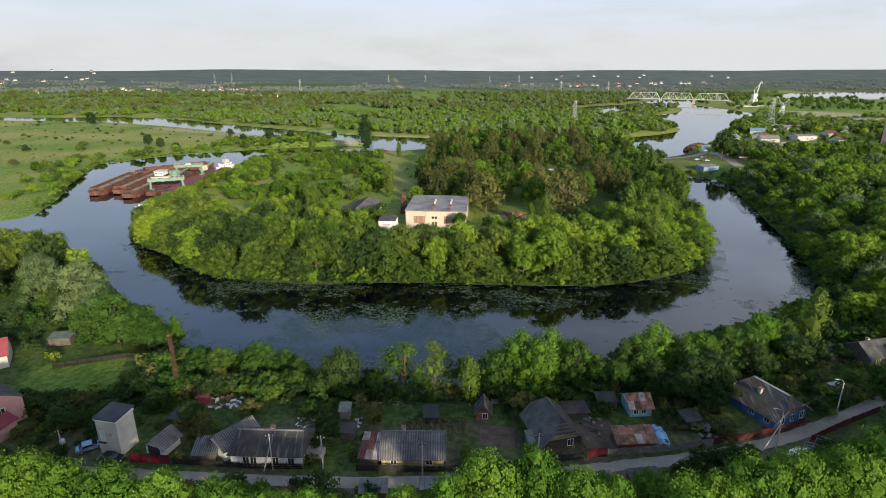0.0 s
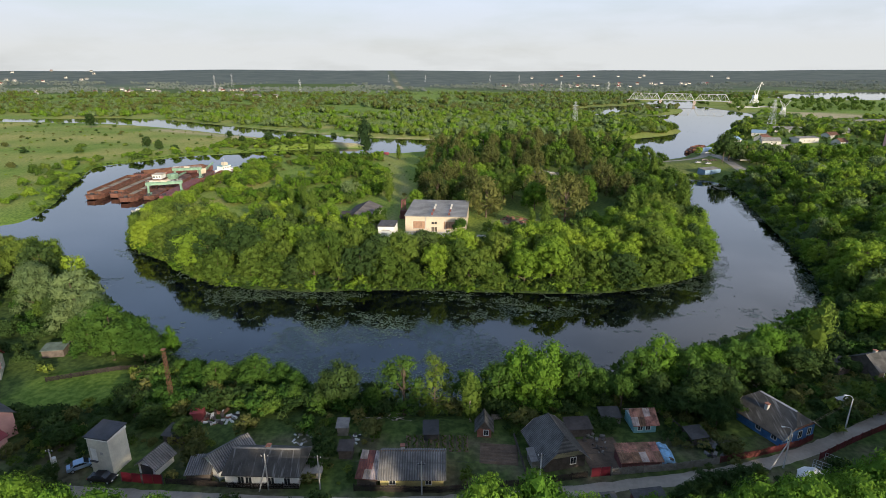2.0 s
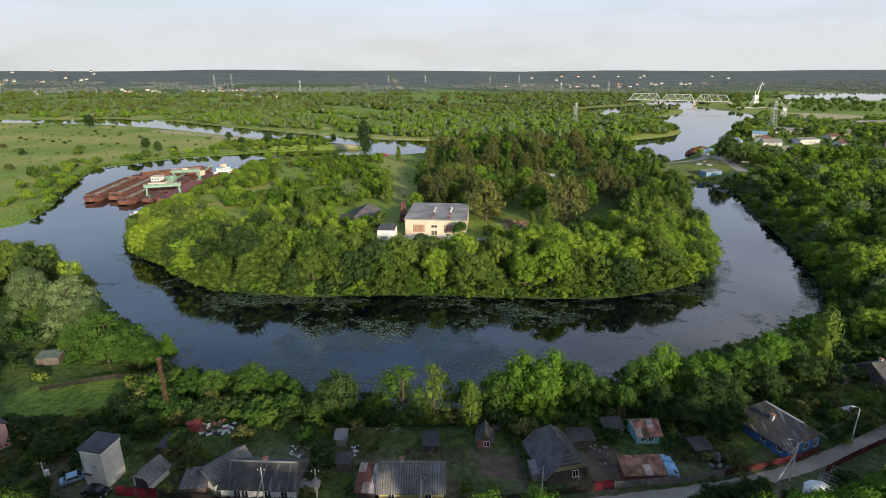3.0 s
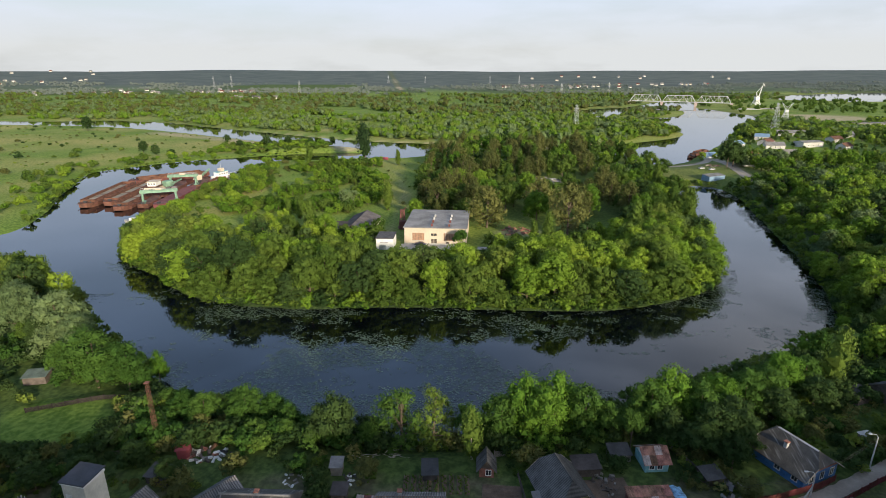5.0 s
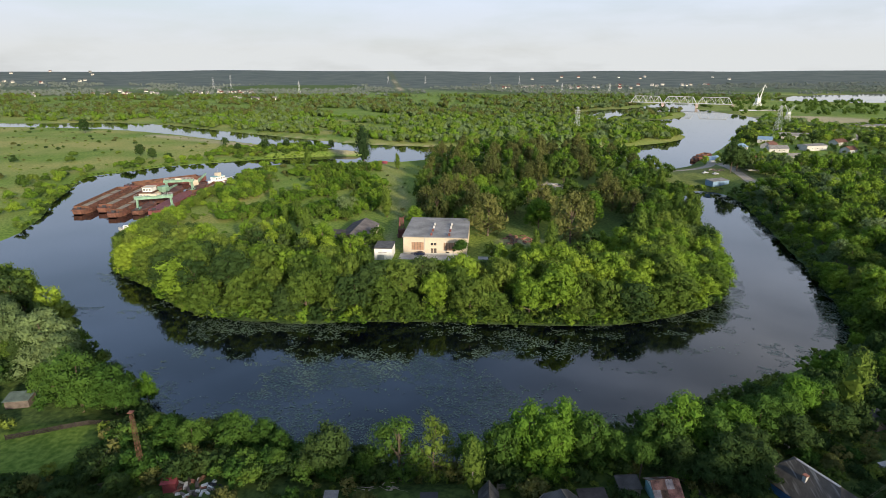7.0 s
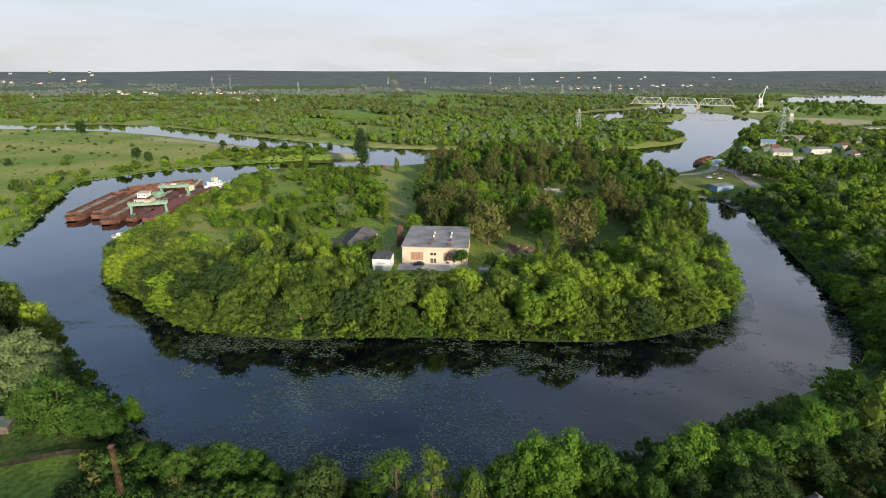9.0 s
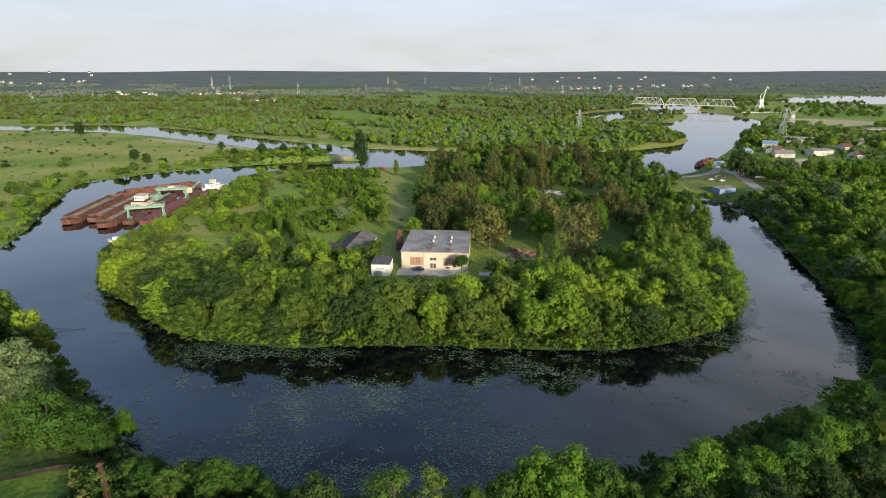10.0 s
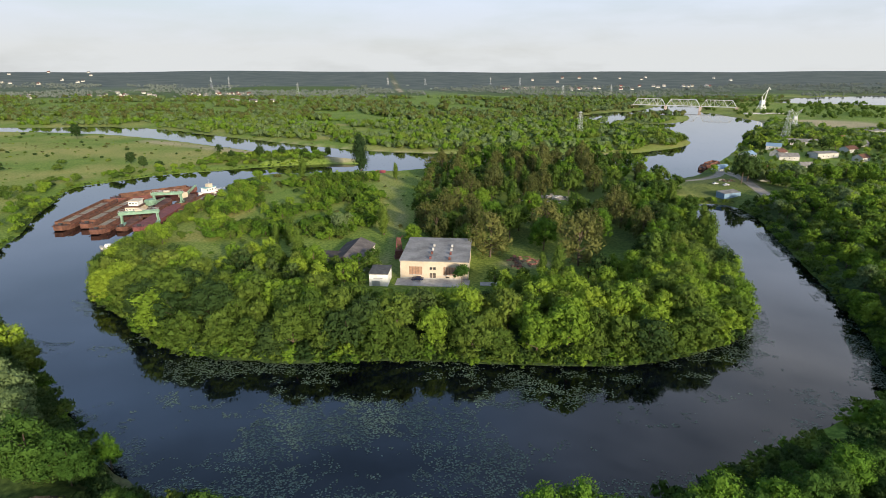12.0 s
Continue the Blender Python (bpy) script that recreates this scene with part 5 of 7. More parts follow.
def house(name, label, m, L, W, eave, ridge, wall, roof, hip=0.0, over=0.4, gable=None, sheets=False, windows=(), chimney=None, category="house", group="", door=None, ridge_mat=None, sheet_mat=None, back_roof=None, half=0.0):
    """A pitched-roof house: long side along x, front towards -y; windows are (side, offset, z, w, h)."""
    h = thing(name, label, category, m, group)
    t = 0.25
    if half:
        half_hipped(h, L, W, eave, ridge, roof, over, gable or wall, half)
    for n, b in (("front", (-L / 2, L / 2, -W / 2, -W / 2 + t)), ("back", (-L / 2, L / 2, W / 2 - t, W / 2)), ("side", (-L / 2, -L / 2 + t, -W / 2 + t, W / 2 - t)), ("side", (L / 2 - t, L / 2, -W / 2 + t, W / 2 - t))):
        part("wall", boxed(*b, -0.6, eave), wall, h)
    drop = over * (ridge - eave) / (W / 2)
    ez, ey, rx = eave - drop + 0.02, W / 2 + over, L / 2 + over - (half or hip)
    for s in () if half else (-1, 1):
        a, b = ((-(L / 2 + over), -ey, ez), (L / 2 + over, -ey, ez)) if s < 0 else ((L / 2 + over, ey, ez), (-(L / 2 + over), ey, ez))
        c, d = ((-rx, 0, ridge), (rx, 0, ridge)) if s < 0 else ((rx, 0, ridge), (-rx, 0, ridge))
        r = part("roof", slab(a, b, d, c, 0.1), back_roof or roof if s > 0 else roof, h)
        if sheets:
            lay_sheets(r, (a[0] + (hip if s < 0 else -hip) * 0.0, a[1], a[2]), b, (a[0], c[1], c[2]), sheet_mat or roof) if not hip else None
    if hip:
        for s in (-1, 1):
            a, b = (s * (L / 2 + over), -s * ey, ez), (s * (L / 2 + over), s * ey, ez)
            c = (s * rx, 0, ridge)
            bm = bmesh.new()
            vs = [bm.verts.new(p) for p in (a, b, c)] + [bm.verts.new((p[0], p[1], p[2] - 0.1)) for p in (a, b, c)]
            bm.faces.new(vs[:3])
            bm.faces.new(vs[5:2:-1])
            for i in range(3):
                bm.faces.new((vs[i], vs[3 + i], vs[3 + (i + 1) % 3], vs[(i + 1) % 3]))
            bmesh.ops.recalc_face_normals(bm, faces=bm.faces)
            part("roof", bm, roof, h)
    elif not half:
        for s in (-1, 1):
            o = [(-W / 2, eave), (W / 2, eave), (0, ridge - 0.12)]
            g = part("gable", prism(o, -0.1, 0.1), gable or wall, h)
            g.matrix_local = pose(s * (L / 2 - 0.11), 0, 0, 0, 0, 90)
    part("ridge_cap", prism([(-0.22, ridge - 0.1), (0.22, ridge - 0.1), (0.06, ridge + 0.07), (-0.06, ridge + 0.07)], -rx, rx), ridge_mat or roof, h).matrix_local = pose(0, 0, 0, 0, 0, 90)
    for side, off, z, w, hh in windows:
        x, y, f = {"f": (off, -W / 2, 0), "b": (off, W / 2, 180), "l": (-L / 2, off, -90), "r": (L / 2, off, 90)}[side]
        window(h, x, y, z, w, hh, f, M_WHITE)
    if door:
        part("door", boxed(door - 0.45, door + 0.45, -W / 2 - 0.05, -W / 2 + 0.02, 0, 2.0), M_WOOD, h)
    if chimney:
        cx, cy, top = chimney
        c = bmesh.new()
        box(c, cx - 0.3, cx + 0.3, cy - 0.3, cy + 0.3, eave, top, 0.03)
        ch = part("chimney", c, M_CONCRETE, h)
        part("cap", boxed(cx - 0.38, cx + 0.38, cy - 0.38, cy + 0.38, top, top + 0.12), M_BRICK, ch)
    return h


def lean_to(name, label, m, L, W, low, high, wall, roof, category="shed", sheets=True, open_front=False):
    """A shed with a single-pitch roof, lower in front."""
    h = thing(name, label, category, m)
    t = 0.12
    if not open_front:
        part("wall", boxed(-L / 2, L / 2, -W / 2, -W / 2 + t, -0.5, low), wall, h)
    part("wall", boxed(-L / 2, L / 2, W / 2 - t, W / 2, -0.5, high - 0.1), wall, h)
    for s in (-1, 1):
        g = part("wall", prism([(-W / 2 + t, -0.5), (W / 2 - t, -0.5), (W / 2 - t, high - 0.1), (-W / 2 + t, low)], -t / 2, t / 2), wall, h)
        g.matrix_local = pose(s * (L / 2 - t / 2), 0, 0, 0, 0, 90)
    a, b = (-L / 2 - 0.25, -W / 2 - 0.25, low), (L / 2 + 0.25, -W / 2 - 0.25, low)
    c, d = (L / 2 + 0.25, W / 2 + 0.2, high), (-L / 2 - 0.25, W / 2 + 0.2, high)
    r = part("roof", slab(a, b, c, d, 0.06), roof, h)
    if sheets:
        lay_sheets(r, a, b, d, roof)
    return h


def at(x, y, turn=0.0, dz=0.0):
    return pose(x, y, ground_z(x, y) + dz, 0, 0, turn)


# --- the village on the near bank
ROAD = [(-75, 71), (-55, 69.6), (-40, 68.5), (-27, 67.6), (-10, 67.2), (5, 68.4), (19, 70.2), (28, 71.8), (38, 73.3), (48, 75.2), (59, 78.6), (73, 85), (86, 91.5), (104, 100)]


def ribbon(name, line, width, mat, lift, label, category, kind="structure", step=1.5, ragged=0.12):
    """A strip that follows the ground along a line."""
    p = np.array(line, float)
    for _ in range(2):
        q = np.empty((2 * len(p) - 2, 2))
        q[0::2], q[1::2] = 0.75 * p[:-1] + 0.25 * p[1:], 0.25 * p[:-1] + 0.75 * p[1:]
        p = np.vstack([p[:1], q, p[-1:]])
    seg = np.hypot(*np.diff(p, axis=0).T)
    s = np.concatenate([[0], np.cumsum(seg)])
    q = np.arange(0, s[-1], step)
    c = np.stack([np.interp(q, s, p[:, 0]), np.interp(q, s, p[:, 1])], 1)
    t = np.gradient(c, axis=0)
    t /= np.linalg.norm(t, axis=1)[:, None]
    nrm = np.stack([-t[:, 1], t[:, 0]], 1)
    v, f = [], []
    offs = np.linspace(-0.5, 0.5, 5) * width
    for i, (a, b) in enumerate(zip(c, nrm)):
        for k, o in enumerate(offs):
            r = o + (RNG.normal() * ragged if k in (0, 4) else 0)
            x, y = a + b * r
            v.append((x, y, ground_z(x, y) + (lift if k not in (0, 4) else -0.05)))
    for i in range(len(c) - 1):
        for k in range(4):
            f.append((i * 5 + k, i * 5 + k + 1, i * 5 + k + 6, i * 5 + k + 5))
    me = pydata(name, v, f)
    me.shade_smooth()
    return tagged(mesh_part(name, me, mat), label, category, kind=kind)


ribbon("road", ROAD, 2.9, M_ASPHALT, 0.12, "worn grey village road of packed gravel", "road")
ribbon("track", [(150, 396), (168, 398), (186, 408), (198, 425), (205, 441)], 7.5, M_ASPHALT, 0.12, "pale gravel track to the boat landing", "road")
ribbon("track", [(186, 330), (190, 360), (198, 395), (206, 438)], 7.0, M_ASPHALT, 0.13, "grey gravel track along the bank", "road")
ribbon("footpath", [(168, 205), (180, 225), (196, 250), (206, 272)], 2.6, M_ASPHALT, 0.12, "pale footpath between trees", "path")

# two-storey brick tower
tower = thing("brick_tower", "pale two-storey utility tower with a flat grey roof", "tower", at(-54.4, 75.6, -12))
part("wall", boxed(-2.0, 2.0, -1.9, 1.9, -0.6, 6.5, bevel=0.04), M_TOWER, tower)
part("cornice", boxed(-2.12, 2.12, -2.02, 2.02, 6.3, 6.65, bevel=0.03), M_WHITE, tower)
part("roof", slab((-2.25, -2.15, 6.8), (2.25, -2.15, 6.8), (2.25, 2.15, 7.1), (-2.25, 2.15, 7.1), 0.14), material("blue_grey_roofing", (0.055, 0.058, 0.066), 0.8, noise_scale=0.6, spread=0.3), tower)
part("door", boxed(-1.5, -0.5, -1.96, -1.88, 2.4, 4.6), M_WHITE, tower)
part("sign", boxed(0.2, 0.75, -1.93, -1.88, 3.6, 4.1), M_CONCRETE, tower, "small faded notice plate")
part("ledge", boxed(-1.9, -0.4, -2.25, -1.9, 2.25, 2.37), M_STEEL_DARK, tower)


def car(label, m, paint, category="car"):
    """A small saloon, front towards +x."""
    c = thing("car", label, category, m, "parked cars")
    o = [(-2.1, 0.35), (-2.1, 0.8), (-1.95, 0.92), (-1.5, 0.95), (-1.05, 1.38), (0.35, 1.4), (1.05, 0.95), (1.9, 0.85), (2.12, 0.68), (2.12, 0.35)]
    b = prism(o, -0.8, 0.8)
    bmesh.ops.bevel(b, geom=[e for e in b.edges if abs(e.verts[0].co.y - e.verts[1].co.y) < 0.01], offset=0.08, segments=2, affect="EDGES")
    part("body", b, paint, c, smooth=False)
    part("windscreen", slab((0.38, -0.68, 1.37), (1.02, -0.72, 0.98), (1.02, 0.72, 0.98), (0.38, 0.68, 1.37), 0.03), M_GLASS, c).matrix_local = pose(0.03, 0, 0.025)
    part("rear_window", slab((-1.47, -0.7, 0.98), (-1.08, -0.66, 1.36), (-1.08, 0.66, 1.36), (-1.47, 0.7, 0.98), 0.03), M_GLASS, c).matrix_local = pose(-0.03, 0, 0.02)
    for s in (-1, 1):
        part("side_window", prism([(-1.2, 1.0), (-0.95, 1.32), (0.3, 1.33), (0.8, 1.0)], s * 0.805 - 0.012, s * 0.805 + 0.012), M_GLASS, c)
        for x in (-1.3, 1.3):
            w = part("wheel", barred((x, s * 0.6, 0.31), (x, s * 0.83, 0.31), 0.31, 14), M_TYRE, c)
            part("rim", barred((x, s * 0.8, 0.31), (x, s * 0.84, 0.31), 0.19, 10), M_STEEL, w)
        part("headlight", boxed(2.06, 2.13, s * 0.6 - 0.16, s * 0.6 + 0.16, 0.6, 0.74), M_WHITE, c)
        part("tail_light", boxed(-2.13, -2.07, s * 0.62 - 0.14, s * 0.62 + 0.14, 0.64, 0.8), M_RED, c)
    return c


car("light blue parked car beside the tower", at(-59.2, 75.2, 35), car_paint("pale_blue_paint", (0.25, 0.36, 0.5)))
car("black parked car below the tower", at(-54.0, 72.2, -5), car_paint("black_paint", (0.012, 0.012, 0.014)))

# white-gabled garage
GARAGE = house("garage", "small open garage with a white gable and streaked roof", at(-46.9, 75.2, -108), 3.8, 3.4, 1.8, 3.2, M_WHITE, M_SHEET, sheets=True, gable=M_WHITE, category="garage")
# dark plate on the gable stands for the shade inside the open garage
part("doorway", boxed(1.88, 1.94, -1.2, 1.2, 0.0, 1.75), M_FELT_DARK, GARAGE, "dark plate for the shade in the open doorway")
# long cottage
house("cottage", "long low cottage with white walls and grey corrugated roof", at(-28.2, 73.9, -2), 11.4, 6.6, 2.6, 4.7, M_WHITE, M_STREAKED, hip=0.7, windows=(("f", -3.2, 1.3, 0.9, 1.2), ("f", -2.0, 1.3, 0.9, 1.2), ("f", 1.5, 1.3, 0.9, 1.2), ("f", 4.0, 1.3, 0.9, 1.2)), chimney=(0.2, 0.4, 4.9), ridge_mat=M_ASBESTOS)
house("cottage_annexe", "white rendered annexe with a grey corrugated roof", at(-35.2, 76.0, 52), 6.6, 4.6, 2.2, 3.8, M_WHITE, M_SHEET, sheets=True, category="annexe")
lean_to("woodshed", "low shed with a grey corrugated roof", at(-38.8, 73.4, 5), 3.6, 3.4, 1.6, 2.4, M_WOOD, M_SHEET)
# striped-roof cottage
house("cottage", "low cottage with yellow walls and ribbed grey roof", at(-5.2, 74.0, 0), 9.8, 6.6, 2.1, 4.4, material("yellow_boards", (0.45, 0.38, 0.16), 0.9, noise_scale=0.9, spread=0.3), M_SHEET, sheets=True, windows=(("f", -3.0, 1.3, 0.9, 1.1), ("f", 2.6, 1.3, 0.9, 1.1)), chimney=(-1.6, 0.6, 4.9), ridge_mat=M_PINK_SHEET)
lean_to("lean_to", "rusty red lean-to beside the cottage", at(-12.0, 73.2, -6), 3.0, 4.6, 1.6, 2.9, M_WOOD, M_RUST_RED)
# small brick shed
house("brick_shed", "tiny brick shed with a dark steep roof", at(6.9, 85.0, -93), 3.0, 2.5, 1.8, 3.5, M_BRICK, M_SHEET_DARK, sheets=True, windows=(("r", 0.3, 1.0, 0.8, 1.0),), category="shed", gable=M_WOOD)
# half-hipped house
house("gabled_house", "gabled house with dark patched corrugated roof", at(18.4, 79.4, -76), 8.2, 7.0, 2.3, 5.7, M_WOOD, M_SHEET_DARK, half=1.6, gable=material("ochre_gable_boards", (0.30, 0.28, 0.17), 0.9, noise_scale=1.0, spread=0.25), windows=(("r", 1.4, 1.4, 0.9, 1.2), ("f", 2.0, 1.5, 1.0, 1.3)), category="house", over=0.7)
# carport with patched rusty roof
lean_to("shed", "dark red shed with patched rusty sheet roof", at(31.6, 76.8, 3), 6.6, 3.4, 1.7, 2.5, M_RUST_RED, M_PINK_SHEET)
tarp = bmesh.new()
bmesh.ops.create_grid(tarp, x_segments=8, y_segments=10, size=1, matrix=Matrix.Diagonal((1.1, 2.0, 1, 1)))
for v in tarp.verts:
    v.co.z = 2.1 + 0.25 * math.sin(v.co.x * 3 + v.co.y * 2) + 0.18 * v.co.y - max(0, abs(v.co.x) - 0.8) * 2.2 - max(0, abs(v.co.y) - 1.6) * 1.5
bmesh.ops.solidify(tarp, geom=tarp.faces[:], thickness=0.05)
tagged(part("tarpaulin", tarp, M_TARP, smooth=True), "crumpled blue and white tarpaulin over stacked timber", "tarpaulin").matrix_world = at(36.2, 77.4, 4)
tagged(part("timber_stack", boxed(-0.8, 0.8, -1.7, 1.7, -0.2, 1.7, bevel=0.08), M_WOOD), "stack of boards under the tarpaulin", "timber").matrix_world = at(36.2, 77.4, 4)
# blue and white hut
house("hut", "small teal and white hut with a faded pink roof", at(35.4, 87.0, 4), 4.0, 4.4, 2.0, 3.5, M_TEAL, M_PINK_SHEET, sheets=True, windows=(("f", 0.5, 1.1, 0.8, 0.9), ("f", -0.9, 1.1, 0.8, 0.9)), gable=M_WHITE, category="hut")
lean_to("shed", "grey board shed beside the hut", at(30.2, 88.5, 3), 3.4, 2.6, 1.6, 2.0, M_WOOD_PALE, M_ASBESTOS_DARK, sheets=False)
# blue house with half-hip roof
house("blue_house", "blue timber house under a broad grey hipped roof", at(59.3, 86.4, -66), 9.0, 8.2, 2.5, 5.5, M_BLUE, M_STREAKED, half=1.7, over=0.7, gable=M_BRICK, windows=(("r", -2.2, 1.4, 0.9, 1.3), ("r", 0.4, 1.4, 0.9, 1.3), ("r", 2.8, 1.4, 0.9, 1.3), ("f", 3.0, 1.4, 0.9, 1.3), ("f", 0.0, 1.4, 0.9, 1.3)), chimney=(-0.6, -1.9, 5.0), ridge_mat=M_CONCRETE)
house("cottage", "grey cottage half hidden among trees", at(92.5, 106, 15), 8, 6.5, 2.4, 4.6, M_WOOD, M_SHEET_DARK, sheets=True, chimney=(-1.5, 0.3, 5.0), windows=(("f", -2, 1.3, 0.9, 1.1), ("f", 2, 1.3, 0.9, 1.1)))
lean_to("shed", "low grey board shed under trees", at(84.4, 106.3, 20), 4.5, 3.2, 1.8, 2.2, M_WOOD, M_ASBESTOS_DARK, sheets=False)
lean_to("open_shelter", "small white-roofed shelter in a garden", at(76.0, 92.6, 15), 2.0, 1.4, 1.6, 1.8, M_WOOD_PALE, M_CONCRETE, sheets=False)
# pink houses at the edge of the village
house("pink_house", "pink rendered house with a grey roof", at(-81.4, 83.0, -30), 8, 7, 4.6, 6.8, M_PINK, M_ASBESTOS_DARK, windows=(("r", 0, 3.0, 1.1, 1.5), ("f", 1.5, 3.0, 1.1, 1.4)))
lean_to("porch", "red metal porch roof on a pink house", at(-77.4, 79.6, -30), 5.5, 3.0, 2.2, 3.0, M_PINK, M_RED)
house("white_house", "white house with a raspberry-red metal roof", at(-98.6, 102.4, 32), 9, 7, 3.0, 5.4, M_TOWER, M_RED, windows=(("f", 2, 1.5, 1.0, 1.2), ("r", 0, 1.5, 1.0, 1.2)))
lean_to("shed", "small garden shed with a mossy grey-green roof", at(-88.5, 112.5, 10), 4.5, 3.0, 1.8, 2.2, M_WOOD, material("mossy_grey_felt", (0.10, 0.13, 0.105), 0.95, noise_scale=0.7, spread=0.4), sheets=False)
lean_to("shed", "low board shed in the garden", at(-18.2, 84.4, 0), 1.8, 2.0, 1.8, 2.3, M_WOOD_PALE, M_ASBESTOS, sheets=False)
lean_to("shed", "dark tarred shed between gardens", at(-16.6, 78.4, 0), 2.2, 2.4, 1.8, 2.0, M_WOOD, M_FELT_DARK, sheets=False)
lean_to("shed", "low board shed by the lane", at(-21.0, 73.4, 5), 2.6, 2.0, 1.3, 1.7, M_WOOD_PALE, M_ASBESTOS, sheets=False)
lean_to("shed", "sagging dark shed by the junk heap", at(-46.8, 82.2, -15), 3.6, 2.6, 1.5, 2.1, M_WOOD, M_ASBESTOS_DARK, sheets=False)
lean_to("shed", "dark red garden shed", at(-45.6, 88.2, 10), 2.0, 1.8, 1.9, 2.2, M_RED, M_RED, sheets=False)
lean_to("garage", "low lock-up garage with a rust-stained roof", at(30.4, 67.0, 8), 4.6, 4.0, 1.7, 1.9, M_RUST_RED, M_ASBESTOS_DARK, "garage", sheets=False)
lean_to("garage", "low dark garage below the lane", at(23.4, 66.4, 8), 3.8, 3.4, 1.6, 1.8, M_WOOD, M_ASBESTOS_DARK, "garage", sheets=False)
lean_to("garage", "low shed with pale sheet roof below the lane", at(-10.6, 64.6, 2), 3.8, 2.4, 1.7, 1.9, M_WOOD, M_ASBESTOS, "shed")
lean_to("garage", "low shed with pale sheet roof below the lane", at(-2.2, 65.2, 2), 3.0, 1.8, 1.8, 2.0, M_WOOD, M_ASBESTOS, "shed")
lean_to("shed", "low dark board shed in a garden", at(23.6, 85.2, 5), 4.2, 3.0, 1.6, 2.0, M_WOOD, M_FELT_DARK, sheets=False)
lean_to("shed", "slumped shed beside the yard", at(43.6, 82.8, 12), 3.0, 2.6, 1.4, 1.9, M_WOOD, M_ASBESTOS_DARK, sheets=False)
lean_to("greenhouse", "small dark-framed garden shelter", at(-2.6, 84.2, 2), 2.4, 3.6, 1.4, 1.6, M_STEEL_DARK, M_STEEL_DARK, "shelter", sheets=False)
lean_to("cabin", "weathered cabin beside the gabled house", at(15.4, 77.0, 10), 3.2, 2.6, 1.6, 2.0, M_WOOD_PALE, M_ASBESTOS, "cabin", sheets=False)

tent = bmesh.new()
bmesh.ops.create_cone(tent, cap_ends=True, segments=8, radius1=2.2, radius2=0.15, depth=1.5, matrix=Matrix.Translation((0, 0, 2.4)))
bmesh.ops.create_cone(tent, cap_ends=True, segments=8, radius1=2.05, radius2=2.1, depth=1.8, matrix=Matrix.Translation((0, 0, 0.7)))
tagged(part("canvas_tent", tent, M_WHITE), "pale grey pointed garden tent", "tent").matrix_world = at(57.0, 71.8)


def ladder_frame(label, m):
    f = thing("metal_frame", label, "frame", m)
    for x in (-1.2, 1.2):
        part("rail", barred((x, 0, -0.2), (x, 0, 1.6), 0.035), M_STEEL, f)
    for z in (0.4, 1.0, 1.6):
        part("crossbar", barred((-1.2, 0, z), (1.2, 0, z), 0.03), M_STEEL, f)
    for x in (-0.8, 0, 0.8):
        part("upright", barred((x, 0, 0), (x, 0, 1.6), 0.025), M_STEEL, f)
    return f


ladder_frame("rusty white metal frame panel leaning by the lane", at(60.6, 75.0, -35))
ladder_frame("white metal frame panel in the yard", at(63.6, 76.6, -40))
ladder_frame("white metal frame by the tent", at(59.4, 73.6, -60))


def fence(label, line, h, mat, boards=0.14):
    """A board fence: posts, and panels of upright boards on rails."""
    f = thing("fence", label, "fence")
    p = np.array(line, float)
    for a, b in zip(p[:-1], p[1:]):
        n = max(1, round(float(np.hypot(*(b - a))) / 2.5))
        for k in range(n):
            u, v = a + (b - a) * k / n, a + (b - a) * (k + 1) / n
            zu, zv = ground_z(*u), ground_z(*v)
            part("post", boxed(u[0] - 0.06, u[0] + 0.06, u[1] - 0.06, u[1] + 0.06, zu - 0.4, zu + h + 0.08), mat, f)
            bm = bmesh.new()
            L = float(np.hypot(*(v - u)))
            m = int(L / boards)
            for i in range(m):
                hh = h * RNG.uniform(0.93, 1.03)
                box(bm, 0.03 + i * L / m, (i + 0.93) * L / m, -0.045, -0.02, 0.08, hh)
            for z in (0.4, h - 0.35):
                box(bm, 0, L, -0.018, 0.03, z, z + 0.08)
            o = tagged(part("panel", bm, mat, f), kind="stuff")
            ang = math.atan2(v[1] - u[1], v[0] - u[0])
            o.matrix_world = Matrix.Translation((u[0], u[1], zu)) @ Euler((0, -math.atan2(zv - zu, L), ang)).to_matrix().to_4x4()
    return f


M_FENCE_RED = material("dark_red_fence_paint", (0.12, 0.03, 0.028), 0.8, noise_scale=0.8, spread=0.35, per_object=0.2)
M_GATE_RED = material("crimson_gate_paint", (0.10, 0.008, 0.018), 0.6, noise_scale=0.8, spread=0.2)
fence("dark weathered board fence along the lane", [(-43.6, 71.4), (-30, 70.3), (-22.5, 70.2)], 1.1, M_FENCE_DARK)
fence("dark board fence in front of a cottage", [(-14, 69.9), (-1, 69.7), (12, 71.6), (22.6, 73.4)], 1.3, M_FENCE_DARK)
fence("grey board fence along the yard", [(26.6, 73.9), (37.3, 75.2), (45.0, 76.6)], 1.5, M_WOOD_PALE)
fence("dark red board fence before the blue house", [(45.2, 76.8), (52, 78.3), (60.6, 80.9), (64, 82.6)], 1.4, M_FENCE_RED)
fence("dark garden fence by the lawn", [(-83, 101), (-70, 105.5), (-61, 106)], 1.1, M_FENCE_DARK)
fence("low pale garden fence", [(8.6, 88.8), (13.2, 89.2)], 1.3, M_WOOD_PALE)
fence("dark garden fence on the slope", [(-58, 88), (-51, 91.2), (-43, 95)], 1.1, M_WOOD)
fence("dark red roadside fence", [(62, 77.6), (70, 81.6), (80, 86.2)], 1.4, M_FENCE_RED)
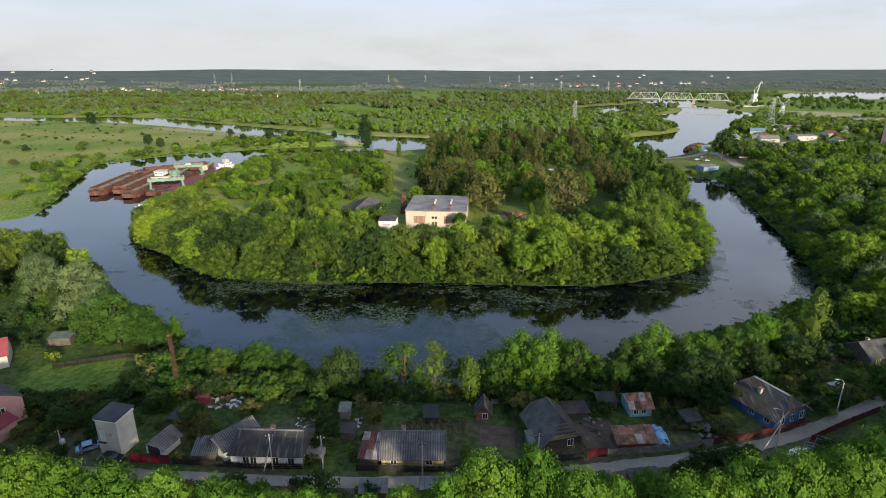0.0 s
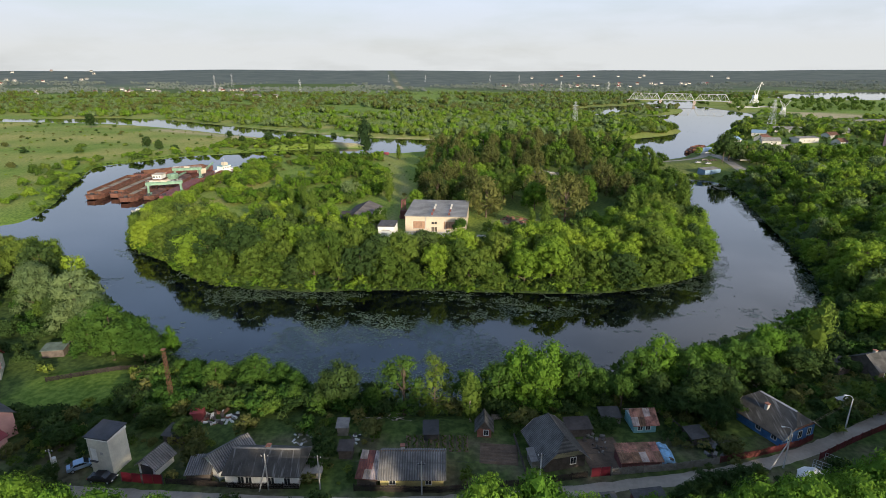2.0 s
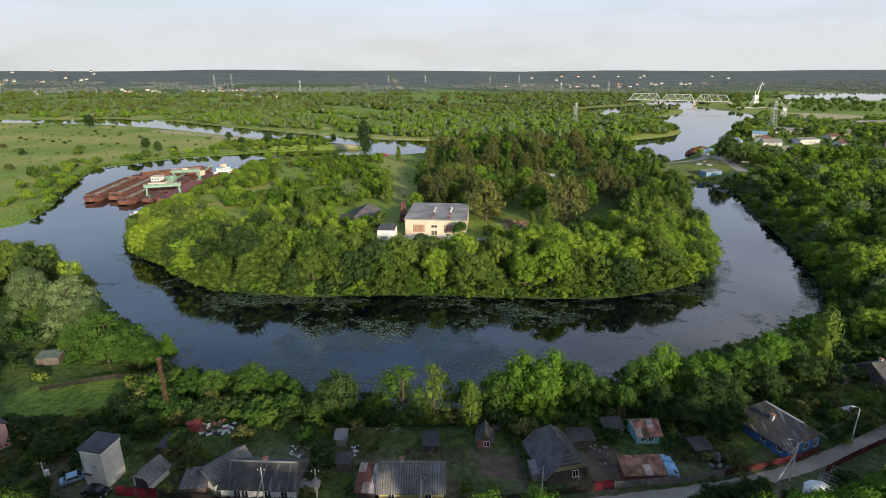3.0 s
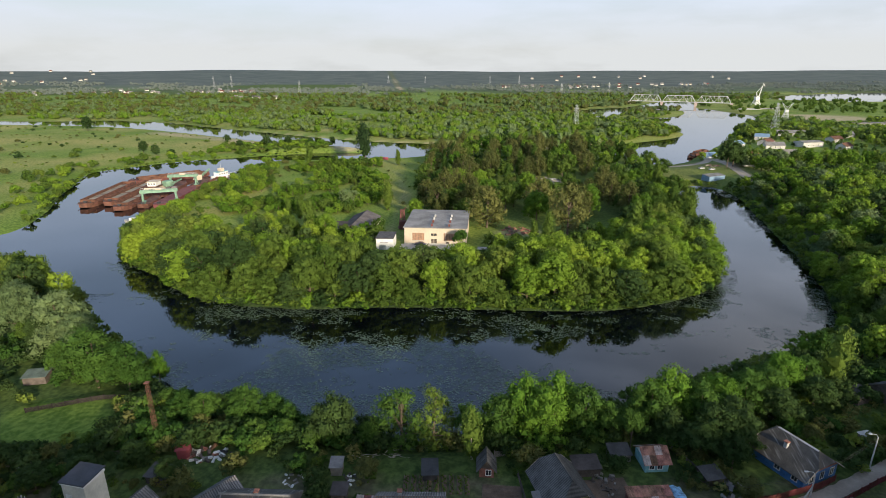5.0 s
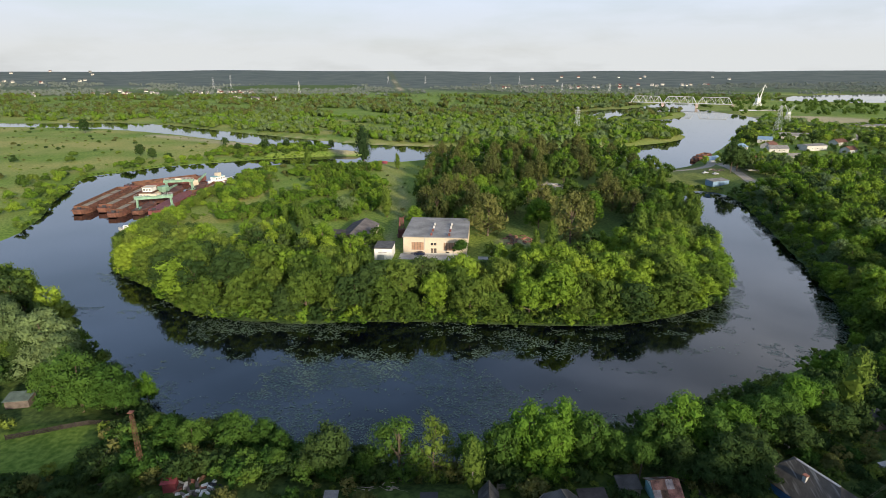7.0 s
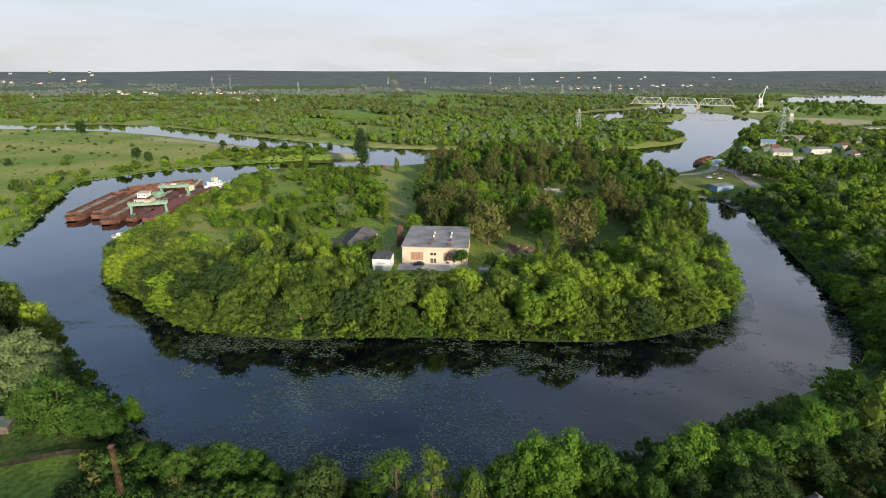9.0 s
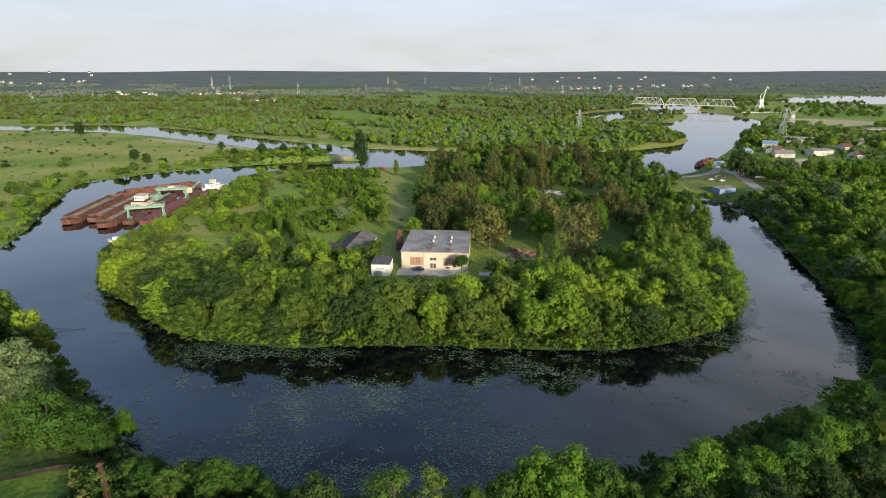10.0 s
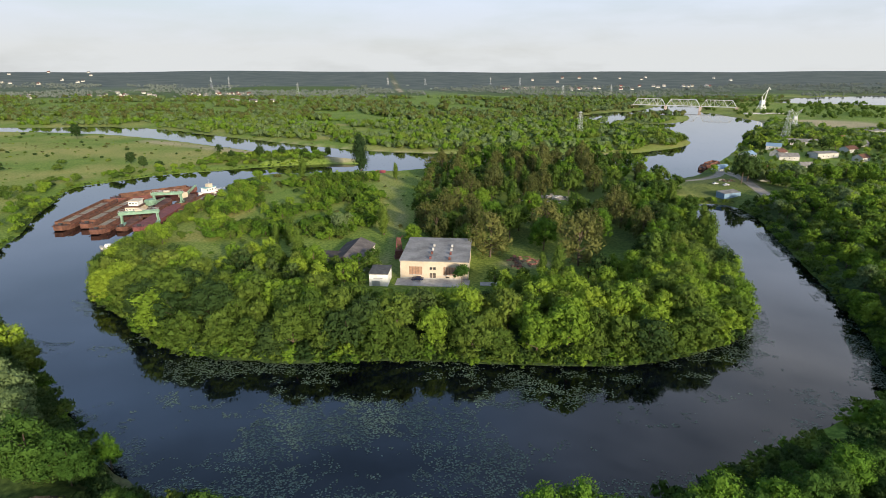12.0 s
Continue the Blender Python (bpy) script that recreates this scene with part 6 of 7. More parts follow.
fence("old board fence between gardens", [(12.8, 74), (12.0, 84)], 1.2, M_WOOD)
fence("old board fence between gardens", [(39.5, 92), (44.5, 80)], 1.0, M_WOOD)
for a, b, l in (((-50.8, 71.9), (-47.4, 71.5), "dark red metal gate by the garage"), ((23.1, 73.4), (26.3, 73.8), "crimson metal yard gate"), ((-47.2, 71.4), (-44.0, 71.3), "dark red gate leaf at the lane")):
    g = thing("gate", l, "gate")
    z = ground_z(*a)
    L = math.hypot(b[0] - a[0], b[1] - a[1])
    g.matrix_world = pose(a[0], a[1], z, 0, 0, math.degrees(math.atan2(b[1] - a[1], b[0] - a[0])))
    for k in (0, 1):
        part("leaf", boxed(0.05 + k * L / 2, (k + 1) * L / 2 - 0.03, -0.03, 0.03, 0.1, 1.85, bevel=0.02), M_GATE_RED, g)
    for k in (0, 1):
        part("post", boxed(k * L - 0.07, k * L + 0.07, -0.07, 0.07, -0.4, 2.0), M_STEEL_DARK, g)


def pole(label, x, y, h, lamp=False, strut=None, name="utility_pole"):
    p = thing(name, label, "pole", at(x, y), "poles along the lane")
    part("mast", barred((0, 0, -0.5), (0, 0, h), 0.14, 8, 0.09), M_CONCRETE, p)
    if strut:
        part("strut", barred((strut[0], strut[1], -0.4), (0, 0, h * 0.72), 0.11, 6, 0.09), M_CONCRETE, p)
    if lamp:
        part("arm", bar(barred((0, 0, h), (-0.5, -0.1, h + 0.6), 0.045, 6), (-0.5, -0.1, h + 0.6), (-1.5, -0.3, h + 0.9), 0.04, 6), M_STEEL, p)
        part("lamp_head", boxed(-2.0, -1.4, -0.45, -0.18, h + 0.84, h + 0.98, bevel=0.03), M_STEEL, p)
    else:
        part("crossarm", boxed(-0.6, 0.6, -0.05, 0.05, h - 0.5, h - 0.4), M_STEEL_DARK, p)
        for q in (-0.5, 0.0, 0.5):
            part("insulator", barred((q, 0, h - 0.4), (q, 0, h - 0.22), 0.045, 6), M_WHITE, p)
    return p


POLES = [(-62.5, 73.5, 5.0), (-27.2, 70.1, 6.6), (-19.3, 70.3, 6.2), (-3.6, 69.4, 6.0), (14.5, 70.7, 6.8), (54.9, 75.6, 7.2), (70.7, 84.4, 7.2)]
pole("short leaning concrete pole beside the tower", *POLES[0])
pole("concrete utility pole with a raking strut", *POLES[1], strut=(-1.4, -0.4))
pole("pale concrete utility pole in a garden", *POLES[2])
pole("thin pale utility pole by the fence", *POLES[3])
pole("pale concrete utility pole beside the lane", *POLES[4])
pole("concrete street lamp with a raking strut", *POLES[5], lamp=True, strut=(-2.6, -0.5), name="street_lamp")
pole("concrete street lamp at the road bend", *POLES[6], lamp=True, name="street_lamp")
wires = thing("overhead_wires", "thin dark overhead wires between the poles", "wires")
for a, b in zip(POLES[1:-1], POLES[2:]):
    for off in (-0.5, 0.5):
        bm = bmesh.new()
        A, B = Vector((a[0], a[1] + off * 0.3, ground_z(a[0], a[1]) + a[2] - 0.25)), Vector((b[0], b[1] + off * 0.3, ground_z(b[0], b[1]) + b[2] - 0.25))
        last = A
        for k in range(1, 9):
            u = k / 8
            q = A.lerp(B, u)
            q.z -= 4 * u * (1 - u) * (A - B).length * 0.02
            bar(bm, last, q, 0.015, 3)
            last = q
        part("wire", bm, M_STEEL_DARK, wires)


def lattice(bm, base, top, h, bays, r, z0=0.0):
    """A four-legged lattice column with crossed bracing."""
    def c(k, z):
        s = base + (top - base) * (z / h)
        return Vector(((-s, s, s, -s)[k], (-s, -s, s, s)[k], z0 + z))
    for k in range(4):
        bar(bm, c(k, 0), c(k, h), r)
    zs = np.linspace(0, h, bays + 1)
    for i in range(bays):
        for k in range(4):
            bar(bm, c(k, zs[i]), c((k + 1) % 4, zs[i + 1]), r * 0.6, 3)
            bar(bm, c((k + 1) % 4, zs[i]), c(k, zs[i + 1]), r * 0.6, 3)
            bar(bm, c(k, zs[i + 1]), c((k + 1) % 4, zs[i + 1]), r * 0.6, 3)
    return bm


mast = thing("lattice_mast", "slim rust-red lattice mast with guy wires", "mast", at(-52.0, 91.6))
part("lattice", lattice(bmesh.new(), 0.34, 0.22, 12.0, 9, 0.03), M_RUST, mast)
part("top_plate", boxed(-0.4, 0.4, -0.4, 0.4, 12.4, 12.5), M_RUST, mast)
for dx, dy in ((-8, -9), (9, -6), (-5, 9)):
    part("guy_wire", barred((0, 0, 11.5), (dx, dy, 0.2), 0.008, 3), M_STEEL_DARK, mast)


def rubble(label, x, y, r, n, mats, name="junk_heap", size=0.5, category="junk"):
    """A heap of boards, sheets and blocks, each its own piece."""
    t = thing(name, label, category, at(x, y))
    for i in range(n):
        a, q = RNG.uniform(0, 6.28), r * math.sqrt(RNG.uniform(0, 1))
        px, py = q * math.cos(a), q * math.sin(a)
        s = size * RNG.uniform(0.5, 1.6)
        b = boxed(-s, s, -s * RNG.uniform(0.15, 0.7), s * 0.4, -0.1, RNG.uniform(0.06, 0.5) * size * 1.6, bevel=0.02)
        o = part(("board", "sheet", "block")[i % 3], b, mats[i % len(mats)], t)
        o.matrix_local = pose(px, py, 0.25 * (1 - q / r) * RNG.uniform(0, 2), RNG.uniform(-14, 14), RNG.uniform(-14, 14), RNG.uniform(0, 360))
    return t


rubble("heap of pale scrap boards and sheets", -42.6, 88.4, 2.4, 26, (M_WOOD_PALE, M_WHITE, M_PINK_SHEET, M_WOOD))
rubble("heap of old boards and scrap metal", -46.2, 84.0, 2.2, 24, (M_WOOD, M_WOOD_PALE, M_WHITE, M_ASBESTOS))
rubble("heap of scrap wood beside the red fence", 45.8, 80.4, 2.6, 30, (M_WOOD, M_STEEL_DARK, M_WOOD_PALE, M_ASBESTOS))
rubble("scattered scrap on the lawn", -38.6, 87.8, 1.8, 14, (M_WOOD_PALE, M_WHITE, M_STEEL_DARK))
rubble("pile of orange bricks in the garden", -35.2, 86.4, 0.9, 12, (M_PINK_SHEET, M_BRICK), size=0.35, category="bricks", name="brick_pile")
rubble("pale plastic sheeting and pots in the garden", -24.6, 83.2, 2.4, 18, (M_WHITE, M_WOOD_PALE), size=0.3)
rubble("clutter of pots and crates in the garden", -15.8, 82.4, 1.6, 16, (M_WHITE, M_WOOD, M_STEEL_DARK), size=0.28)
rubble("white sheets and planks by the pink house", -73.4, 86.4, 2.6, 18, (M_WHITE, M_CONCRETE, M_WOOD_PALE), size=0.6)
rubble("scrap and firewood beside the house", 26.4, 80.2, 1.2, 14, (M_WOOD, M_WOOD, M_WOOD_PALE), size=0.26)
rubble("old crates beside the gabled house", 26.0, 83.2, 2.4, 18, (M_WOOD, M_WOOD_PALE), size=0.45)
rubble("stack of poles under the trees", 64.6, 100.0, 1.6, 12, (M_WOOD_PALE, M_CONCRETE), size=0.5)

# fallen branches
dead = thing("fallen_branches", "bare grey fallen branches on the grass", "branch", at(-11.4, 89.2))
for i in range(9):
    bm = bmesh.new()
    p = Vector((RNG.uniform(-3, 3), RNG.uniform(-0.8, 0.8), 0.15))
    for k in range(4):
        q = p + Vector((RNG.uniform(0.4, 1.0) * (1 if i % 2 else -1), RNG.uniform(-0.4, 0.4), RNG.uniform(-0.1, 0.35)))
        bar(bm, p, q, 0.11 - 0.02 * k, 5, 0.09 - 0.02 * k)
        p = q
    part("branch", bm, M_BARK_PALE, dead)

# garden beds: rows of dark soil with plants
for k in range(9):
    x = -6.5 + 1.25 * k
    bed = thing("garden_bed", "narrow bed of dark soil with green rows", "garden bed", at(x, 81.6, 0), "vegetable beds")
    part("soil", boxed(-0.42, 0.42, -2.2, 2.2, -0.2, 0.14, bevel=0.06), M_SOIL, bed)
    c = np.stack([RNG.uniform(-0.3, 0.3, 12), np.linspace(-2, 2, 12), np.full(12, 0.25)], 1)
    me = crown_mesh("foliage", c, np.full((12, 3), 0.22), 90, 0.12, RNG, 0.7)
    me.materials.append(LEAF["mid"])
    tagged(mesh_part("foliage", me, None, bed), kind="stuff")
plot = thing("garden_plot", "bare dug garden plot of dark soil", "garden bed", at(9.0, 79.0, -5))
part("soil", boxed(-3.2, 3.2, -2.6, 2.6, -0.25, 0.1, bevel=0.08), M_SOIL, plot)
for k in range(6):
    part("furrow", boxed(-3.0, 3.0, -2.4 + k * 0.85, -2.0 + k * 0.85, 0.02, 0.2, bevel=0.08), M_SOIL, plot)
yard = slab((-3.4, -4.5, 0.1), (3.4, -4.5, 0.1), (3.4, 4.5, 0.1), (-3.4, 4.5, 0.1), 0.4)
tagged(part("yard", yard, M_SOIL), "trodden earth yard between house and shed", "yard", kind="structure").matrix_world = at(26.6, 78.6, 6)
for x, y, s in ((-59.5, 99.0, 0.5), (-72, 84.6, 0.6), (-64.5, 76.2, 0.7)):
    b = bmesh.new()
    bmesh.ops.create_cone(b, cap_ends=True, segments=12, radius1=s * 0.6, radius2=s * 0.6, depth=s * 1.6, matrix=Matrix.Translation((0, 0, s * 0.8)))
    tagged(part("barrel", b, M_STEEL_DARK if s == 0.5 else M_WHITE), "steel water barrel in the garden", "barrel").matrix_world = at(x, y)

# --- the peninsula's buildings
MB = pose(-16.2, 213.2, 3.55, 0, 0, -4.5)
hall = thing("workshop_building", "cream two-storey workshop with a flat grey roof", "building", MB)
BL, BW, BH = 24.2, 27.5, 6.6
part("wall", boxed(0, BL, 0, 0.4, -1, BH), M_CREAM, hall)
part("wall", boxed(0, BL, BW - 0.4, BW, -1, BH), M_CREAM, hall)
part("wall", boxed(0, 0.4, 0.4, BW - 0.4, -1, BH), M_CREAM, hall)
part("wall", boxed(BL - 0.4, BL, 0.4, BW - 0.4, -1, BH), M_CREAM, hall)
for i in range(4):
    for j in range(6):
        a, b = -0.3 + i * (BL + 0.6) / 4, -0.3 + (i + 1) * (BL + 0.6) / 4 - 0.03
        c, d = -0.4 + j * (BW + 0.8) / 6, -0.4 + (j + 1) * (BW + 0.8) / 6 - 0.03
        part("roof_panel", boxed(a, b, c, d, BH, BH + 0.28 + 0.02 * RNG.uniform()), M_FELT, hall)
part("plinth", boxed(-0.06, BL + 0.06, -0.08, -0.02, -0.6, 0.5), M_CONCRETE, hall)
M_BRICKED = material("bricked_up_opening", (0.33, 0.2, 0.13), 0.9, noise_scale=0.9, spread=0.3, bump=0.02)
for x0, x1 in ((3.2, 7.8), (15.4, 19.8)):
    w = part("window", boxed(x0, x1, -0.04, 0.1, 1.6, 4.6), M_BRICKED, hall, "large opening filled in with brick")
    for k in range(1, 4):
        part("frame_bar", boxed(x0 + (x1 - x0) * k / 4 - 0.05, x0 + (x1 - x0) * k / 4 + 0.05, -0.07, -0.035, 1.6, 4.6), M_WOOD, w)
    part("sill", boxed(x0 - 0.1, x1 + 0.1, -0.15, -0.02, 1.48, 1.6), M_CONCRETE, w)
for x in (11.0, 12.2):
    window(hall, x, 0.0, 4.0, 0.8, 0.8, 0, M_WOOD)
    part("door", boxed(x - 0.5, x + 0.5, -0.05, 0.1, 0, 2.3), M_WOOD, hall)
part("door", boxed(16.2, 17.6, -0.05, 0.1, 0, 1.1), M_FELT_DARK, hall, "small dark hatch")
for y0 in (2.0, 7.5, 12.0, 16.5):
    for x in (10.6, 17.4):
        q = part("vent_box", boxed(x - 0.35, x + 0.35, y0 - 0.5, y0 + 0.5, BH + 0.28, BH + 1.2, bevel=0.04), M_RUST_RED if y0 < 10 else M_CONCRETE, hall)
for k in range(4):
    part("downpipe", barred((0.3 + k * 7.86, -0.1, 0), (0.3 + k * 7.86, -0.1, BH), 0.07, 6), M_STEEL, hall)

terrace = thing("concrete_terrace", "raised pale concrete terrace before the workshop", "terrace", MB)
for k in range(6):
    part("slab", boxed(-1.0 + k * 4.3, 3.26 + k * 4.3, -7.0, -0.4, -0.5, 0.12), M_CONCRETE, terrace)
part("retaining_wall", boxed(-1.0, 24.8, -7.5, -7.0, -3.0, -0.05), M_ASBESTOS_DARK, terrace)
car("dark blue car parked on the terrace", MB @ pose(6.4, -1.9, 0.12, 0, 0, 180), car_paint("dark_blue_paint", (0.015, 0.025, 0.07)))
tagged(part("concrete_ramp", boxed(-1.5, 4.5, -1.6, 1.6, -0.6, 0.15, bevel=0.03), M_CONCRETE), "concrete slab beside the workshop", "slab").matrix_world = pose(13.5, 208, 3.4, 0, 0, -5)

white = thing("white_kiosk", "white rendered substation kiosk with a pale flat roof", "kiosk", pose(-22.8, 209.5, 3.2, 0, 0, -3))
part("wall", boxed(-3.2, 3.2, -4.4, 4.4, -1, 4.8, bevel=0.03), M_WHITE, white)
part("roof", boxed(-3.4, 3.4, -4.6, 4.6, 4.8, 5.1, bevel=0.04), M_ASBESTOS_DARK, white)
part("door", boxed(-2.2, 0.4, -4.46, -4.38, 0, 2.4), M_STEEL, white)
part("vent_band", boxed(-1.8, 1.4, -4.45, -4.38, 3.2, 3.6), M_CONCRETE, white)

house("barn", "long dark barn with pale board walls", pose(-36.4, 234.0, 3.4, 0, 0, 83), 24, 11.5, 3.0, 5.4, M_TOWER, material("brown_grey_roofing", (0.13, 0.115, 0.11), 0.9, noise_scale=0.3, spread=0.4, bump=0.01), back_roof=M_FELT_DARK, gable=M_WOOD, windows=(("f", -6, 1.8, 1.4, 1.2), ("f", 0, 1.8, 1.4, 1.2), ("f", 6, 1.8, 1.4, 1.2)), category="barn")
lean_to("shed", "dark lean-to with a tarred roof beside the barn", pose(-44.0, 226.5, 3.4, 0, 0, -8), 9, 13, 2.6, 3.8, M_WOOD, M_FELT_DARK, sheets=False)
house("outhouse", "brown board outhouse among shrubs", pose(-47.6, 213.5, 3.4, 0, 0, 12), 4.2, 3.6, 2.4, 3.8, M_BRICK, M_WOOD, category="hut")
tagged(part("white_tank", boxed(-0.9, 0.9, -0.9, 0.9, -0.3, 1.4, bevel=0.1), M_WHITE), "white tank on the grass", "tank").matrix_world = pose(-30.6, 219.0, 3.3)
rig = thing("rusty_derrick", "rust-red scrap derrick beside the workshop", "derrick", pose(-18.6, 236.5, 3.4, 0, 0, 10))
part("frame", lattice(bmesh.new(), 1.4, 0.7, 8.0, 5, 0.16), M_RUST_RED, rig)
part("cabin", boxed(-1.6, 1.6, -2.2, -0.2, 0.3, 3.4, bevel=0.08), M_RUST_RED, rig)
part("boom", bar(bmesh.new(), (0, 0, 7.5), (1.5, -1.5, 9.2), 0.2), M_RUST_RED, rig)
part("drum", barred((-1.2, 1.2, 1.0), (1.2, 1.2, 1.0), 0.8, 12), M_RUST, rig)
part("skid", boxed(-1.9, 1.9, -2.5, 2.5, -0.4, 0.3), M_RUST, rig)
rubble("strewn reddish brick rubble in a clearing", 30.5, 230, 7.5, 45, (M_BRICK, M_SOIL, M_PINK_SHEET), name="brick_rubble", size=0.8, category="rubble")
rubble("broken concrete slabs of an old foundation", 63, 338, 9, 30, (M_CONCRETE, M_ASBESTOS, M_WOOD_PALE), name="concrete_ruin", size=1.6, category="ruin")
rubble("broken concrete slabs in the grove", 44, 332, 4, 10, (M_BRICK, M_CONCRETE), name="concrete_ruin", size=1.2, category="ruin")
house("boat_house", "little red-roofed boat shed by the landing", pose(-47, 424, 1.4, 0, 0, 5), 6, 4, 2.2, 3.4, M_WHITE, M_RED, category="shed")


# --- barges and the dredger


def hull(L, W, H, sheer=0.5):
    """An open barge hull from -L/2 to L/2 with raked, rounded ends; draws 0.5 m."""
    bm = bmesh.new()
    rows = []
    n = 18
    for i in range(n + 1):
        u = i / n
        x = -L / 2 + L * u
        e = min(u, 1 - u) * n
        k = min(1.0, 0.45 + 0.275 * e) if e < 2 else 1.0
        top = H + sheer * max(0, 1 - e / 3)
        bot = -0.5 + 1.0 * max(0, 1 - e / 1.5)
        w = W / 2 * k
        rows.append([bm.verts.new(p) for p in ((x, -w, top), (x, -w * 0.94, bot), (x, w * 0.94, bot), (x, w, top))])
    for a, b in zip(rows[:-1], rows[1:]):
        for k in range(3):
            bm.faces.new((a[k], b[k], b[k + 1], a[k + 1]))
    bm.faces.new(rows[0])
    bm.faces.new(rows[-1][::-1])
    for a, b in zip(rows[:-1], rows[1:]):  # deck
        bm.faces.new((a[3], b[3], b[0], a[0]))
    bmesh.ops.recalc_face_normals(bm, faces=bm.faces)
    return bm


def barge(label, a, b, W, H, cargo=True, mat=None, name="barge"):
    a, b = Vector((*a, 0)), Vector((*b, 0))
    L = (b - a).length
    m = pose((a.x + b.x) / 2, (a.y + b.y) / 2, 0, 0, 0, math.degrees(math.atan2(b.y - a.y, b.x - a.x)))
    t = thing(name, label, "barge", m, "moored barges")
    mat = mat or M_RUST
    part("hull", hull(L, W, H), mat, t)
    if cargo:
        x0, x1, w = -L / 2 + 5, L / 2 - 5, W / 2 - 1.0
        part("cargo", boxed(x0, x1, -w, w, H - 0.1, H + 0.12, bevel=0.05), M_CARGO, t, "grey-brown silt in the hold")
        for s in (-1, 1):
            part("coaming", boxed(x0 - 0.2, x1 + 0.2, s * w - 0.14, s * w + 0.14, H, H + 1.5), M_RUST, t)
            part("end_coaming", boxed(s * (x1 + 0.1) - 0.12, s * (x1 + 0.1) + 0.12, -w, w, H, H + 1.5), M_RUST, t)
        for k in range(2):
            part("cross_beam", boxed(x0 + (x1 - x0) * (k + 1) / 3 - 0.1, x0 + (x1 - x0) * (k + 1) / 3 + 0.1, -w, w, H + 0.7, H + 0.95), M_RUST, t)
    for s in (-1, 1):
        for e in (-1, 1):
            part("bollard", barred((e * (L / 2 - 2.2), s * (W / 2 - 1.6), H + 0.1), (e * (L / 2 - 2.2), s * (W / 2 - 1.6), H + 1.0), 0.22, 8), M_STEEL_DARK, t)
        part("rubbing_strake", boxed(-L / 2 + 3, L / 2 - 3, s * (W / 2) - 0.06, s * (W / 2) + 0.06, H - 0.7, H - 0.4), M_RUST_RED, t)
    part("winch", bar(boxed(-L / 2 + 2.2, -L / 2 + 3.4, -0.6, 0.6, H, H + 0.9, bevel=0.1), (-L / 2 + 2.8, -0.9, H + 1.0), (-L / 2 + 2.8, 0.9, H + 1.0), 0.35, 8), M_STEEL_DARK, t)
    return t


barge("long rusty cargo barge with an open silted hold", (-186.5, 283), (-192.5, 341), 9.0, 2.2)
barge("long rusty cargo barge with an open silted hold", (-176.2, 287), (-180.5, 345), 9.0, 2.2)
barge("rusty barge with a littered deck", (-165.5, 277), (-169.5, 332), 8.5, 2.0)
barge("dark red empty barge moored crosswise", (-196, 344), (-160, 376), 8.5, 2.4, mat=M_RUST_RED)
barge("dark rust-red barge beside the bank", (-140, 310), (-143, 358), 7.0, 2.0, cargo=True)
barge("pinkish rusted pontoon under the gantry", (-148, 282), (-150.5, 330), 8.0, 2.0, cargo=False, mat=M_RUST_RED, name="pontoon")
barge("short dark pontoon beside the dredger", (-157, 283), (-158.5, 304), 6.0, 1.8, cargo=False, name="pontoon")


def portal(label, m, span, h):
    """A green portal gantry on paired legs."""
    t = thing("gantry", label, "gantry", m)
    for s in (-1, 1):
        for d in (-1.6, 1.6):
            part("leg", bar(bmesh.new(), (s * span / 2 * 1.05, d * 1.2, 0), (s * span / 2, d * 0.7, h), 0.42), M_GREEN, t)
        part("leg_brace", bar(bar(bmesh.new(), (s * span / 2, -1.8, 1.0), (s * span / 2, 1.2, h - 0.5), 0.18), (s * span / 2, 1.8, 1.0), (s * span / 2, -1.2, h - 0.5), 0.18), M_GREEN, t)
        part("foot", boxed(s * span / 2 - 1.0, s * span / 2 + 1.0, -2.6, 2.6, -0.1, 0.6, bevel=0.06), M_GREEN, t)
    for d in (-1.2, 1.2):
        part("girder", boxed(-span / 2 - 1.2, span / 2 + 1.2, d - 0.35, d + 0.35, h - 0.6, h + 0.7, bevel=0.04), M_GREEN, t)
    for k in range(7):
        x = -span / 2 + span * k / 6
        part("tie", boxed(x - 0.15, x + 0.15, -0.85, 0.85, h, h + 0.3), M_GREEN, t)
    for d in (-1.5, 1.5):
        part("handrail", boxed(-span / 2 - 1, span / 2 + 1, d - 0.04, d + 0.04, h + 1.5, h + 1.58), M_STEEL, t)
        for k in range(9):
            x = -span / 2 - 1 + (span + 2) * k / 8
            part("stanchion", boxed(x - 0.04, x + 0.04, d - 0.04, d + 0.04, h + 0.7, h + 1.5), M_STEEL, t)
    part("trolley", boxed(-1.5, 1.5, -1.0, 1.0, h + 0.75, h + 1.7, bevel=0.1), M_CREAM, t)
    return t


portal("faded green steel gantry over the pontoons", pose(-150.5, 291, 2.0, 0, 0, 20), 15.5, 5.6)
portal("faded green steel gantry over the pontoons", pose(-157.5, 334, 2.0, 0, 0, 12), 14, 5.6)
cab = thing("deckhouse", "cream deckhouse with a rusty upper deck", "deckhouse", pose(-166.2, 318, 2.1, 0, 0, 4))
part("wall", boxed(-3.6, 3.6, -6.5, 6.5, 0, 3.0, bevel=0.05), M_CREAM, cab)
part("upper_wall", boxed(-2.4, 2.4, -4.5, 2.0, 3.2, 5.6, bevel=0.05), M_WHITE, cab)
part("deck", boxed(-4.2, 4.2, -7.2, 7.2, 3.0, 3.2), M_RUST, cab)
part("roof", boxed(-2.9, 2.9, -5.0, 2.5, 5.6, 5.8), M_CREAM, cab)
for k in range(4):
    window(cab, -2.6 + k * 1.7, -6.5, 1.7, 0.8, 0.9, 0, M_WHITE)
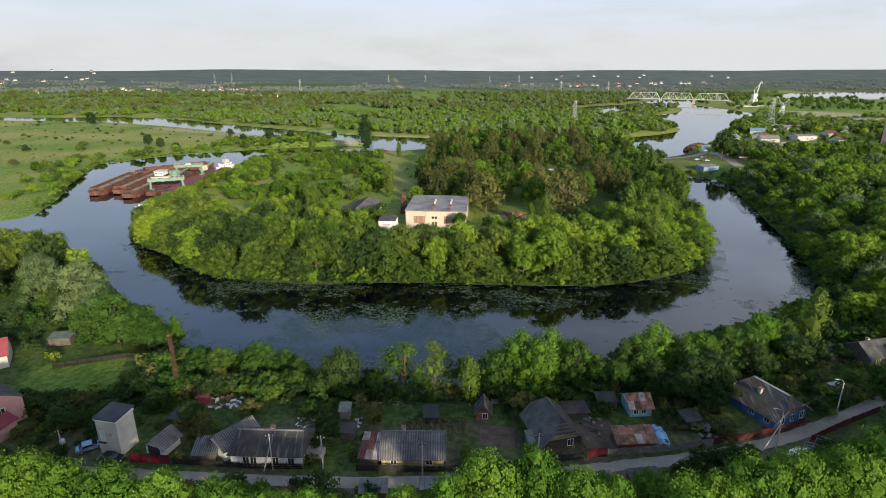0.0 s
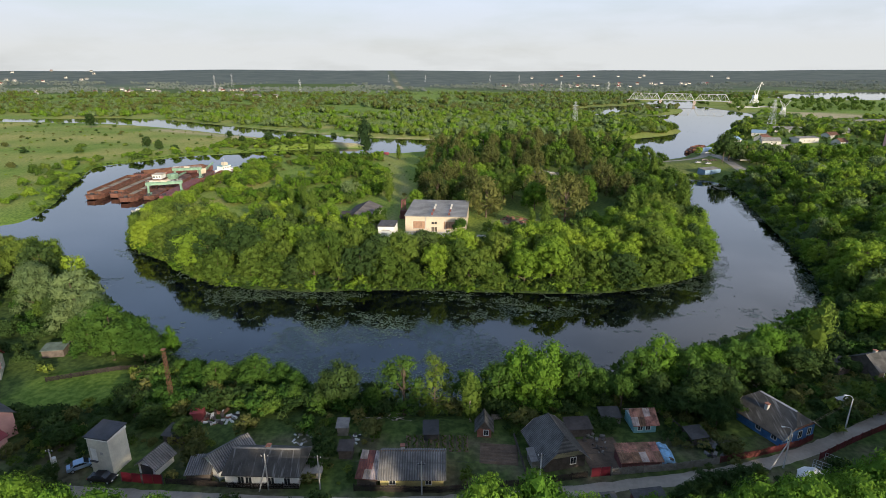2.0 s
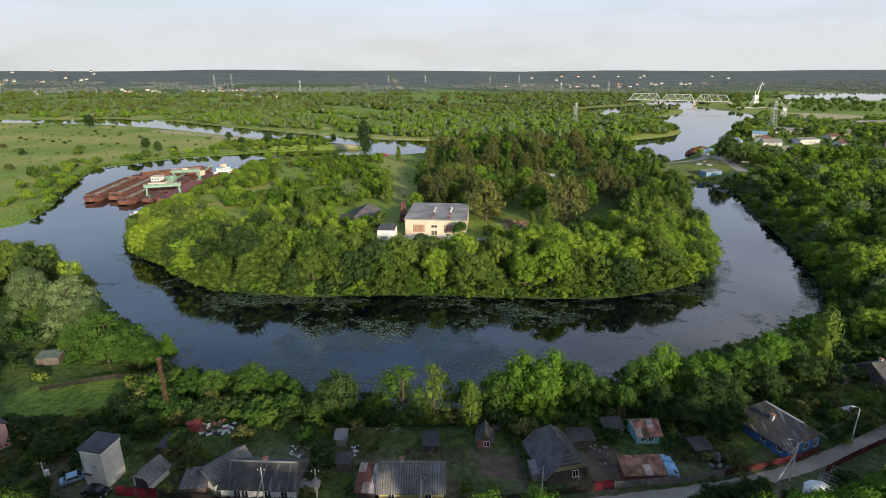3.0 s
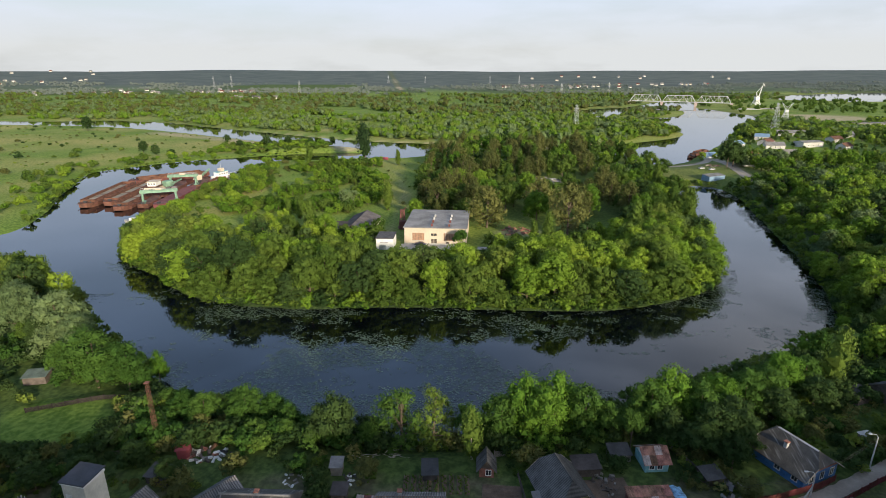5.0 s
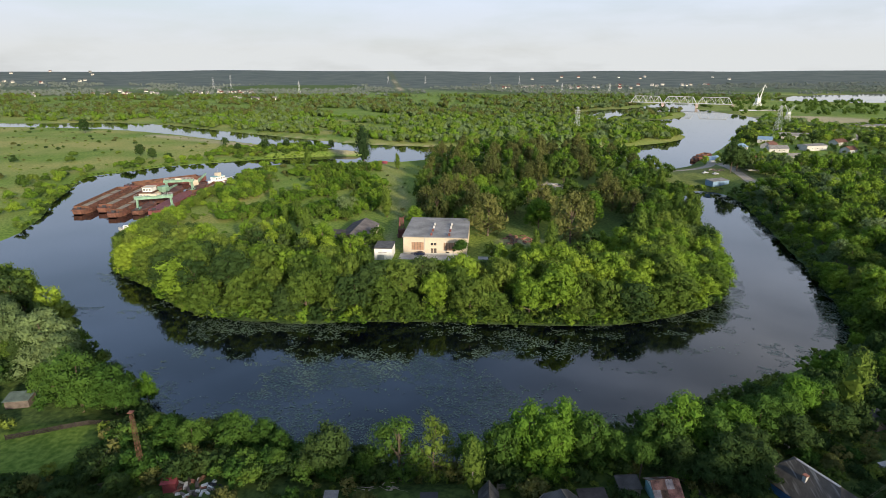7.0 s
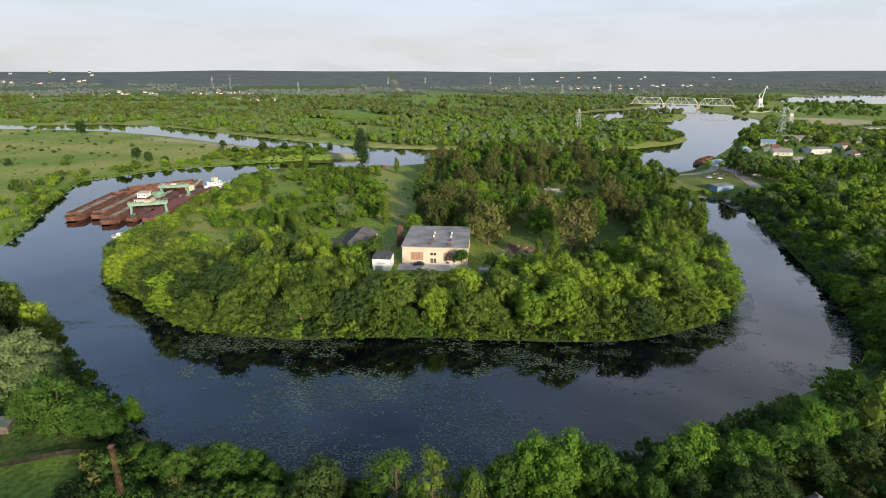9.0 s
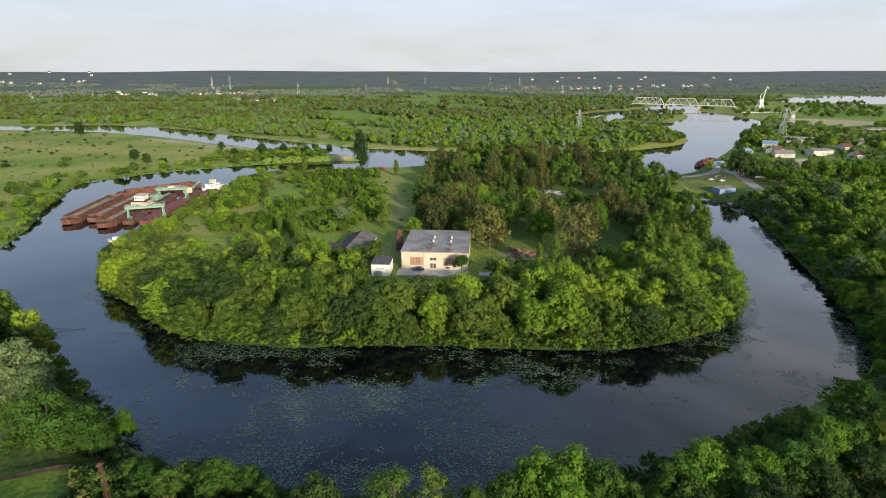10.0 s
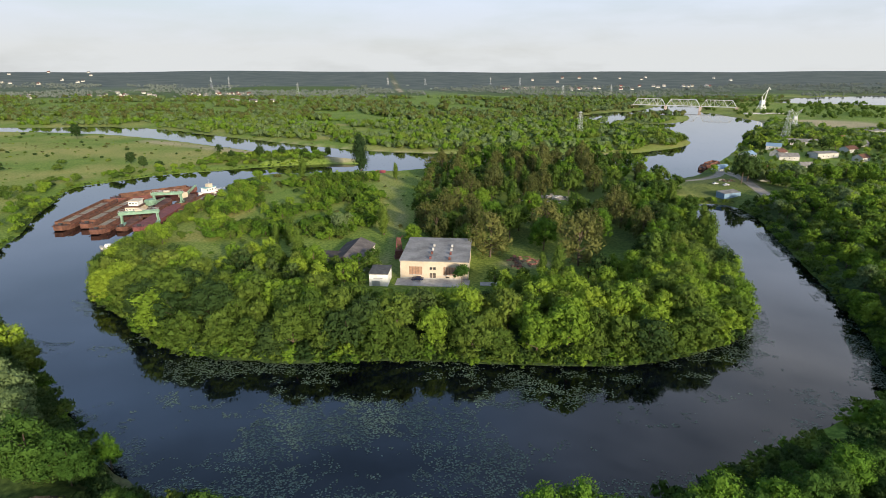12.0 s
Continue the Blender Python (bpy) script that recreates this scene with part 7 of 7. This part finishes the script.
for k in range(3):
    window(cab, -1.5 + k * 1.5, -4.5, 4.5, 0.9, 0.9, 0, M_WHITE)
for x in (-3.9, 3.9):
    part("handrail", boxed(x - 0.04, x + 0.04, -7, 7, 4.1, 4.18), M_STEEL, cab)
crane = thing("dredge_crane", "green and grey deck crane with a short lattice boom", "crane", pose(-160.5, 321, 2.0, 0, 0, -25))
part("pedestal", barred((0, 0, 0), (0, 0, 2.2), 1.5, 12), M_STEEL_DARK, crane)
part("cabin", boxed(-2.0, 2.0, -2.4, 2.4, 2.2, 5.2, bevel=0.15), M_GREEN, crane)
part("boom", lattice(bmesh.new(), 0.6, 0.3, 11, 8, 0.09), M_GREEN, crane).matrix_local = pose(1.5, 0, 3.0, 0, 68, 0)
part("counterweight", boxed(-2.9, -2.0, -1.8, 1.8, 2.3, 4.0, bevel=0.1), M_STEEL_DARK, crane)
crane = thing("dredge_crane", "cream deck crane on the second pontoon", "crane", pose(-151.5, 340, 2.0, 0, 0, 60))
part("pedestal", barred((0, 0, 0), (0, 0, 2.0), 1.4, 12), M_STEEL_DARK, crane)
part("cabin", boxed(-1.8, 1.8, -2.0, 2.0, 2.0, 5.0, bevel=0.15), M_CREAM, crane)
part("boom", lattice(bmesh.new(), 0.6, 0.3, 9, 7, 0.09), M_GREEN, crane).matrix_local = pose(1.4, 0, 3.0, 0, 60, 0)
barge("dark pontoon under the dredger", (-160.5, 308), (-164, 345), 9.5, 2.0, cargo=False, name="pontoon")
barge("rusty pontoon under the second crane", (-150, 332), (-154, 356), 7.5, 2.0, cargo=False, name="pontoon")
tug = thing("houseboat", "white houseboat moored by the gangway", "boat", pose(-148.5, 369, 0, 0, 0, 65))
part("hull", hull(15, 6, 1.4), M_WHITE, tug)
part("cabin", boxed(-4.5, 3.5, -2.2, 2.2, 1.4, 4.0, bevel=0.08), M_WHITE, tug)
part("wheelhouse", boxed(-1.5, 1.5, -1.5, 1.5, 4.1, 6.2, bevel=0.08), M_CREAM, tug)
part("red_band", boxed(-7, 7, -3.02, 3.02, 0.7, 1.0), M_RED, tug)
part("roof", boxed(-4.9, 3.9, -2.5, 2.5, 4.0, 4.12), M_TEAL, tug)
part("mast", barred((0, 0, 6.2), (0, 0, 9.0), 0.07, 6), M_STEEL, tug)
for k in range(4):
    window(tug, -3.4 + k * 2.0, -2.2, 2.8, 0.8, 0.8, 0, M_STEEL)
gang = thing("gangway", "pale steel gangway from the bank to the houseboat", "gangway", pose(-141.5, 377, 1.5, 0, -4, 52))
part("deck", boxed(-7, 7, -0.6, 0.6, 0, 0.12), M_STEEL, gang)
for s in (-0.6, 0.6):
    part("handrail", boxed(-7, 7, s - 0.04, s + 0.04, 1.0, 1.08), M_STEEL, gang)
    for k in range(8):
        part("stanchion", boxed(-7 + k * 2 - 0.04, -7 + k * 2 + 0.04, s - 0.04, s + 0.04, 0.12, 1.0), M_STEEL, gang)
skiff = thing("motor_boat", "small white motor boat moored at the bank", "boat", pose(-147, 257.5, 0, 0, 0, 15))
part("hull", hull(7, 2.6, 0.9), M_CONCRETE, skiff)
part("cabin", boxed(-1.5, 1.2, -0.9, 0.9, 0.9, 2.0, bevel=0.12), M_WHITE, skiff)
part("windscreen", boxed(1.2, 1.24, -0.75, 0.75, 1.3, 1.9), M_GLASS, skiff)
tagged(part("sand_pile", boxed(-3, 3, -2, 2, 0.2, 1.8, bevel=0.8), material("yellow_sand", (0.45, 0.34, 0.16), 0.95, noise_scale=0.8, spread=0.2)), "yellow sand heap at the water's edge", "sand").matrix_world = pose(-141.5, 276, 0.0, 0, 0, 20)

# --- the far bank at the river bend
FAR_LABELS = ("white riverside house with a grey roof", "pale house with a weathered grey roof", "pale house with a rust-brown roof", "white house with a red metal roof", "grey house with a blue metal roof")
M_SLATE_BLUE = material("blue_grey_sheet", (0.17, 0.26, 0.36), 0.6, noise_scale=0.5, spread=0.2)
M_PALE_WALL = material("greyed_limewash", (0.47, 0.45, 0.41), 0.85, noise_scale=0.4, spread=0.25)
FAR_MATS = ((M_PALE_WALL, M_ASBESTOS), (M_PALE_WALL, M_ASBESTOS), (M_CONCRETE, M_RUST), (M_PALE_WALL, M_RED), (M_PALE_WALL, M_SLATE_BLUE))
for i, (x, y, L, W, turn) in enumerate([(312, 489, 20, 11, 12), (276, 478, 15, 9, -8), (256, 500, 12, 9, 35), (226, 418, 9, 8, 12), (208, 388, 7, 6, -5), (283, 502, 14, 9, 40), (262, 432, 9, 5, 5), (345, 572, 26, 8, -18), (355, 520, 12, 9, 20), (392, 560, 13, 9, -10), (410, 610, 14, 9, 30), (462, 642, 18, 10, 10), (440, 600, 12, 9, 0), (500, 690, 16, 10, 15), (376, 600, 12, 8, 60), (540, 700, 14, 10, -15), (470, 560, 13, 9, 20), (300, 540, 12, 8, -30), (430, 545, 12, 8, 45), (330, 470, 10, 8, 25)]):
    k = (0, 1, 4, 3, 0, 2, 0, 1, 2, 0, 3, 4, 0, 4, 2, 1, 3, 4, 0, 2)[i]
    house("riverside_house", FAR_LABELS[k], at(x, y, turn), L, W, 3.2 if i else 4.2, 5.6 if i else 5.2, *FAR_MATS[k], windows=(("f", -L / 4, 1.7, 1.0, 1.2), ("f", 0, 1.7, 1.0, 1.2), ("f", L / 4, 1.7, 1.0, 1.2)), group="riverside houses", category="house")
lean_to("landing_hut", "pale blue landing hut with a grey roof", at(167.5, 351, 22), 13, 6, 2.8, 3.4, M_SLATE_BLUE, M_ASBESTOS, category="hut", sheets=False)
house("boat_shed", "blue-roofed floating boat shed", pose(207, 444, 0.8, 0, 0, 25), 11, 7, 3.0, 5.2, M_WHITE, M_SLATE_BLUE, category="shed")
barge("old rusty ferry moored by the landing", (203, 462), (222, 482), 7, 2.0, name="ferry", cargo=True)
barge("dark flat work boat by the landing", (196, 452), (206, 470), 5, 1.4, name="work_boat", cargo=False)
for x, y in ((176, 372), (171, 376)):
    car("pale car parked near the landing", at(x, y, 20), car_paint("silver_paint", (0.5, 0.5, 0.5)))
rubble("timber and scrap heaped by the landing", 184, 388, 5, 22, (M_WOOD, M_RUST, M_WOOD_PALE), size=0.9)
block = thing("apartment_block", "tall pale apartment block beyond the trees", "building", at(352, 441, 8))
part("wall", boxed(-3, 14, -6, 6, -1, 24), M_PINK, block)
for j in range(8):
    for k in range(5):
        window(block, -1 + k * 3.2, -6, 2.0 + j * 2.9, 1.3, 1.4, 0, M_WHITE)
part("roof", boxed(-3.3, 14.3, -6.3, 6.3, 24, 24.5), M_FELT_DARK, block)
ware = thing("warehouse", "pale grey warehouse beside the quay", "building", at(490, 668, -8))
part("wall", boxed(-22, 32, -8, 8, -1, 6), M_CONCRETE, ware)
part("roof", boxed(-22.6, 32.6, -8.6, 8.6, 6, 6.5), M_ASBESTOS, ware)
for k in range(8):
    window(ware, -18 + k * 6.6, -8, 3.4, 3, 1.6, 0, M_STEEL)


def pylon(label, x, y, h, mat, arms=3, base=3.2):
    t = thing("pylon", label, "pylon", at(x, y, 20), "power pylons")
    part("tower", lattice(bmesh.new(), base, 0.6, h, 9, 0.09), mat, t)
    for k in range(arms):
        z = h * (0.74 + 0.11 * k)
        part("arm", bar(bar(bmesh.new(), (-4.5 + k * 0.8, 0, z), (4.5 - k * 0.8, 0, z), 0.16), (-4.5 + k * 0.8, 0, z), (0, 0, z + 1.6), 0.12), mat, t)
    return t


pylon("grey steel power pylon among trees", 152, 668, 27, M_STEEL)
pylon("tall pale steel power pylon near the quay", 344, 598, 31, M_STEEL, 3, 3.4)
for x, y, h in [(-790, 1960, 44), (-745, 2000, 46), (-420, 1650, 34), (-250, 2500, 30), (-90, 2500, 30), (190, 2500, 30), (310, 2450, 32), (330, 1650, 28), (480, 1700, 28)]:
    pylon("distant pale power pylon over the woods", x, y, h, M_BRIDGE, 2, 3.5)

# harbour cranes
hc = thing("harbour_crane", "white harbour slewing crane with a raised jib", "crane", pose(593, 1100, 2.0, 0, 0, 10))
part("portal", lattice(bmesh.new(), 5.5, 3.0, 9, 2, 0.5), M_WHITE, hc)
part("cabin", boxed(-4, 4, -3, 3, 9, 15, bevel=0.3), M_WHITE, hc)
part("column", bar(bmesh.new(), (0, 0, 15), (-3, 0, 22), 0.9), M_WHITE, hc)
part("jib", bar(bmesh.new(), (3, 0, 12), (9, 0, 39), 1.1, 4, 0.6), M_WHITE, hc)
part("jib_head", bar(bmesh.new(), (9, 0, 39), (13, 0, 34), 0.7), M_WHITE, hc)
part("tie_rod", bar(bmesh.new(), (-3, 0, 22), (8, 0, 35), 0.3), M_WHITE, hc)
gc = thing("quay_crane", "pale grey lattice quay crane with twin booms", "crane", pose(437, 738, 3.5, 0, 0, -10) @ Matrix.Scale(0.7, 4))
part("portal", lattice(bmesh.new(), 6.0, 2.5, 16, 4, 0.28), M_BRIDGE, gc)
part("cabin", boxed(-3, 3, -3, 3, 16, 20, bevel=0.2), M_STEEL, gc)
for x in (-9, 10):
    part("boom", bar(bmesh.new(), (0, 0, 18), (x, 0, 33), 0.4), M_BRIDGE, gc)
    part("stay", bar(bmesh.new(), (0, 0, 25), (x, 0, 33), 0.25), M_BRIDGE, gc)
part("mast", bar(bmesh.new(), (0, 0, 18), (0, 0, 26), 0.5), M_BRIDGE, gc)
part("leg_tie", boxed(-8, 8, -0.5, 0.5, 4, 5), M_BRIDGE, gc)
quay = thing("quay", "long concrete quay wall on the river", "quay", pose(545, 990, 0, 0, 0, 0))
part("wall", boxed(-38, 40, -2, 6, -1, 2.6), M_CONCRETE, quay)
part("barge_hull", boxed(-44, -5, -9, -3, -0.3, 1.8), M_WHITE, quay)

# railway bridge: three truss spans
A, B = Vector((362, 1134, 8)), Vector((522, 1051, 8))
bridge = thing("railway_bridge", "pale steel truss railway bridge of three spans", "bridge", pose(A.x, A.y, 0, 0, 0, math.degrees(math.atan2(B.y - A.y, B.x - A.x))))
LEN = (B - A).length
SP = LEN / 3
for s in range(3):
    x0, x1 = s * SP + 1.0, (s + 1) * SP - 1.0
    sp = part("deck", boxed(x0, x1, -2.8, 2.8, 7.2, 8.0), M_STEEL, bridge)
    for side in (-2.8, 2.8):
        n, h = 8, 11.5
        xs = [x0 + (x1 - x0) * i / n for i in range(n + 1)]
        part("bottom_chord", barred((x0, side, 8), (x1, side, 8), 0.32), M_BRIDGE, sp)
        part("top_chord", barred((xs[1], side, 8 + h), (xs[-2], side, 8 + h), 0.32), M_BRIDGE, sp)
        part("end_post", barred((x0, side, 8), (xs[1], side, 8 + h), 0.32), M_BRIDGE, sp)
        part("end_post", barred((x1, side, 8), (xs[-2], side, 8 + h), 0.32), M_BRIDGE, sp)
        for i in range(1, n):
            part("hanger", barred((xs[i], side, 8), (xs[i], side, 8 + h), 0.14), M_BRIDGE, sp)
            if i < n - 1:
                a, b = (8, 8 + h) if i % 2 else (8 + h, 8)
                part("diagonal", barred((xs[i], side, b), (xs[i + 1], side, a), 0.22), M_BRIDGE, sp)
    for i in range(1, 8):
        x = x0 + (x1 - x0) * i / 8
        part("portal_beam", boxed(x - 0.2, x + 0.2, -2.8, 2.8, 19.2, 19.6), M_BRIDGE, sp)
M_PIER = material("pinkish_granite_pier", (0.48, 0.38, 0.33), 0.9, noise_scale=0.2, spread=0.2)
for x in (0, SP, 2 * SP, LEN):
    b = boxed(x - 2.2, x + 2.2, -5, 5, -1.5, 6.6, bevel=0.3)
    p = part("pier", b, M_PIER, bridge)
    part("pier_cap", boxed(x - 2.8, x + 2.8, -5.6, 5.6, 6.6, 7.2), M_PIER, p)

# far villages: small houses among the woods
proto = {}
for key, wall, roof in (("w", M_TOWER, M_ASBESTOS), ("r", M_TOWER, M_RUST_RED), ("g", M_TOWER, M_ASBESTOS_DARK)):
    proto[key] = house("village_house", {"w": "distant pale house with a grey roof", "r": "distant grey house with a red-brown roof", "g": "distant grey house with a dark roof"}[key], at(-880, 1600, 20), 10, 7, 3.2, 6.4, wall, roof, windows=(("f", -3, 2, 1.4, 1.6), ("f", 3, 2, 1.4, 1.6)), group="houses of the far village")
spots_far = []
for cx, cy, sx, sy, n in ((-880, 1630, 110, 90, 18), (-640, 1640, 70, 50, 16), (-1700, 2350, 160, 130, 8), (-1950, 3300, 420, 200, 4), (380, 2080, 120, 40, 18), (-450, 1340, 60, 30, 7), (880, 2260, 90, 40, 12), (1000, 3000, 300, 200, 10)):
    for k in range(n):
        spots_far.append((cx + RNG.normal() * sx, cy + RNG.normal() * sy))
for i, (x, y) in enumerate(spots_far):
    s = 1.0 + max(0, y - 1500) / 5000
    k = "wrgw"[i % 4]
    o = copy_thing(proto[k], at(x, y, RNG.uniform(-40, 40)))
    o.matrix_world = at(x, y, RNG.uniform(-40, 40)) @ Matrix.Diagonal((s, s, s * 1.1, 1))

# water lilies: uncounted floating pads


def lily_pads():
    rng = np.random.default_rng(5)
    n = 900000
    p = np.stack([rng.uniform(-130, 165, n), rng.uniform(98, 340, n)], 1)
    d = -inland(p)
    x, y = p.T
    patch = 0.5 * patchy(x, y * 1.4, 17.0, 1) + 0.32 * patchy(x, y * 1.5, 5.0, 2) + 0.3 * patchy(x, y, 1.6, 3)
    front = (y < 172 + 9 * wavy(x, y, 9.0, 2.0)) & (y > 100) & (x < 96)
    limit = np.where(d < 16, 0.55, 0.51) + np.where(front, 0.0, 0.02) + 0.05 * smooth(-40, -90, x) + 0.3 * smooth(28, 80, x) * smooth(104, 98, x) * smooth(5, 14, d) + 0.03 * smooth(122, 108, y) - 0.05 * smooth(104, 112, x)
    keep = (d > 0.6) & (front | (d < 8)) & (patch > limit) & (rng.uniform(0, 1, n) < 0.18 + 2.0 * np.clip(patch - limit, 0, 0.2))
    p = p[keep]
    m = len(p)
    r, t = rng.uniform(0.09, 0.26, m), rng.uniform(0, 6.28, m)
    z = 0.012 + rng.uniform(0, 0.03, m)
    ang = np.linspace(0.35, 6.28 - 0.35, 6)
    ring = np.stack([p[:, :1] + r[:, None] * np.cos(ang + t[:, None]), p[:, 1:] + 0.9 * r[:, None] * np.sin(ang + t[:, None]), z[:, None] + rng.uniform(0, 0.04, (m, 6))], 2)
    v = np.concatenate([np.column_stack([p, z])[:, None], ring], 1).reshape(-1, 3)
    b = np.arange(m)[:, None] * 7
    f = np.stack([np.concatenate([b, b + 1 + k, b + 2 + k], 1) for k in range(5)], 1).reshape(-1, 3)
    me = bpy.data.meshes.new("water_lilies")
    me.from_pydata(v.tolist(), [], f.tolist())
    me.materials.append(material("lily_pad", (0.085, 0.125, 0.08), 0.28, noise_scale=0.1, spread=0.3, per_island=0.4, spec=0.5))
    return tagged(mesh_part("water_lilies", me, None), "floating water-lily pads in loose patches", "water lilies", kind="stuff")


lily_pads()
